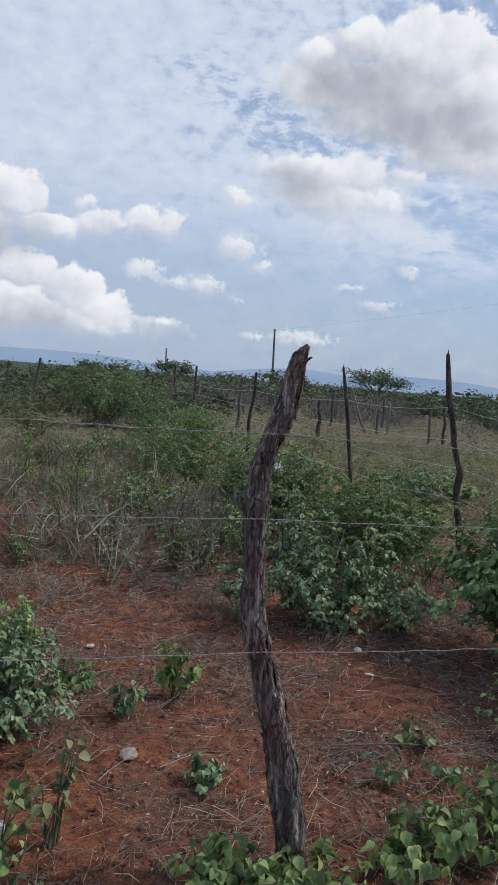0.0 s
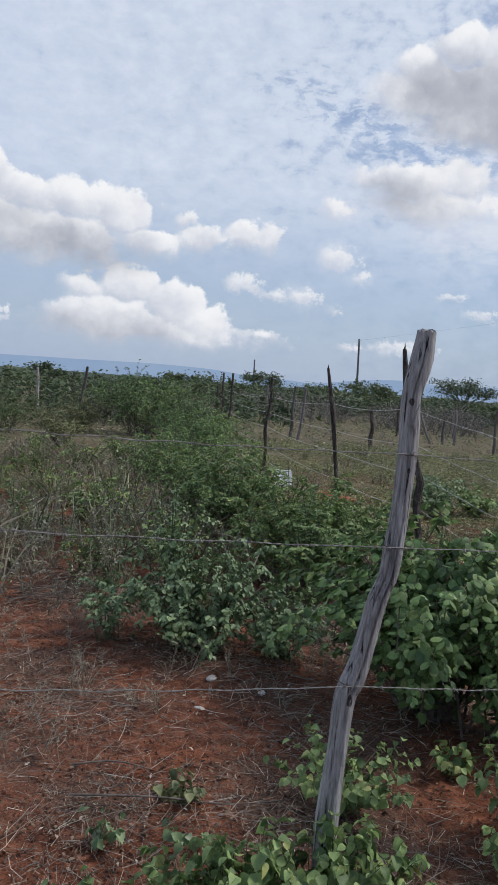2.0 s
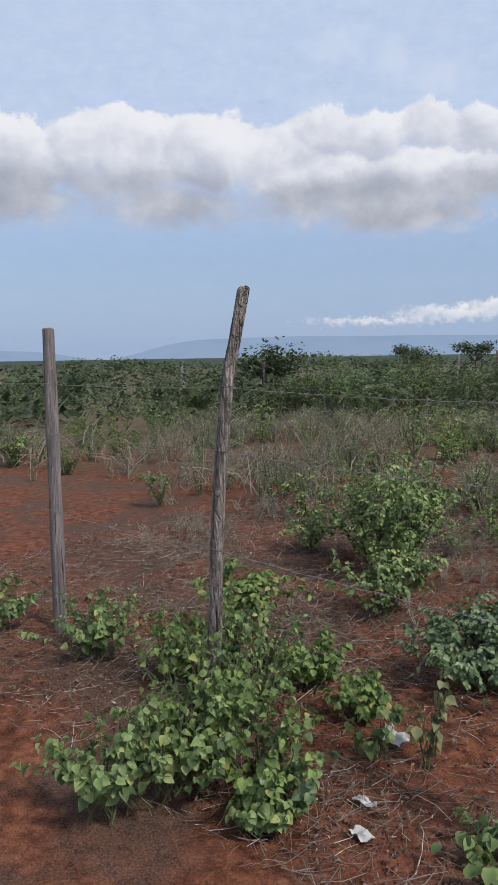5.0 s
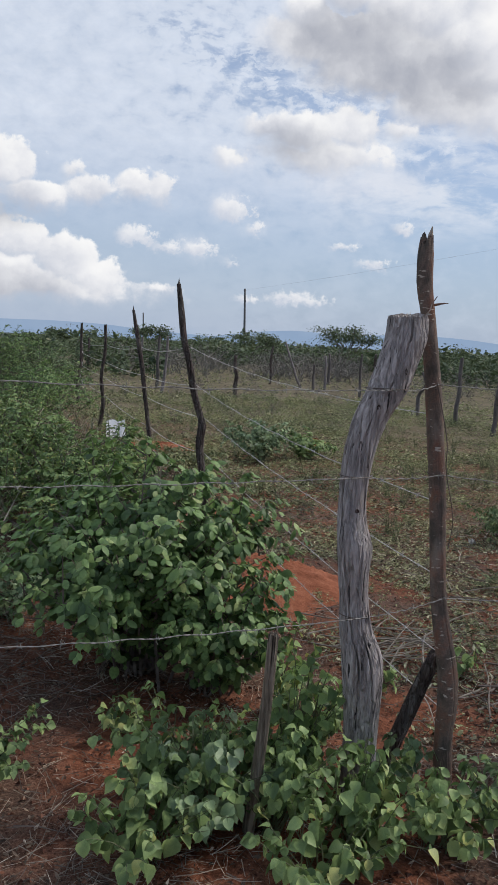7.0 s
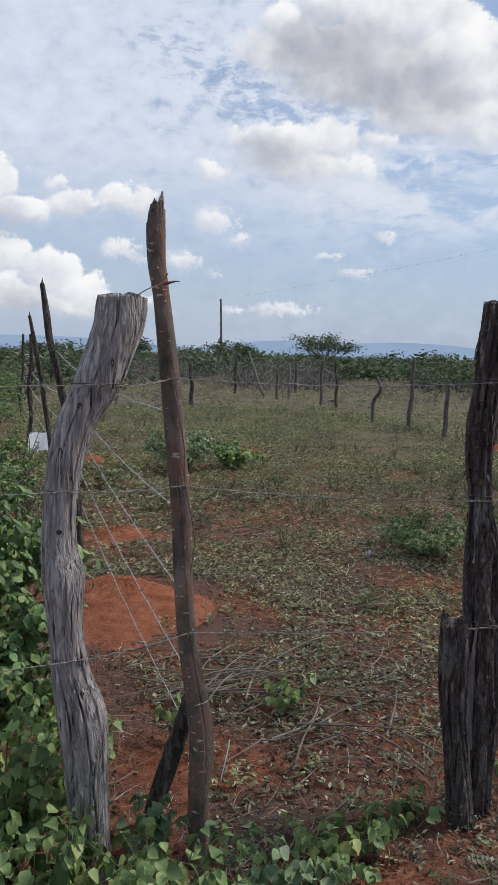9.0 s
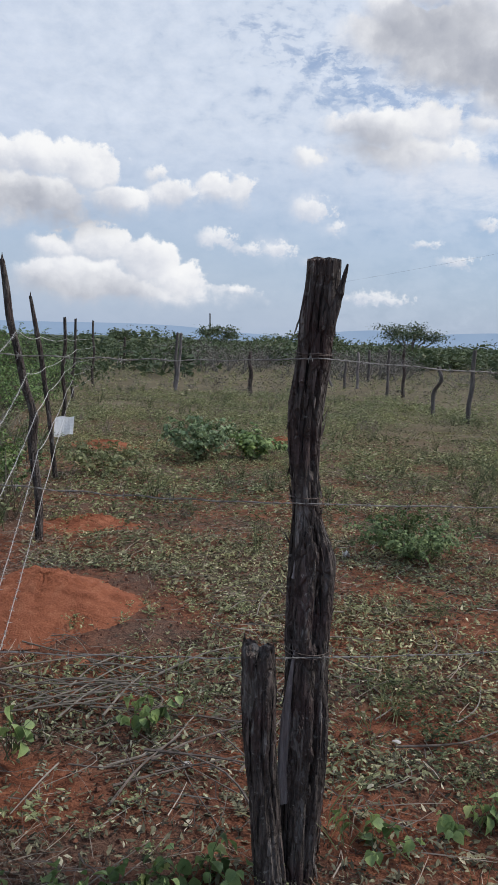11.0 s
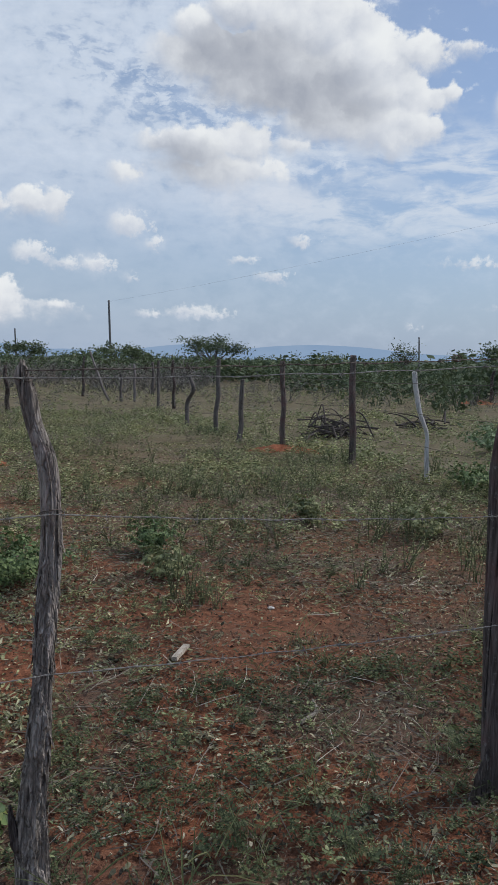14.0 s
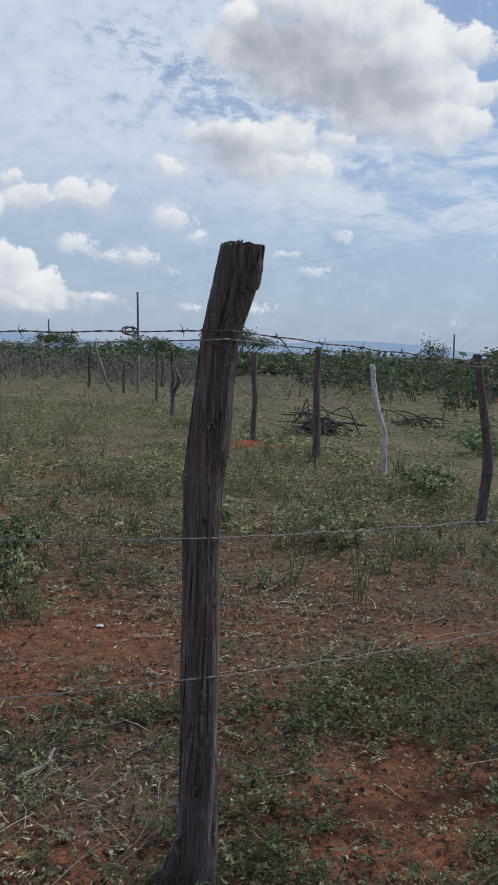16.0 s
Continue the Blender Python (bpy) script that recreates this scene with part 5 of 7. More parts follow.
# ---- trees ----
def tree(loc, height, width, seed, label, trunk_h=0.35, layers=9, leaf=0.16, count=1500, mat=SCRUB, flat=0.12, sparse=0.0):
    """A thorn tree: forked trunk, spreading limbs and a layered crown of small leaf sprays."""
    rng = np.random.default_rng(seed)
    loc = (loc[0], loc[1], float(dip(loc[0])))
    ob = thing("tree", loc, label, "tree", "trees on the horizon")
    base = np.array(loc, float)
    wood_s, leaf_s = Soup(), Soup()
    fork = base + (0, 0, height * trunk_h)
    wood_s.tube([base - (0, 0, 0.1), base + (0.05, 0, height * trunk_h * 0.5), fork], [height * 0.035, height * 0.028, height * 0.024], 8)
    tips = []
    for k in range(layers):
        a = k * 2.4 + rng.normal(0, 0.3)
        rr = width / 2 * rng.uniform(0.35, 0.95)
        zt = height * rng.uniform(0.62, 0.97) * (1 - 0.12 * rr / (width / 2))
        tip = base + (rr * math.cos(a), rr * math.sin(a), zt)
        mid = fork + (tip - fork) * 0.5 + (0, 0, -height * 0.04) + rng.normal(0, height * 0.02, 3)
        wood_s.tube(curve(np.array([fork, mid, tip]), height * 0.08), np.linspace(height * 0.016, height * 0.004, len(curve(np.array([fork, mid, tip]), height * 0.08))), 5)
        tips += [tip, mid + (tip - mid) * 0.5 + (0, 0, height * 0.05)]
    v, q = [], []
    for k in range(count):
        c = tips[rng.integers(0, len(tips))]
        p = c + rng.normal(0, 1, 3) * (width * 0.085, width * 0.085, height * flat * 0.5)
        n = rng.normal(0, 0.5, 3) + (0, 0, 1)
        n /= np.linalg.norm(n)
        a = np.cross(n, rng.normal(0, 1, 3))
        a /= np.linalg.norm(a)
        b = np.cross(n, a)
        s = leaf * rng.uniform(0.5, 1.2)
        m = len(v)
        v += [p - a * s, p - b * s * 0.5, p + a * s, p + b * s * 0.5]
        q.append((m, m + 1, m + 2, m + 3))
    leaf_s.add(v, (), q)
    part("trunk", wood_s, FARPOST, ob)
    part("crown", leaf_s, mat, ob)


tree((-0.3, 61.2, 0), 3.4, 4.9, 501, "umbrella-shaped thorn tree rising above the scrub", 0.3, 16, 0.10, 3800, SCRUB_DARK, flat=0.09)
tree((-25.5, 93, 0), 3.1, 5.5, 502, "low spreading thorn tree beside a power pole", 0.3, 10, 0.17, 2200)
tree((13.6, 60, 0), 2.7, 2.2, 503, "sparse young tree above the dark scrub", 0.4, 9, 0.10, 900, flat=0.22)
tree((-8.35, 9.75, 0), 1.82, 0.85, 504, "thin young tree with small open crown", 0.45, 11, 0.034, 2000, MIDGREEN, 0.26)
tree((-8.0, 64, 0), 2.5, 4.0, 505, "low flat thorn tree in the scrub line", 0.3, 9, 0.15, 1600)
tree((-19.5, 22, 0), 1.7, 2.4, 506, "low flat-topped thorn tree among bushes", 0.3, 9, 0.075, 1600)
tree((26, 78, 0), 3.0, 5.0, 507, "rounded dark thorn tree in the scrub line", 0.3, 10, 0.18, 2400, flat=0.25)
tree((-20.9, 7.65, 0), 1.6, 1.9, 509, "round-topped dark thorn tree behind the thicket", 0.3, 11, 0.08, 2400, SCRUB_DARK, flat=0.25)
tree((-27, 30, 0), 2.1, 2.6, 508, "low flat-topped thorn tree among bushes", 0.3, 9, 0.09, 1500)

for k, (a, d, h, w) in enumerate(((63, 46, 2.0, 2.6), (58, 60, 2.5, 3.2), (52, 40, 1.75, 2.2), (45, 70, 2.3, 4.0), (39.5, 52, 2.0, 3.4), (33, 64, 1.9, 3.0), (24, 70, 1.9, 3.0), (-22, 70, 2.5, 4.5))):
    tree((3 - math.sin(radians(a)) * d, 1 + math.cos(radians(a)) * d, 0), h, w, 520 + k, "flat-topped thorn tree rising from the scrub", 0.3, 9, 0.0021 * d, 1400, (SCRUB, SCRUB_DARK)[k % 2], flat=0.12)

# ---- plants: templates ----
def leaf_template(widths, fold=0.14, droop=0.22, wave=0.0):
    """A unit leaf along x with a folded midrib; widths: half widths at even steps."""
    n = len(widths)
    t = np.linspace(0, 1, n)
    z = -droop * t**2
    v, mid, lft, rgt = [], [], [], []
    for k in range(n):
        mid.append(len(v))
        v.append((t[k], 0, z[k]))
        if widths[k] > 0:
            w = widths[k]
            lft.append(len(v))
            v.append((t[k] + 0.03, w, z[k] + fold * w + wave * math.sin(5 * t[k])))
            rgt.append(len(v))
            v.append((t[k] + 0.03, -w, z[k] + fold * w - wave * math.sin(5 * t[k])))
        else:
            lft.append(None)
            rgt.append(None)
    tris, quads = [], []
    for k in range(n - 1):
        for side, flip in ((lft, False), (rgt, True)):
            a, b = side[k], side[k + 1]
            if a is None and b is None:
                continue
            f = [mid[k], mid[k + 1]] + [x for x in (b, a) if x is not None]
            if flip:
                f = f[::-1]
            (quads if len(f) == 4 else tris).append(f)
    return np.array(v, float), tris, quads


HEART = [leaf_template((0, 0.40, 0.46, 0.30, 0), 0.40, d, w) for d, w in ((0.45, 0.02), (0.7, 0.03), (0.25, 0.0))]
OVAL = [leaf_template((0, 0.27, 0.34, 0.25, 0), -0.25, d, w) for d, w in ((0.3, 0.0), (0.5, 0.02), (0.15, 0.0))]
SMALL = [leaf_template((0, 0.30, 0.26, 0), 0.3, d) for d in (0.2, 0.45)]
BLADE = [leaf_template((0.009, 0.010, 0.007, 0), 0.4, d) for d in (0.15, 0.5, 0.9)]


def bit_template(wide, fold, bend):
    """The cheapest leaf: two triangles folded on the midrib."""
    v = np.array([(0, 0, 0), (0.45, wide, fold), (1, 0, bend), (0.5, -wide, fold)], float)
    return v, [(0, 2, 1), (0, 3, 2)], []


BIT = [bit_template(0.24, 0.07, -0.15), bit_template(0.28, -0.05, -0.05), bit_template(0.2, 0.1, -0.3)]
CRISP = [bit_template(0.15, 0.18, 0.10), bit_template(0.2, 0.12, -0.1), bit_template(0.11, 0.2, 0.2), bit_template(0.18, -0.1, 0.25)]


def curl_template(wide, lift, tip, side):
    """A withered leaf curled along its length."""
    v = np.array([(0, 0, 0), (0.33, wide, lift), (0.36, -wide * 0.8, lift * 0.6), (0.70, wide * 0.7 + side, lift * 1.5), (0.68, side - wide * 0.6, lift * 1.2), (1, side * 2, tip)], float)
    return v, [(0, 2, 1), (3, 4, 5)], [(1, 2, 4, 3)]


CURLED = [curl_template(0.15, 0.22, 0.1, 0.08), curl_template(0.20, 0.14, 0.35, -0.1), curl_template(0.10, 0.28, 0.05, 0.14), curl_template(0.24, 0.10, -0.05, 0.0)]


def frond_template(pairs, leaf_len):
    s = Soup()
    tv, tt, tq = bit_template(0.33, 0.08, -0.12)
    pos, mats = [], []
    for k in range(pairs):
        t = (k + 0.6) / pairs
        for sgn in (1, -1):
            d = Vector((0.45, sgn, 0.1)).normalized()
            up = Vector((0, 0, 1))
            y = up.cross(d).normalized()
            m = Matrix((d, y, d.cross(y))).transposed() * leaf_len
            pos.append((t, 0, -0.15 * t * t))
            mats.append(np.array(m))
    s.many(tv, tt, tq, np.array(pos), np.array(mats))
    s.tube([(0, 0, 0), (0.5, 0, -0.03), (1, 0, -0.15)], 0.012, 3, False)
    return np.concatenate(s.v), np.concatenate(s.t), np.concatenate(s.q)


WIDE_BIT = [bit_template(0.33, 0.10, -0.18), bit_template(0.30, -0.06, -0.08), bit_template(0.27, 0.12, -0.3)]
FINE_FROND = [frond_template(7, 0.2), frond_template(6, 0.24)]


def frames_of(dirs, normals, scale):
    x = dirs / (np.linalg.norm(dirs, axis=1, keepdims=True) + 1e-9)
    y = np.cross(normals, x)
    y /= np.linalg.norm(y, axis=1, keepdims=True) + 1e-9
    z = np.cross(x, y)
    return np.stack([x, y, z], -1) * np.asarray(scale)[:, None, None]


def grow(rng, h, r, stems, per, leaf_len, droop=0.4, branch=0, bare=0.2, arch=0.15, top=0.35):
    """Stems from one root and the places of their leaves, round the origin."""
    paths, pos, dirs, nors, size = [], [], [], [], []
    for k in range(stems):
        a = rng.uniform(0, 6.283)
        rr = r * math.sqrt(rng.uniform(0.02, 1))
        tip = np.array((rr * math.cos(a), rr * math.sin(a), h * rng.uniform(0.6, 1.0) * (1 - top * (rr / r) ** 2)))
        start = np.array((*(rng.normal(0, 0.12 * r, 2)), -0.01))
        mid = (start + tip) / 2 + np.array((0, 0, arch * h)) + rng.normal(0, 0.06 * r, 3)
        t = np.linspace(0, 1, 9)[:, None]
        main = (1 - t) ** 2 * start + 2 * t * (1 - t) * mid + t**2 * tip
        todo = [(main, 0.0065 * h + 0.0010, bare)]
        for b in range(branch):
            i = rng.integers(3, 8)
            d = rng.normal(0, 1, 3) * (1, 1, 0.5) + (0.5 * math.cos(a), 0.5 * math.sin(a), 0.35)
            d *= r * rng.uniform(0.25, 0.55) / np.linalg.norm(d)
            q = main[i] + d * t + np.array((0, 0, 0.12 * r)) * t * (1 - t) * 4
            todo.append((q, 0.0028 * h + 0.0008, 0.1))
        for path, rad, b0 in todo:
            paths.append((path, np.linspace(rad, rad * 0.2, 9)))
            tt = np.sort(rng.uniform(b0, 1.0, per))
            p = np.stack([np.interp(tt, np.linspace(0, 1, 9), path[:, c]) for c in range(3)], -1)
            tan = path[-1] - path[0]
            tan /= np.linalg.norm(tan) + 1e-9
            ph = np.arange(per) * 2.4 + rng.uniform(0, 6.3) + rng.normal(0, 0.3, per)
            out = np.stack([np.cos(ph), np.sin(ph), rng.normal(0, 0.15, per)], -1)
            rad_out = p * (1, 1, 0)
            rad_out /= np.linalg.norm(rad_out, axis=1, keepdims=True) + 1e-6
            d = out * 0.8 + rad_out * 0.35 + tan * 0.4 - np.outer(droop * rng.uniform(0.4, 1.5, per), (0, 0, 1))
            pos.append(p)
            dirs.append(d)
            nors.append(rng.normal(0, 0.35, (per, 3)) + (0, 0, 1) + rad_out * 0.5)
            size.append(leaf_len * rng.uniform(0.55, 1.15, per) * (1.1 - 0.4 * tt))
    return paths, np.concatenate(pos), np.concatenate(dirs), np.concatenate(nors), np.concatenate(size)


LEAF_MESHES = {}


def plant(name, base, h, r, stems, per, leaf_len, tpl, mat, label, seed, category="plant", group="", droop=0.4, branch=0, bare=0.2, arch=0.15, top=0.35, apart=0, stem_mat=None, sub="leaf"):
    """A plant or bush: stems as one part, the leaves nearest the fence as parts of their own (apart of them), the rest joined."""
    rng = np.random.default_rng(seed)
    base = np.array((*base[:2], float(dip(base[0]))))
    ob = thing(name, tuple(base), label, category, group)
    paths, pos, dirs, nors, size = grow(rng, h, r, stems, per, leaf_len, droop, branch, bare, arch, top)
    if apart and len(paths) <= 40:
        for path, rad in paths:
            s = Soup()
            s.tube(path[::2], rad[::2], 4, False)
            part("stem", s, stem_mat or STEM, ob, shift=(0, 0, 0))
    else:
        s = Soup()
        for path, rad in paths:
            s.tube(path[::4], rad[::4], 3, False)
        tagged(part("branchwork", s, stem_mat or STEM, ob, shift=(0, 0, 0)), kind="stuff")
    mats = frames_of(dirs, nors, size)
    order = np.argsort(pos @ np.array(IN))
    near, rest = order[:apart], order[apart:]
    pick = rng.integers(0, len(tpl), len(pos))
    for i in near:
        key = (id(tpl), mat.name, int(pick[i]))
        if key not in LEAF_MESHES:
            tv, tt, tq = tpl[pick[i]]
            LEAF_MESHES[key] = mesh_of(sub, tv, [np.array(f) for f in (tt, tq) if len(f)], mat, True)
        lf = new(sub, LEAF_MESHES[key])
        lf.parent = ob
        m = Matrix(mats[i].tolist()).to_4x4()
        m.translation = Vector(pos[i])
        lf.matrix_basis = m
    if len(rest):
        s = Soup()
        for k in range(len(tpl)):
            sel = rest[pick[rest] == k]
            s.many(*tpl[k], pos[sel], mats[sel])
        tagged(part("foliage", s, mat, ob, smooth=True, shift=(0, 0, 0)), kind="stuff")
    return ob


BUSH = "bushes beside the fence"
# the broad-leaved green bush inside the corner, and its neighbours
plant("bush", (1.38, 3.50), 1.0, 0.66, 110, 20, 0.060, OVAL, DEEP, "dense dark green bush with rounded drooping leaves", 601, "bush", BUSH, droop=0.55, branch=3, bare=0.12, apart=300, stem_mat=TWIG, top=0.5)
plant("bush", (1.74, 3.36), 0.66, 0.34, 44, 15, 0.056, OVAL, DEEP, "lower green bush with rounded drooping leaves", 619, "bush", BUSH, droop=0.55, branch=2, bare=0.1, apart=120, stem_mat=TWIG, top=0.5)
plant("bush", (0.14, 3.70), 0.74, 0.44, 60, 20, 0.040, SMALL, SILVER, "grey-green bushy weed with small leaves", 602, "bush", BUSH, droop=0.5, branch=3, bare=0.03, stem_mat=STEM, top=0.6, arch=0.0)
plant("bush", (0.55, 3.86), 0.36, 0.32, 34, 16, 0.038, SMALL, SILVER, "low sprawling grey-green weed on the soil", 621, "bush", BUSH, droop=0.4, branch=2, bare=0.05, top=0.5)
plant("bush", (-0.12, 3.98), 0.95, 0.26, 20, 20, 0.036, SMALL, SILVER, "tall thin grey-green weed with upright stems", 622, "bush", BUSH, droop=0.3, branch=1, bare=0.15, top=0.2)
plant("bush", (-0.35, 3.62), 0.42, 0.26, 20, 16, 0.036, SMALL, SILVER, "low grey-green weed with small leaves", 603, "bush", BUSH, droop=0.3, branch=2)
plant("bush", (-0.60, 6.15), 0.98, 0.66, 56, 40, 0.046, WIDE_BIT, FEATHER, "wide small-leaved green bush among weeds", 604, "bush", BUSH, droop=0.3, branch=3, bare=0.25, stem_mat=TWIG)
plant("bush", (0.26, 6.45), 0.70, 0.42, 40, 36, 0.046, WIDE_BIT, FEATHER, "small-leaved green bush against the side fence", 605, "bush", BUSH, droop=0.3, branch=3, bare=0.25, stem_mat=TWIG)
plant("bush", (0.42, 5.05), 0.86, 0.56, 52, 38, 0.044, WIDE_BIT, FEATHER, "small-leaved green bush beside the side fence", 606, "bush", BUSH, droop=0.3, branch=3, bare=0.25, stem_mat=TWIG)
plant("bush", (0.08, 5.65), 0.64, 0.48, 44, 36, 0.046, WIDE_BIT, FEATHER, "small-leaved green bush among weeds", 620, "bush", BUSH, droop=0.3, branch=3, bare=0.2, stem_mat=TWIG)
plant("bush", (-1.75, 8.2), 0.85, 0.80, 46, 38, 0.044, WIDE_BIT, FEATHER, "small-leaved green bush among weeds", 607, "bush", BUSH, droop=0.3, branch=2, bare=0.25, stem_mat=TWIG)
plant("bush", (-2.5, 10.6), 1.0, 1.0, 44, 34, 0.055, BIT, DEEP, "rounded dark green bush", 608, "bush", BUSH, branch=3, stem_mat=TWIG)
plant("bush", (-3.6, 13.4), 0.95, 1.1, 44, 34, 0.055, BIT, DEEP, "rounded dark green bush", 609, "bush", BUSH, branch=3, stem_mat=TWIG)
plant("bush", (-6.0, 16.2), 1.45, 1.35, 64, 36, 0.060, BIT, DEEP, "large dark green bush far along the side fence", 610, "bush", BUSH, branch=4, stem_mat=TWIG)
plant("bush", (-5.2, 17.0), 1.25, 1.0, 44, 34, 0.060, BIT, SILVER, "large grey-green bush far along the side fence", 618, "bush", BUSH, branch=3, stem_mat=TWIG)
plant("bush", (-0.99, 1.74), 0.41, 0.34, 40, 22, 0.036, SMALL, SILVER, "round grey-green bushy weed", 611, "bush", BUSH, branch=3, top=0.5)
plant("bush", (-2.6, 2.2), 0.82, 0.50, 64, 26, 0.034, SMALL, BROAD, "upright bright green leafy bush", 612, "bush", BUSH, branch=3, top=0.3)
plant("bush", (-1.95, 1.75), 0.48, 0.34, 30, 16, 0.040, SMALL, BROAD, "bright green leafy weed", 613, "bush", BUSH, branch=2)
plant("bush", (-1.25, 2.35), 0.36, 0.22, 18, 16, 0.036, SMALL, BROAD, "small green leafy weed", 614, "bush", BUSH, branch=2)
plant("bush", (-3.3, 1.9), 0.40, 0.26, 18, 16, 0.04, SMALL, BROAD, "small green leafy weed", 615, "bush", BUSH, branch=2)
plant("bush", (-2.6, 4.4), 0.42, 0.26, 18, 16, 0.04, SMALL, SILVER, "grey-green leafy weed on red earth", 616, "bush", BUSH, branch=2)
plant("bush", (-1.9, 0.95), 0.42, 0.30, 20, 14, 0.05, SMALL, LIME, "yellow-green weed beside the fence", 617, "bush", BUSH, branch=2)

# bushes scattered through the far field
for k, (x, y, h, r, mat) in enumerate(((-6.84, 10.75, 0.55, 0.6, DEEP), (-5.8, 12.3, 0.8, 0.6, OLIVE), (-7.7, 13.4, 0.95, 0.7, MIDGREEN), (-9.6, 11.3, 0.9, 0.8, MIDGREEN), (-7.2, 15.6, 1.0, 0.7, OLIVE), (-9.3, 14.6, 1.0, 0.8, FEATHER), (-4.4, 5.9, 0.55, 0.4, OLIVE), (-5.4, 6.9, 0.6, 0.5, SILVER))):
    plant("bush", (x, y), h, r, 40, 24, 0.050, BIT, mat, ("dark low spreading bush in the field", "dull olive rounded bush in the field")[mat is OLIVE], 770 + k, "bush", "bushes of the far field", droop=0.3, branch=3, bare=0.1, stem_mat=TWIG, top=0.5)
# thorny thicket at the far edge of the field
for k, (x, y, h, r) in enumerate(((-13.95, 5.75, 1.0, 0.75), (-13.2, 6.4, 1.45, 0.85), (-13.35, 7.4, 1.15, 0.8), (-13.5, 8.45, 1.5, 0.8), (-13.2, 9.5, 1.1, 0.75), (-13.0, 10.6, 1.5, 0.9), (-12.4, 11.9, 1.1, 0.9), (-10.9, 12.6, 1.25, 0.8), (-15.6, 4.0, 0.8, 0.6))):
    plant("bush", (x, y), h, r, 46, 28, 0.060, BIT, (MIDGREEN, DEEP, SILVER, FEATHER)[k % 4], ("dense dark green thorn bush at the field's edge", "tall leafy green bush in the thicket")[k % 2], 750 + k, "bush", "bushes of the thicket", droop=0.3, branch=3, bare=0.12, stem_mat=TWIG, top=0.45)
# drooping broad-leaved weeds along the fence foot: x, y, height, spread, stems, leaves on a stem, leaf length
WEEDS_A = [(0.08, 1.14, 0.22, 0.22, 16, 6, 0.075), (0.30, 1.20, 0.20, 0.18, 11, 6, 0.07), (0.70, 1.50, 0.26, 0.22, 15, 6, 0.07), (0.92, 1.66, 0.36, 0.26, 20, 7, 0.072), (0.56, 1.38, 0.18, 0.16, 9, 5, 0.065), (1.12, 1.72, 0.30, 0.24, 17, 7, 0.072)]
WEEDS_B = [(1.20, 1.80, 0.34, 0.24, 18, 7, 0.072), (1.02, 1.78, 0.28, 0.22, 15, 7, 0.07), (1.32, 1.86, 0.32, 0.22, 18, 7, 0.07), (1.78, 2.56, 0.36, 0.28, 20, 7, 0.07), (1.92, 2.44, 0.38, 0.26, 20, 7, 0.07), (2.12, 2.52, 0.36, 0.26, 19, 7, 0.07), (1.78, 2.26, 0.30, 0.24, 16, 7, 0.07)]
WEEDS_C = [(2.36, 2.45, 0.32, 0.25, 18, 7, 0.07), (2.60, 2.57, 0.30, 0.24, 17, 7, 0.07), (2.84, 2.70, 0.20, 0.24, 15, 7, 0.065), (3.02, 2.96, 0.15, 0.2, 11, 6, 0.06), (2.18, 2.92, 0.34, 0.2, 13, 7, 0.06), (2.02, 2.62, 0.36, 0.24, 17, 7, 0.065), (2.48, 2.83, 0.2, 0.14, 8, 6, 0.055), (2.27, 2.27, 0.26, 0.24, 14, 7, 0.07)]
for k, (x, y, h, r, st, per, ln) in enumerate(WEEDS_A + WEEDS_B + WEEDS_C):
    plant("broadleaf_weed", (x, y), h * (0.72 if k < 6 else 1.0), r, int(st * 1.8), per + 2, ln * 0.74, HEART, SILVER if k in (10, 15, 19) else BROAD, "limp broad-leaved green weed at the fence foot", 640 + k, "weed", "broad-leaved weeds at the fence foot", droop=0.8, bare=0.3, arch=0.2, apart=110)
for k, (x, y, h, r, st, per, ln) in enumerate(((3.2, 3.12, 0.15, 0.16, 9, 5, 0.05), (3.62, 3.42, 0.12, 0.14, 7, 5, 0.05), (3.88, 3.62, 0.12, 0.15, 7, 5, 0.05), (2.78, 3.82, 0.22, 0.12, 8, 5, 0.05), (2.42, 3.52, 0.2, 0.10, 5, 4, 0.055), (2.18, 3.3, 0.2, 0.1, 5, 4, 0.05), (4.36, 4.12, 0.13, 0.06, 6, 5, 0.04), (4.15, 3.62, 0.13, 0.1, 8, 5, 0.045), (-0.40, 0.66, 0.30, 0.16, 8, 6, 0.05), (-0.58, 2.06, 0.24, 0.08, 4, 6, 0.05), (-0.12, 1.66, 0.10, 0.10, 6, 5, 0.04), (0.50, 1.93, 0.11, 0.12, 6, 5, 0.04), (0.72, 2.05, 0.11, 0.12, 6, 5, 0.04))):
    plant("seedling", (x, y), h, r, st, per, ln, HEART, SILVER if k > 7 else BROAD, "small limp green seedling on the soil", 670 + k, "weed", "seedlings on the soil", droop=0.7, bare=0.3, apart=60)
plant("seedling", (-0.43, 2.36), 0.36, 0.12, 9, 10, 0.05, HEART, LIME, "yellow-green wilting seedling on bare earth", 690, "weed", "seedlings on the soil", droop=0.7, apart=60)
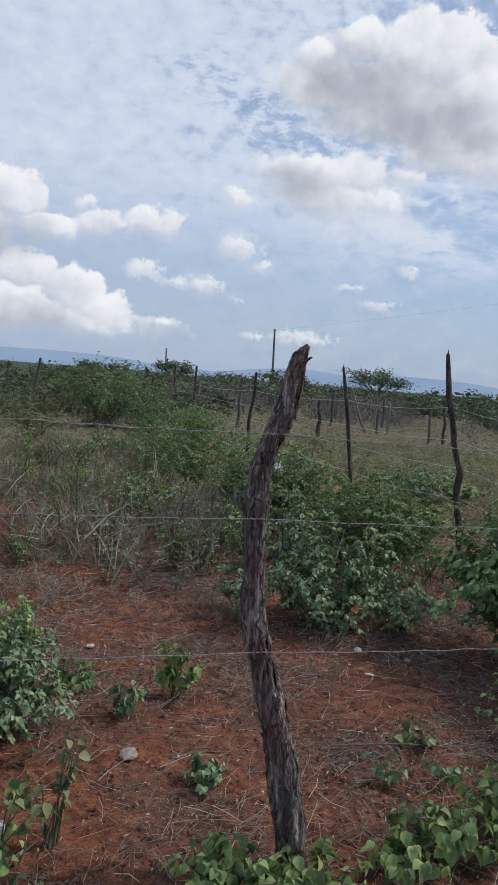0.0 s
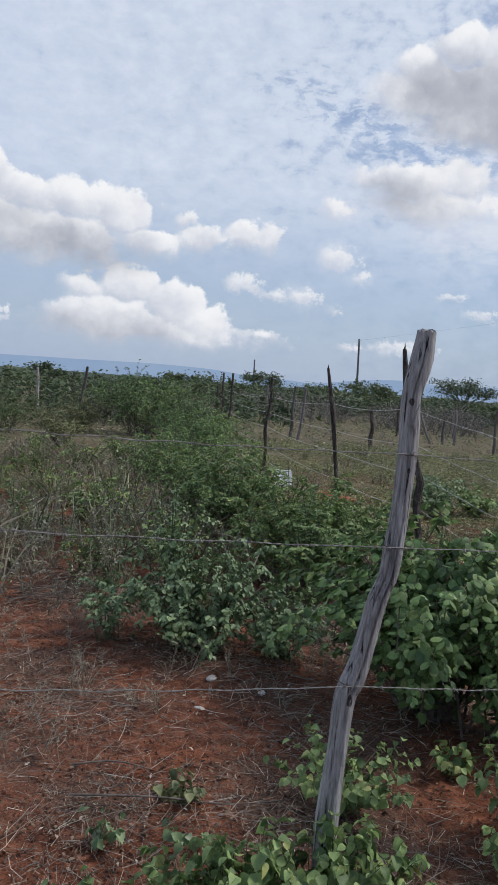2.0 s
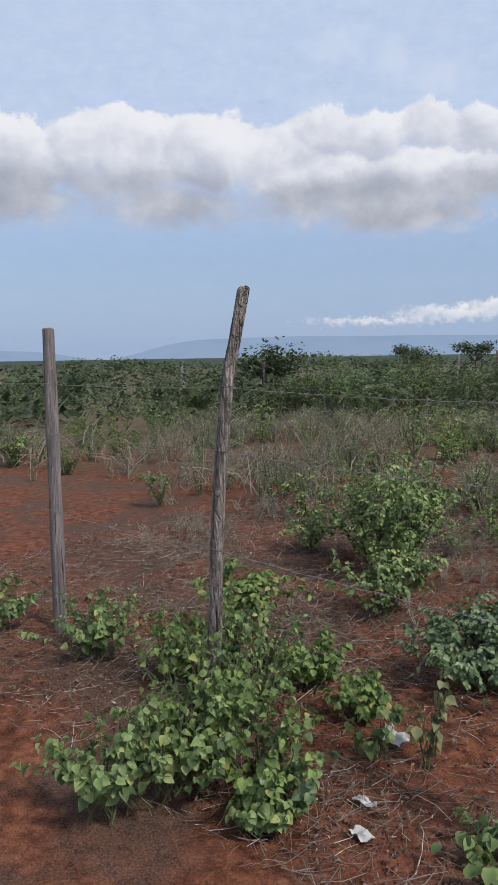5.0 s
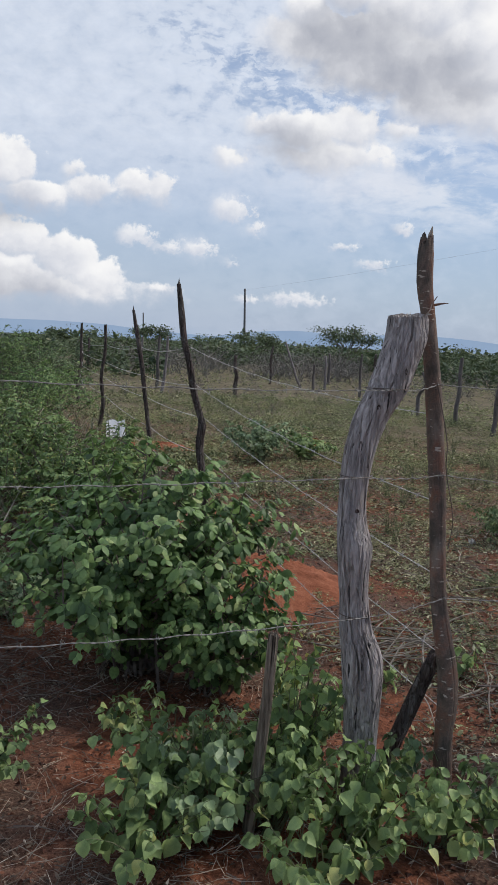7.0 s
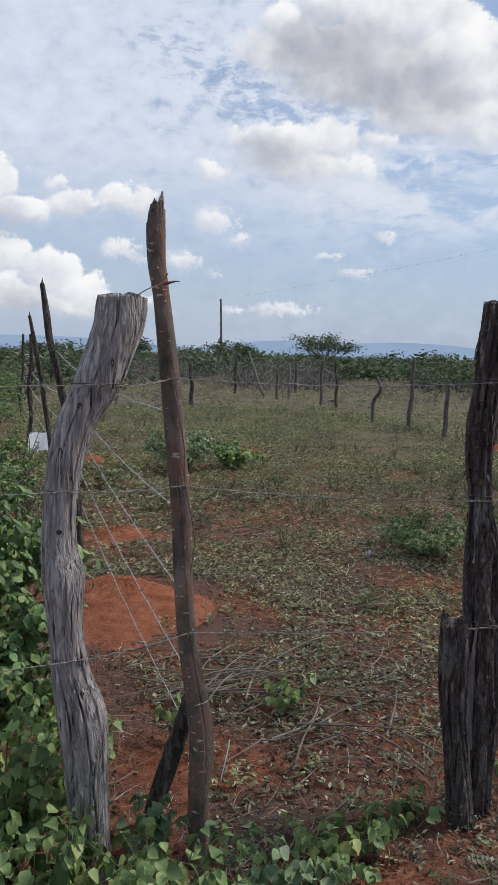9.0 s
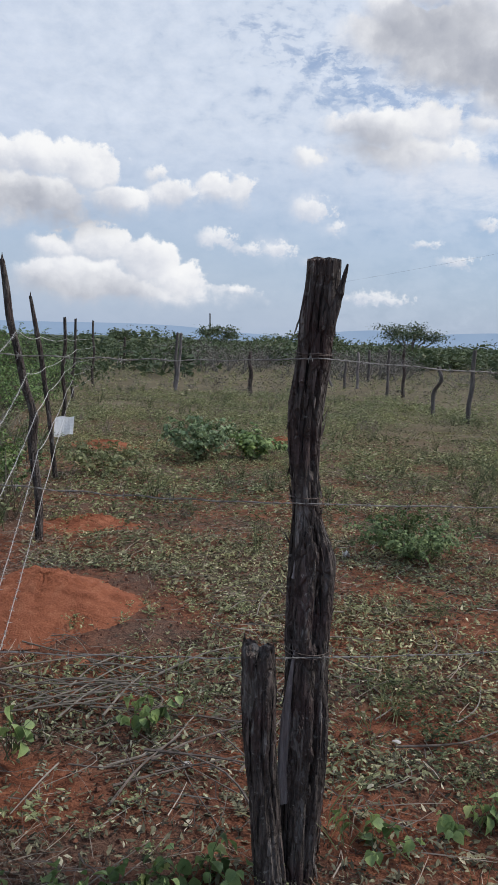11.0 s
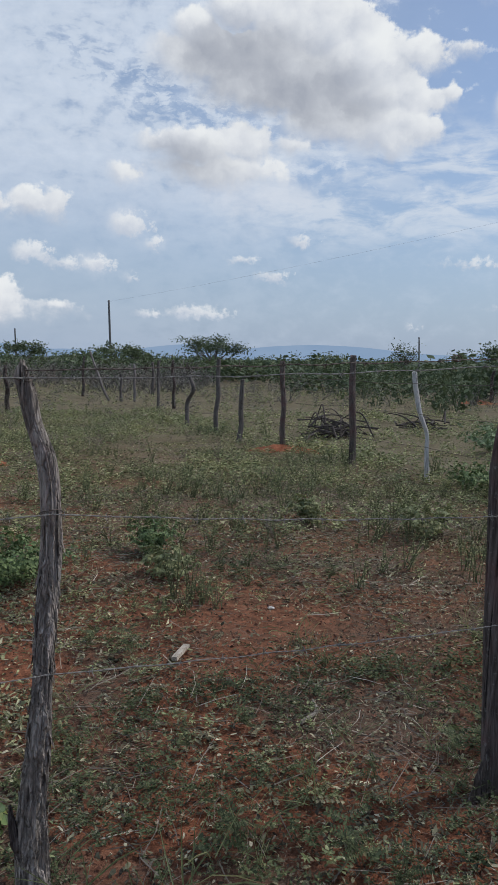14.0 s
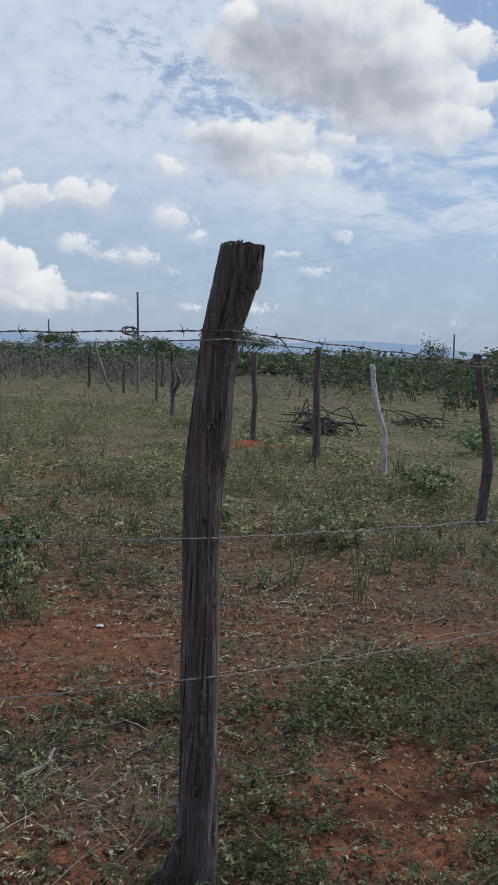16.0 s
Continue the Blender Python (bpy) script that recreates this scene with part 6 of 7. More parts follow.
for k, (x, y, h, r, st, mat) in enumerate(((-0.88, 2.32, 0.14, 0.20, 14, DEEP), (-0.58, 2.12, 0.22, 0.08, 5, SILVER), (-0.50, 1.20, 0.40, 0.12, 7, OLIVE), (-0.14, 1.70, 0.13, 0.10, 8, SILVER), (-0.60, 1.05, 0.30, 0.16, 9, BROAD), (0.60, 2.30, 0.10, 0.14, 9, OLIVE))):
    plant("seedling", (x, y), h, r, st, 7, 0.045, HEART, mat, "wilting limp weed on littered red earth", 860 + k, "weed", "seedlings on the soil", droop=0.9, bare=0.15, apart=40)
plant("broadleaf_weed", (2.14, 2.74), 0.52, 0.18, 20, 9, 0.05, HEART, LIME, "tall yellow-green weed behind the short stake", 692, "weed", droop=0.6, bare=0.2, apart=120)
plant("broadleaf_weed", (1.14, 2.48), 0.32, 0.30, 36, 12, 0.042, HEART, BROAD, "yellow-green crinkled weed behind the grey post", 691, "weed", droop=0.4, bare=0.25, apart=200)
plant("broadleaf_weed", (1.5, 2.92), 0.16, 0.16, 12, 7, 0.045, HEART, BROAD, "low green weed under the bush", 692, "weed", droop=0.5, apart=90)
plant("broadleaf_weed", (2.02, 3.22), 0.42, 0.18, 16, 8, 0.05, HEART, LIME, "yellow-green weed between bush and bleached post", 693, "weed", droop=0.5, apart=130)
for k, (x, y, h, r) in enumerate(((-0.80, 0.47, 0.46, 0.34), (-1.05, 0.74, 0.48, 0.34), (-1.22, 1.05, 0.30, 0.2), (-0.9, 1.12, 0.22, 0.14), (-0.6, 0.12, 0.38, 0.30), (-0.49, 0.58, 0.40, 0.28), (-0.63, 0.34, 0.40, 0.3), (-1.34, 0.70, 0.40, 0.26), (-1.5, 0.55, 0.36, 0.3), (-0.35, 0.55, 0.14, 0.12), (-1.9, 0.2, 0.36, 0.34), (-2.4, -0.3, 0.34, 0.34))):
    plant("broadleaf_weed", (x, y), h, r, 34, 13, 0.041, HEART, LIME if k in (0, 2, 3, 5, 8) else BROAD, "bright green broad-leaved weed at the fence foot", 700 + k, "weed", "broad-leaved weeds at the fence foot", droop=0.6, bare=0.25, apart=144)
# low bushes inside the pen
LOW = "low bushes in the pen"
plant("bush", (0.95, 9.7), 0.50, 0.50, 34, 16, 0.06, SMALL, SILVER, "low grey-green bush in the pen", 720, "bush", LOW, branch=2)
plant("bush", (1.45, 10.1), 0.32, 0.35, 20, 14, 0.07, OVAL, BROAD, "low green leafy bush in the pen", 721, "bush", LOW, branch=2)
plant("bush", (0.45, 8.3), 0.28, 0.50, 26, 14, 0.05, SMALL, OLIVE, "flat olive weed in the pen", 722, "bush", LOW, branch=2)
plant("bush", (3.5, 6.6), 0.25, 0.46, 60, 18, 0.032, SMALL, MIDGREEN, "low spreading green weed in the pen", 723, "bush", LOW, branch=2)
plant("bush", (4.26, 7.35), 0.30, 0.19, 30, 16, 0.034, SMALL, MIDGREEN, "small dark green bush in the pen", 724, "bush", LOW, branch=2)
plant("bush", (4.45, 6.85), 0.2, 0.24, 26, 12, 0.036, SMALL, OLIVE, "low green weed in the pen", 725, "bush", LOW, branch=2)
plant("bush", (5.35, 8.7), 0.25, 0.2, 20, 12, 0.045, SMALL, OLIVE, "low olive weed in the pen", 726, "bush", LOW, branch=2)
plant("bush", (6.3, 8.3), 0.28, 0.3, 22, 12, 0.045, SMALL, OLIVE, "low olive weed in the pen", 727, "bush", LOW, branch=2)
plant("bush", (7.2, 10.6), 0.32, 0.4, 30, 14, 0.045, SMALL, MIDGREEN, "small dark green bush at the pen fence", 728, "bush", LOW, branch=2)
plant("bush", (8.6, 14.5), 0.4, 0.7, 30, 14, 0.07, SMALL, SILVER, "low grey-green bush beyond the pen fence", 729, "bush", LOW, branch=2)

# ---- ground cover ----
def patchy(x, y, scale, seed):
    """Smooth random field, 0 to 1."""
    g = np.random.default_rng(seed).uniform(0, 1, (64, 64))
    a, b = (x / scale) % 64, (y / scale) % 64
    i, j = a.astype(int), b.astype(int)
    fa, fb = a - i, b - j
    fa, fb = fa * fa * (3 - 2 * fa), fb * fb * (3 - 2 * fb)
    i2, j2 = (i + 1) % 64, (j + 1) % 64
    i, j = i % 64, j % 64
    return (g[i, j] * (1 - fa) + g[i2, j] * fa) * (1 - fb) + (g[i, j2] * (1 - fa) + g[i2, j2] * fa) * fb


def spots_in(rng, n, u0, u1, v0, v1, keep=None, power=1.0):
    u = rng.uniform(u0, u1, n)
    v = v0 + (v1 - v0) * rng.uniform(0, 1, n) ** power
    x = ORIGIN.x + AL.x * u + IN.x * v
    y = ORIGIN.y + AL.y * u + IN.y * v
    if keep is not None:
        ok = rng.uniform(0, 1, n) < keep(x, y, u, v)
        x, y, u, v = x[ok], y[ok], u[ok], v[ok]
    return x, y, u, v


def litter(name, tpl, x, y, lo, hi, mat, label, seed, lift=0.004, tilt=0.25, category="litter"):
    """Small pieces lying on the soil, in one mesh."""
    rng = np.random.default_rng(seed)
    clear = np.ones(len(x))
    for cx, cy, rx, ry in BARE:
        clear = np.minimum(clear, np.clip(np.hypot((x - cx) / rx, (y - cy) / ry) * 1.6 - 0.8, 0.35, 1))
    ok = rng.uniform(0, 1, len(x)) < (clear if category == "litter" else 1)
    x, y = x[ok], y[ok]
    n = len(x)
    a = rng.uniform(0, 6.283, n)
    d = np.stack([np.cos(a), np.sin(a), rng.normal(0, tilt, n)], -1)
    nor = rng.normal(0, tilt * 1.4, (n, 3)) + (0, 0, 1)
    mats = frames_of(d, nor, rng.uniform(lo, hi, n))
    pos = np.stack([x, y, ground_height(x, y) + lift + rng.uniform(0, 0.012, n)], -1)
    pick = rng.integers(0, len(tpl), n)
    s = Soup()
    for k in range(len(tpl)):
        s.many(*tpl[k], pos[pick == k], mats[pick == k])
    single(name, s, mat, (0, 0, 0), label, category, kind="stuff")


def straw_template(rng, bends=3, thick=0.010):
    """A bent dry stalk, three-edged where thick, a ribbon where thin."""
    s = Soup()
    t = np.linspace(0, 1, bends + 2)
    pts = np.stack([t, np.cumsum(rng.normal(0, 0.11, bends + 2)), np.abs(rng.normal(0, 0.035, bends + 2))], -1)
    if thick > 0.015:
        s.tube(pts, np.linspace(thick, thick * 0.5, bends + 2), 3, False)
        return np.concatenate(s.v), [], np.concatenate(s.q)
    w = np.linspace(thick, thick * 0.5, bends + 2)[:, None] * np.array((0, 0.8, 0.6))
    n = bends + 2
    q = [(k, k + 1, n + k + 1, n + k) for k in range(n - 1)]
    return np.concatenate([pts - w, pts + w]), [], q


rng = np.random.default_rng(900)
STRAWS = [straw_template(rng, 1, 0.011) for _ in range(5)]
TWIGS = [straw_template(rng, 4, 0.0065) for _ in range(5)]


def in_plot(x, y, u, v):        # the untouched plot: litter in drifts
    return np.clip(patchy(x, y, 0.45, 1) * 1.4 - 0.1, 0.34, 1)


def in_pen(x, y, u, v):         # the cleared pen: cut leaves nearly everywhere, bare patches
    return np.clip(patchy(x, y, 0.55, 2) * 2.4 - 0.30, 0.06, 1) * np.where(np.hypot((x - 1.9) / 0.75, (y - 4.85) / 0.62) < 1, 0.03, 1)


x, y, u, v = spots_in(rng, 74000, -4.2, 3.2, -0.7, 4.0, in_plot)
litter("dry_straw", STRAWS, x, y, 0.03, 0.14, STRAW, "thin dry straw strewn over red earth", 901)
x, y, u, v = spots_in(rng, 52000, -4.5, 3.2, -0.6, 4.6, in_plot)
litter("dead_leaves", CURLED, x, y, 0.010, 0.028, DEAD, "curled dead brown leaves on the soil", 902)
x, y, u, v = spots_in(rng, 2600, -4.2, 3.2, -0.7, 4.2, in_plot)
litter("fallen_twigs", TWIGS, x, y, 0.10, 0.34, TWIG, "dry fallen twigs on the soil", 903, lift=0.008, tilt=0.06)
x, y, u, v = spots_in(rng, 66000, 3.0, 10.5, -0.8, 5.5, in_pen, 1.2)
litter("cut_leaves", CURLED, x, y, 0.012, 0.036, LITTER, "grey-green cut leaves drying on the soil", 904)
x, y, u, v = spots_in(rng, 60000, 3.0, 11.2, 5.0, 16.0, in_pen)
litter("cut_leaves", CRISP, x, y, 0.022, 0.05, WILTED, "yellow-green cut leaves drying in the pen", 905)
x, y, u, v = spots_in(rng, 34000, 3.2, 9.5, -0.8, 2.6, lambda x, y, u, v: np.clip(patchy(x, y, 0.5, 11) * 2.2 - 0.5, 0.05, 1) * np.clip(1.4 - v * 0.5, 0, 1) * np.clip((u - 4.2) / 1.2, 0.1, 1))
litter("dark_leaves", CURLED, x, y, 0.008, 0.026, MOULD, "dark rotting leaves on the soil of the pen", 909)
x, y, u, v = spots_in(rng, 26000, -4.3, 3.2, -0.6, 4.4, lambda x, y, u, v: np.clip(patchy(x, y, 0.6, 12) * 2.4 - 0.7, 0.05, 1))
litter("dark_leaves", CURLED, x, y, 0.008, 0.022, MOULD, "dark rotting leaves and bark bits on the soil", 897)
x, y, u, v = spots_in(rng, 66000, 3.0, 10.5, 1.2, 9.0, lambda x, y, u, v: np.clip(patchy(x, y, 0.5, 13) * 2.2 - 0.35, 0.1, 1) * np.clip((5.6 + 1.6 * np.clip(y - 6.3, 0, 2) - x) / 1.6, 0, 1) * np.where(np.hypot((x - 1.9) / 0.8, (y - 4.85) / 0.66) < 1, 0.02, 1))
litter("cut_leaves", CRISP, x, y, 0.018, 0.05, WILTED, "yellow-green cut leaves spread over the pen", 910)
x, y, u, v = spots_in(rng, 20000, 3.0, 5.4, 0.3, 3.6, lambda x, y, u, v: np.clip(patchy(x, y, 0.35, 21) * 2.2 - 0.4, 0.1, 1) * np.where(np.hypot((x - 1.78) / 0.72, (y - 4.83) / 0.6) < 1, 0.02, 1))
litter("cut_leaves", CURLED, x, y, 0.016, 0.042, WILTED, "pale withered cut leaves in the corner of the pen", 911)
CLODS = [(np.array([(1, 0, 0), (-0.5, 0.8, 0.1), (-0.6, -0.7, 0), (0.1, 0.1, 0.75)]), [(0, 1, 3), (1, 2, 3), (2, 0, 3)], []), (np.array([(0.8, 0.3, 0), (-0.7, 0.7, 0), (-0.3, -0.9, 0.1), (-0.1, 0.2, 0.6)]), [(0, 1, 3), (1, 2, 3), (2, 0, 3)], [])]
x, y, u, v = spots_in(rng, 15000, -3.0, 3.0, -0.6, 3.0, None, 1.3)
litter("earth_crumbs", CLODS, x, y, 0.004, 0.014, CRUMB, "crumbs and small clods of red earth", 898, lift=-0.006, tilt=0.1, category="soil")
x, y, u, v = spots_in(rng, 10000, 3.2, 9.0, -0.8, 3.0, None, 1.3)
litter("earth_crumbs", CLODS, x, y, 0.004, 0.016, CRUMB, "crumbs and small clods of red earth in the pen", 899, lift=-0.006, tilt=0.1, category="soil")
x, y, u, v = spots_in(rng, 30000, 3.0, 9.5, -0.9, 3.0, None, 1.3)
litter("leaf_crumbs", CURLED, x, y, 0.006, 0.022, MOULD, "crumbled dry leaves over the soil of the pen", 896)
x, y, u, v = spots_in(rng, 15000, 3.0, 9.5, -0.8, 3.2, None, 1.3)
litter("leaf_crumbs", CURLED, x, y, 0.008, 0.024, LITTER, "pale crumbled leaves over the soil of the pen", 895)
x, y, u, v = spots_in(rng, 16000, 3.0, 11.0, -0.8, 6.0, in_pen)
litter("dry_straw", STRAWS, x, y, 0.05, 0.2, STRAW, "thin dry straw strewn in the pen", 906)
x, y, u, v = spots_in(rng, 900, 3.0, 10.0, -0.7, 5.0)
litter("fallen_twigs", TWIGS, x, y, 0.12, 0.35, TWIG, "dry cut twigs on the soil of the pen", 907, lift=0.008, tilt=0.06)
x, y, u, v = spots_in(rng, 2400, 3.0, 10.5, -0.6, 4.5, in_pen)
litter("dry_fronds", FINE_FROND, x, y, 0.04, 0.10, LITTER, "dry feathery leaf fronds on the soil", 908, lift=0.01, tilt=0.15)


# ---- weeds in bulk ----
def weed_template(rng, stems, per, leaf_len, tpl, h=1.0, r=0.5, branch=0, droop=0.2, stem=0.012, leaves=True):
    paths, pos, dirs, nors, size = grow(rng, h, r, stems, per, leaf_len, droop, branch, 0.1, 0.15)
    green, dry = Soup(), Soup()
    for path, rad in paths:
        dry.tube(path[::4], np.linspace(stem, stem * 0.4, 3), 3, False)
    mats = frames_of(dirs, nors, size)
    pick = rng.integers(0, len(tpl), len(pos))
    for k in range(len(tpl)):
        green.many(*tpl[k], pos[pick == k], mats[pick == k])
    def pack(s):
        return np.concatenate(s.v), np.concatenate(s.t) if s.t else [], np.concatenate(s.q) if s.q else []
    return pack(green), pack(dry)


def weeds(name, templates, x, y, lo, hi, mats, label, seed):
    """Bulk weeds: a leaf mesh and a stem mesh."""
    rng = np.random.default_rng(seed)
    n = len(x)
    a = rng.uniform(0, 6.283, n)
    sc = rng.uniform(lo, hi, n) * (0.7 + 0.6 * patchy(x, y, 0.9, seed))
    m = np.zeros((n, 3, 3))
    w = sc * rng.uniform(0.75, 1.3, n)
    m[:, 0, 0], m[:, 0, 1], m[:, 1, 0], m[:, 1, 1], m[:, 2, 2] = np.cos(a) * w, -np.sin(a) * w, np.sin(a) * w, np.cos(a) * w, sc
    pos = np.stack([x, y, dip(x)], -1)
    pick = rng.integers(0, len(templates), n)
    for which, mat in enumerate(mats):
        if mat is None:
            continue
        s = Soup()
        for k in range(len(templates)):
            s.many(*templates[k][which], pos[pick == k], m[pick == k])
        single(name if not which else name + "_stalks", s, mat, (0, 0, 0), label, "weeds", kind="stuff")


GREEN_TPL = [weed_template(rng, 7, 15, 0.075, BIT, r=0.45) for _ in range(4)]
DRY_TPL = [weed_template(rng, 7, 6, 0.06, BIT, r=0.45, branch=2, stem=0.007) for _ in range(4)]
GRASS_TPL = [weed_template(rng, 16, 1, 0.9, BLADE, r=0.5, droop=-0.9, stem=0.008) for _ in range(3)]
LOW_TPL = [weed_template(rng, 6, 8, 0.24, BIT, r=1.0, droop=0.1) for _ in range(4)]
FARLOW_TPL = [weed_template(rng, 6, 4, 0.30, BIT, r=1.0, droop=0.1) for _ in range(4)]
FARDRY_TPL = [weed_template(rng, 6, 4, 0.13, BIT, r=0.45, stem=0.012) for _ in range(4)]
CLUMP_TPL = [weed_template(rng, 10, 14, 0.10, BIT, r=0.5, branch=1, droop=0.3) for _ in range(4)]
LOWF_TPL = [weed_template(rng, 6, 3, 0.6, FINE_FROND, r=0.9, droop=0.1) for _ in range(2)]


def field(lo_v):
    def keep(x, y, u, v):
        d = np.clip((v - lo_v) / 1.6, 0, 1) * np.clip(patchy(x, y, 0.9, 3) * 2.6 - 0.85, 0.03, 1)
        for bx, by, br in ((-0.6, 3.2, 0.75), (-1.8, 3.4, 0.6)):
            d = d * np.clip(np.hypot(x - bx, y - by) / br - 0.3, 0, 1)
        return d
    return keep


x, y, u, v = spots_in(rng, 620, -9, 2.9, 2.2, 10.0, field(2.2))
weeds("dry_weeds", DRY_TPL, x, y, 0.22, 0.55, (FIELDSTRAW, FIELDSTRAW), "tall pale grey-brown dried weeds", 911)
x, y, u, v = spots_in(rng, 1600, -9, 3.0, 2.4, 10.0, field(2.4))
weeds("green_weeds", GREEN_TPL, x, y, 0.2, 0.55, (FIELDGREEN, FIELDSTRAW), "tall hoary green weeds among dry stalks", 912)
x, y, u, v = spots_in(rng, 400, -9, 3.0, 2.6, 10.0, field(2.6))
weeds("leafy_weeds", GREEN_TPL, x, y, 0.25, 0.6, (SILVER, STEM), "grey-green leafy weeds", 913)
x, y, u, v = spots_in(rng, 260, -10, 2.8, 2.2, 11.0, lambda x, y, u, v: np.clip(patchy(x, y, 0.8, 9) * 2.6 - 0.9, 0.02, 1))
weeds("leafy_clumps", CLUMP_TPL, x, y, 0.25, 0.62, (BROAD, STEM), "rounded bright green leafy weeds in the field", 930)
x, y, u, v = spots_in(rng, 120, -12, 2.8, 3.0, 12.0)
weeds("yellowish_clumps", CLUMP_TPL, x, y, 0.25, 0.55, (LIME, STEM), "yellow-green leafy weeds in the field", 931)
x, y, u, v = spots_in(rng, 1100, -9, 2.6, 2.4, 9.0, field(2.4))
weeds("dry_grass", GRASS_TPL, x, y, 0.2, 0.45, (FIELDSTRAW, None), "pale dry grass tufts", 914)
x, y, u, v = spots_in(rng, 1800, -24, 2.8, 9.0, 26.0)
weeds("field_weeds", FARLOW_TPL, x, y, 0.16, 0.34, (FIELDGREEN, None), "olive weeds covering the far field", 915)
x, y, u, v = spots_in(rng, 1500, -30, 2.8, 9.0, 30.0)
weeds("field_dry_weeds", FARDRY_TPL, x, y, 0.25, 0.5, (FIELDSTRAW, None), "grey dry weeds in the far field", 916)
x, y, u, v = spots_in(rng, 640, -4, 2.8, 0.5, 3.0, lambda x, y, u, v: in_plot(x, y, u, v) * np.clip(v * 0.5 - 0.2, 0.1, 1))
weeds("small_dry_weeds", DRY_TPL, x, y, 0.08, 0.24, (FIELDSTRAW, FIELDSTRAW), "small dried weeds on bare earth", 917)
x, y, u, v = spots_in(rng, 2700, 4.4, 8.8, -0.8, 1.0, lambda x, y, u, v: np.clip(patchy(x, y, 0.4, 8) * 2.2 - 0.45, 0.08, 1) * np.clip(1.2 - 0.5 * v, 0.2, 1))
weeds("fence_foot_weeds", LOW_TPL, x, y, 0.04, 0.11, (DULL, None), "low dark green weeds along the fence foot", 918)
x, y, u, v = spots_in(rng, 60, 3.6, 8.5, -0.75, 1.2)
weeds("fence_foot_grass", GRASS_TPL, x, y, 0.08, 0.2, (OLIVE, None), "small grass tufts along the fence foot", 919)
# the pen: low growth, thicker with distance
x, y, u, v = spots_in(rng, 1500, 3.1, 11.0, -0.7, 5.0, lambda x, y, u, v: np.clip(patchy(x, y, 0.6, 4) * 2.4 - 0.85, 0.03, 1))
weeds("low_weeds", LOW_TPL, x, y, 0.035, 0.10, (PENGREEN, None), "low olive weeds creeping over the soil", 921)
x, y, u, v = spots_in(rng, 170, 3.1, 11.0, -0.7, 5.0, lambda x, y, u, v: np.clip(patchy(x, y, 0.6, 4) * 2.4 - 0.9, 0.02, 1))
weeds("low_ferny_weeds", LOWF_TPL, x, y, 0.05, 0.12, (DULL, STEM), "low feathery green weeds", 922)
x, y, u, v = spots_in(rng, 8400, 3.2, 11.5, 3.4, 17.0, lambda x, y, u, v: np.clip(patchy(x, y, 1.1, 5) * 2.0 - 0.4, 0.08, 1))
weeds("pen_weeds", FARLOW_TPL, x, y, 0.05, 0.16, (PENGREEN, None), "low olive growth covering the pen", 923)
x, y, u, v = spots_in(rng, 900, 3.2, 11.5, 3.0, 17.0, lambda x, y, u, v: np.clip(patchy(x, y, 0.9, 6) * 2.0 - 0.9, 0.0, 1))
x, y, u, v = [np.concatenate(c) for c in zip((x, y, u, v), spots_in(rng, 420, 6.0, 11.5, 1.8, 6.0, lambda x, y, u, v: np.clip(patchy(x, y, 0.9, 14) * 2.0 - 0.6, 0.0, 1)))]
weeds("pen_tall_weeds", GREEN_TPL, x, y, 0.13, 0.32, (PENGREEN, STEM), "taller weeds standing in the pen", 924)
x, y, u, v = spots_in(rng, 700, 3.2, 11.5, 3.0, 18.0, lambda x, y, u, v: np.clip(patchy(x, y, 0.9, 7) * 2.0 - 0.9, 0.0, 1))
weeds("pen_dry_weeds", DRY_TPL, x, y, 0.12, 0.32, (STRAW, STRAW), "dry stalks standing in the pen", 925)
x, y, u, v = spots_in(rng, 1700, 3.0, 26.0, 15.0, 34.0)
weeds("far_pen_weeds", FARLOW_TPL, x, y, 0.10, 0.26, (PENGREEN, None), "olive weeds covering the ground beyond the pen", 926)
x, y, u, v = spots_in(rng, 1900, 10.3, 19.0, 0.0, 15.0)
weeds("outer_weeds", FARLOW_TPL, x, y, 0.08, 0.26, (PENGREEN, None), "olive weeds beyond the pen fence", 927)
x, y, u, v = spots_in(rng, 1400, 2.0, 26.0, 15.0, 34.0)
weeds("outer_dry_weeds", FARDRY_TPL, x, y, 0.2, 0.5, (SCRUB_GREY, None), "grey dry weeds beyond the pen", 928)


# ---- earth heaps, brushwood, scraps ----
def earth_heap(cx, cy, rx, ry, h, turn, seed, label, mat=MOUND):
    rng = np.random.default_rng(seed)
    s = Soup()
    n, m = 26, 56
    v, q = [], []
    ph = rng.uniform(0, 6.3, 5)
    for i in range(n + 1):
        f = i / n
        for j in range(m):
            a = j / m * 2 * math.pi
            edge = 1 + 0.10 * math.sin(2 * a + ph[0]) + 0.07 * math.sin(3 * a + ph[1]) + 0.05 * math.sin(7 * a + ph[2])
            x, y = rx * f * edge * math.cos(a), ry * f * edge * math.sin(a)
            z = h * (math.cos(f * math.pi) * 0.5 + 0.5) ** 0.8 * (1 + 0.12 * math.sin(9 * x + ph[3]) * math.cos(8 * y + ph[4])) + rng.normal(0, 0.008) * (1 - f * f) - 0.02 * f
            c, t = math.cos(turn), math.sin(turn)
            v.append((cx + x * c - y * t, cy + x * t + y * c, z))
    for i in range(n):
        for j in range(m):
            k = (j + 1) % m
            q.append((i * m + j, (i + 1) * m + j, (i + 1) * m + k, i * m + k))
    s.add(v, (), q)
    single("earth_mound", s, mat, (cx, cy, 0), label, "earth heap", "earth heaps", smooth=True)


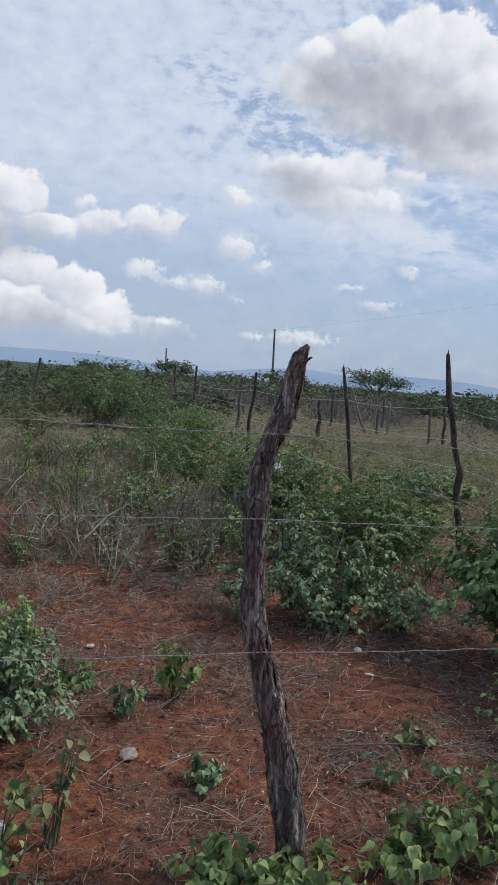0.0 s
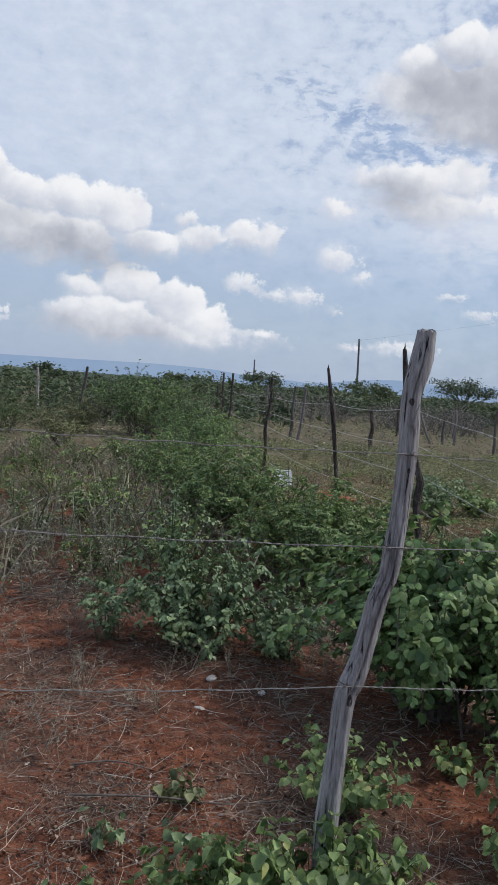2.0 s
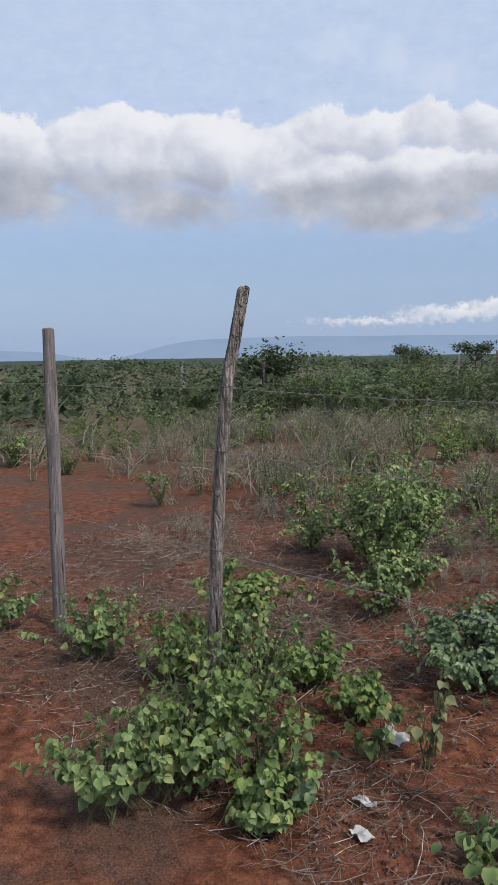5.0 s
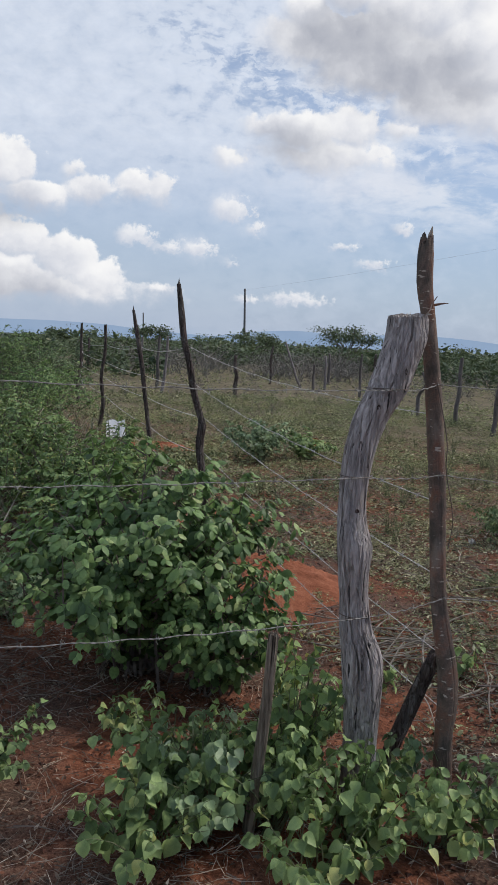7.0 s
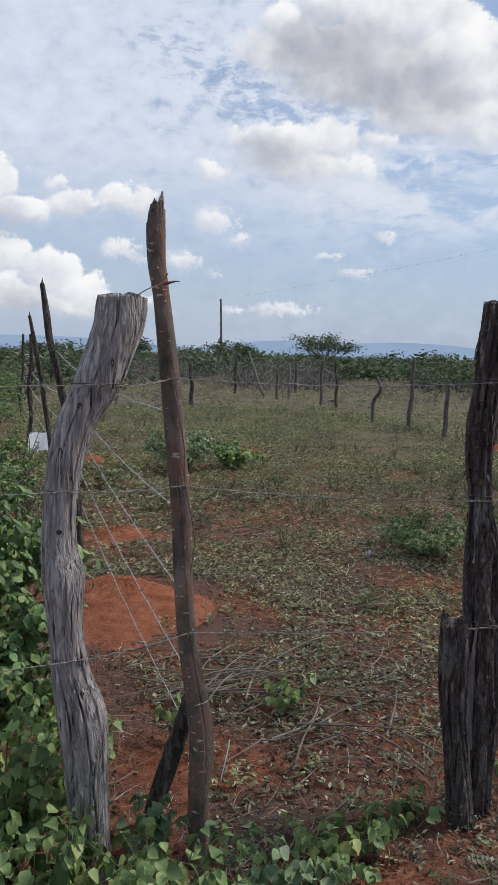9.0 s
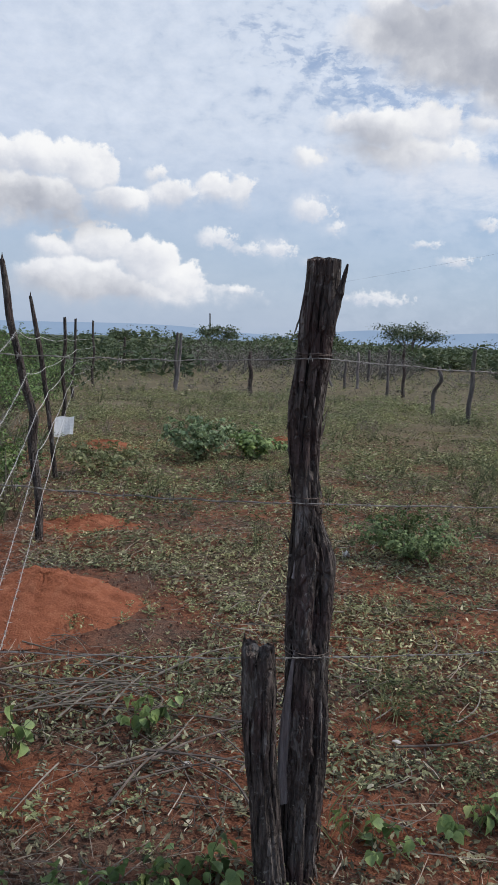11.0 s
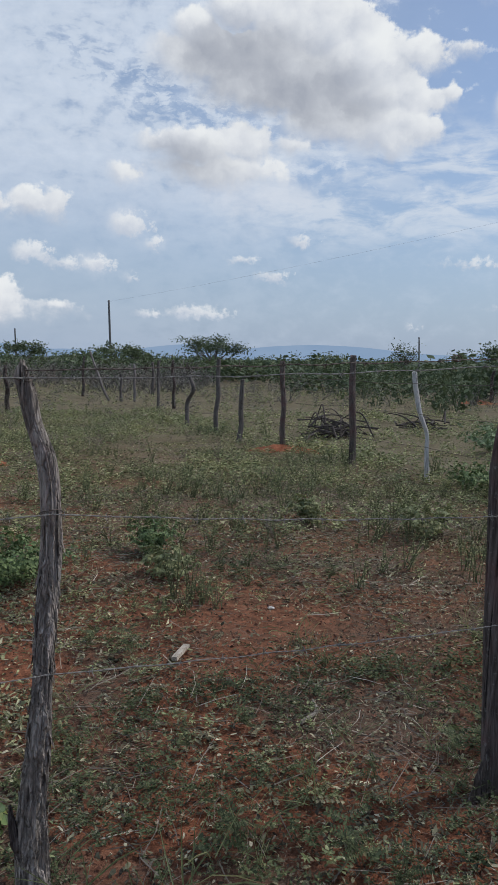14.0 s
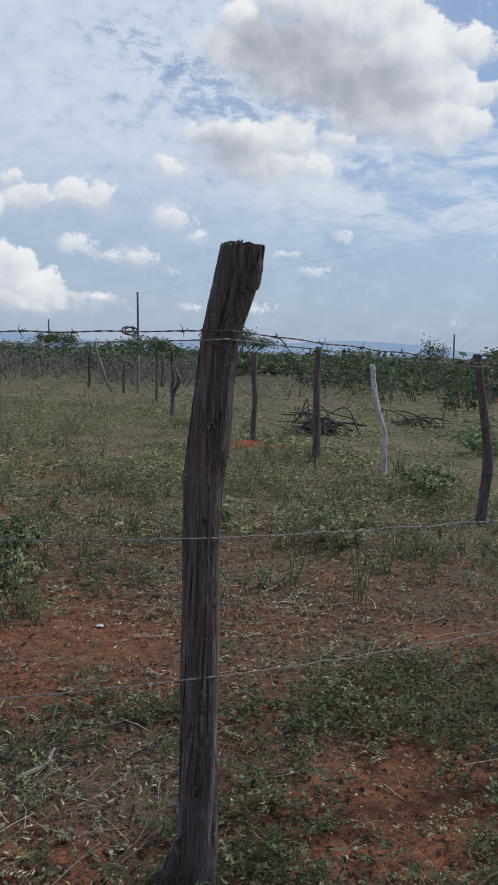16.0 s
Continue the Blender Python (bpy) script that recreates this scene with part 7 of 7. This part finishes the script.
earth_heap(1.78, 4.83, 0.62, 0.50, 0.15, 0.35, 951, "heap of loose bright red earth in the pen")
earth_heap(1.46, 11.5, 0.30, 0.22, 0.10, 0, 952, "small heap of red earth in the pen")
earth_heap(5.15, 13.95, 0.62, 0.35, 0.09, 0, 953, "low heap of red earth round a post")
earth_heap(-0.4, 10.1, 0.6, 0.4, 0.06, 0, 954, "flat scrape of red earth in the pen")
earth_heap(1.22, 6.45, 0.42, 0.32, 0.05, 0.4, 955, "flat scrape of red earth in the pen")
earth_heap(12.2, 31.0, 1.0, 0.5, 0.1, 0, 956, "far heap of red earth")


def brushwood(cx, cy, r, count, length, mat, seed, label, height=0.1, flat=True, thick=0.006):
    rng = np.random.default_rng(seed)
    ob = thing("brush_pile", (cx, cy, 0), label, "brushwood", "piles of brushwood")
    for k in range(count):
        a = rng.uniform(0, math.pi) if not flat else rng.normal(0.4, 0.55)
        p = np.array((cx, cy, 0)) + np.array((*rng.normal(0, r * 0.42, 2), 0.0))
        ln = length * rng.uniform(0.5, 1.2)
        d = np.array((math.cos(a), math.sin(a), 0)) * ln / 2
        lift = height * abs(rng.normal(0, 0.5)) + 0.012
        rows = np.array([p - d + (0, 0, rng.uniform(0.006, lift)), p + rng.normal(0, ln * 0.04, 3) * (1, 1, 0) + (0, 0, lift), p + d + (0, 0, rng.uniform(0.006, lift * 1.3))])
        c = curve(rows, ln / 8)
        s = Soup()
        s.tube(c, np.linspace(thick, thick * 0.4, len(c)) * rng.uniform(0.6, 1.3), 5)
        part("stick", s, mat, ob)


CUTSTICK = plain("dry_cut_stick", (0.22, 0.19, 0.155), 0.9, 0, 0.4, 20)
DARKSTICK = plain("dark_cut_stick", (0.075, 0.062, 0.055), 0.9, 0, 0.5, 20)
brushwood(2.48, 4.0, 0.34, 30, 0.50, CUTSTICK, 961, "pile of pale cut sticks with withering leaves", 0.08, True, 0.0042)
brushwood(6.0, 16.5, 0.5, 80, 0.85, DARKSTICK, 962, "dark heap of cut branches beyond the pen fence", 0.36, False, 0.018)
brushwood(8.2, 19.0, 0.5, 40, 0.9, DARKSTICK, 963, "dark heap of cut branches beyond the pen fence", 0.3, False, 0.018)
brushwood(-0.95, 4.05, 0.42, 26, 0.5, TWIG, 964, "flattened dry branches and dead leaves on the soil", 0.06, True, 0.004)
brushwood(3.05, 3.72, 0.35, 16, 0.5, TWIG, 965, "loose cut twigs near the dark post", 0.05, False, 0.004)


def bent_stick(rows, thick, seed, label, mat=CUTSTICK):
    c = curve(np.array(rows, float), 0.03)
    s = Soup()
    s.tube(c, np.linspace(thick, thick * 0.5, len(c)), 6)
    single("fallen_stick", s, mat, tuple(rows[0]), label, "stick", "fallen sticks")


bent_stick([(0.28, 2.12, 0.012), (0.55, 2.22, 0.02), (0.78, 2.3, 0.012), (0.98, 2.42, 0.015)], 0.004, 1, "long dry bent stick on red earth", TWIG)
bent_stick([(0.18, 2.30, 0.012), (0.32, 2.38, 0.02), (0.46, 2.40, 0.012)], 0.004, 2, "short dry stick on red earth", TWIG)
bent_stick([(5.24, 4.92, 0.01), (5.30, 5.0, 0.02), (5.29, 5.12, 0.012)], 0.009, 3, "short pale forked stick in the pen")
bent_stick([(3.62, 4.0, 0.01), (3.85, 4.1, 0.02), (4.05, 4.35, 0.012)], 0.0045, 5, "thin dry branch in the pen", TWIG)
bent_stick([(2.75, 3.55, 0.01), (2.88, 3.7, 0.02), (2.9, 3.95, 0.012)], 0.005, 6, "pale dry branch in the pen")
rng = np.random.default_rng(66)
for k in range(26):
    x, y, _, _ = (float(c[0]) for c in spots_in(rng, 1, 3.1, 4.9, 0.3, 2.2))
    a, ln = rng.uniform(0, 6.28), rng.uniform(0.18, 0.5)
    d = np.array((math.cos(a), math.sin(a), 0.0)) * ln
    side = np.array((-d[1], d[0], 0.0)) * rng.normal(0, 0.22)
    p = np.array((x, y, 0.012))
    bent_stick([p, p + d * 0.4 + side + (0, 0, 0.02), p + d + (0, 0, rng.uniform(0, 0.03))], rng.uniform(0.0022, 0.0042), 10 + k, "thin bent cut twig on the soil of the pen", (TWIG, CUTSTICK)[k % 2])

s = Soup()
c, d = np.array((4.70, 5.55, 0.012)), np.array((0.022, 0.070, 0.010))
w = np.array((0.016, -0.010, 0.004))
up = np.array((-0.004, 0.0, 0.016))
s.add([c - d - w, c - d + w * 0.8, c + d + w * 0.6, c + d - w * 1.1, c - d * 0.95 - w + up, c - d * 0.9 + w * 0.8 + up, c + d * 0.97 + w * 0.6 + up * 0.7, c + d * 0.92 - w * 1.1 + up * 0.8], (),
      [(3, 2, 1, 0), (4, 5, 6, 7), (0, 1, 5, 4), (1, 2, 6, 5), (2, 3, 7, 6), (3, 0, 4, 7)])
single("wood_chip", s, CUT, (4.69, 5.56, 0), "pale split wood chip lying in the pen", "wood scrap")


def crumpled(cx, cy, w, l, turn, h, seed, label, name="plastic_scrap"):
    rng = np.random.default_rng(seed)
    n = 9
    v, q = [], []
    for side in (0, 1):
        for i in range(n):
            for j in range(n):
                x, y = (i / (n - 1) - 0.5) * w * (1 - 0.25 * abs(j / (n - 1) - 0.5)), (j / (n - 1) - 0.5) * l
                z = 0.008 + h * abs(math.sin(5 * x / w + seed) * math.cos(4 * y / l + 2 * seed)) + rng.normal(0, h * 0.12) * (side == 0)
                c, t = math.cos(turn), math.sin(turn)
                v.append((cx + x * c - y * t + rng.normal(0, w * 0.015), cy + x * t + y * c + rng.normal(0, w * 0.015), max(z, 0.003) + (0.002 if side == 0 else 0.0)))
    for side in (0, 1):
        o = side * n * n
        for i in range(n - 1):
            for j in range(n - 1):
                f = (o + i * n + j, o + (i + 1) * n + j, o + (i + 1) * n + j + 1, o + i * n + j + 1)
                q.append(f if side == 0 else f[::-1])
    s = Soup()
    s.add(v, (), q)
    single(name, s, PAPER, (cx, cy, 0), label, "rubbish", "scraps on the ground")


crumpled(-0.69, 1.16, 0.12, 0.07, 0.5, 0.028, 971, "torn dirty white plastic scrap on red earth")
crumpled(-0.20, 0.80, 0.07, 0.05, 0.2, 0.015, 972, "flat dirty white scrap on red earth")
crumpled(-0.35, 0.88, 0.09, 0.03, 0.5, 0.012, 973, "narrow dirty white scrap on red earth")
crumpled(-1.92, 3.42, 0.13, 0.06, 0.4, 0.03, 974, "dirty white scrap on red earth")
crumpled(3.10, 6.34, 0.05, 0.05, 0.4, 0.04, 975, "pale stone-like lump in the pen")


def pebble(x, y, r, seed, label, mat=STONE):
    rng = np.random.default_rng(seed)
    bm = bmesh.new()
    bmesh.ops.create_icosphere(bm, subdivisions=2, radius=1)
    k = rng.uniform(0.6, 1.3, 3)
    for vt in bm.verts:
        vt.co = Vector((vt.co.x * r * k[0], vt.co.y * r * k[1], vt.co.z * r * 0.4 + r * 0.2)) * (1 + 0.18 * noise.noise(vt.co * 1.7 + Vector((seed, 0, 0))))
    me = bpy.data.meshes.new("stone")
    bm.to_mesh(me)
    bm.free()
    me.materials.append(mat)
    ob = new("stone", me)
    ob.location = (x, y, 0)
    tagged(ob, label, "stone", "stones on the soil")


pebble(-0.45, 1.78, 0.036, 1, "flat brown stone on red earth", BROWNSTONE)
for k, (x, y, r) in enumerate(((0.42, 3.0, 0.02), (0.62, 3.3, 0.025), (0.35, 3.35, 0.03), (2.98, 3.66, 0.014), (3.62, 4.05, 0.014), (-1.0, 2.8, 0.02), (5.1, 6.3, 0.02), (6.2, 5.9, 0.02))):
    pebble(x, y, r, 10 + k, "small pale stone on the soil")

# white sheet leaning at the foot of the side fence
s = Soup()
n = 7
v, q = [], []
for i in range(n):
    for j in range(n):
        a, b = i / (n - 1), j / (n - 1)
        v.append((-1.32 + 0.25 * a + 0.10 * b, 10.48 + 0.05 * a - 0.22 * b + 0.01 * math.sin(5 * a), 0.235 - 0.215 * b + 0.04 * a + 0.012 * math.sin(6 * a + 3 * b)))
for i in range(n - 1):
    for j in range(n - 1):
        q.append((i * n + j, (i + 1) * n + j, (i + 1) * n + j + 1, i * n + j + 1))
back = [(x, y + 0.006, z) for x, y, z in v]
s.add(v + back, (), q + [tuple(n * n + i for i in f[::-1]) for f in q])
single("white_sheet", s, SHEET, (-1.2, 10.4, 0), "white sheet leaning among weeds at the side fence", "plastic sheet")
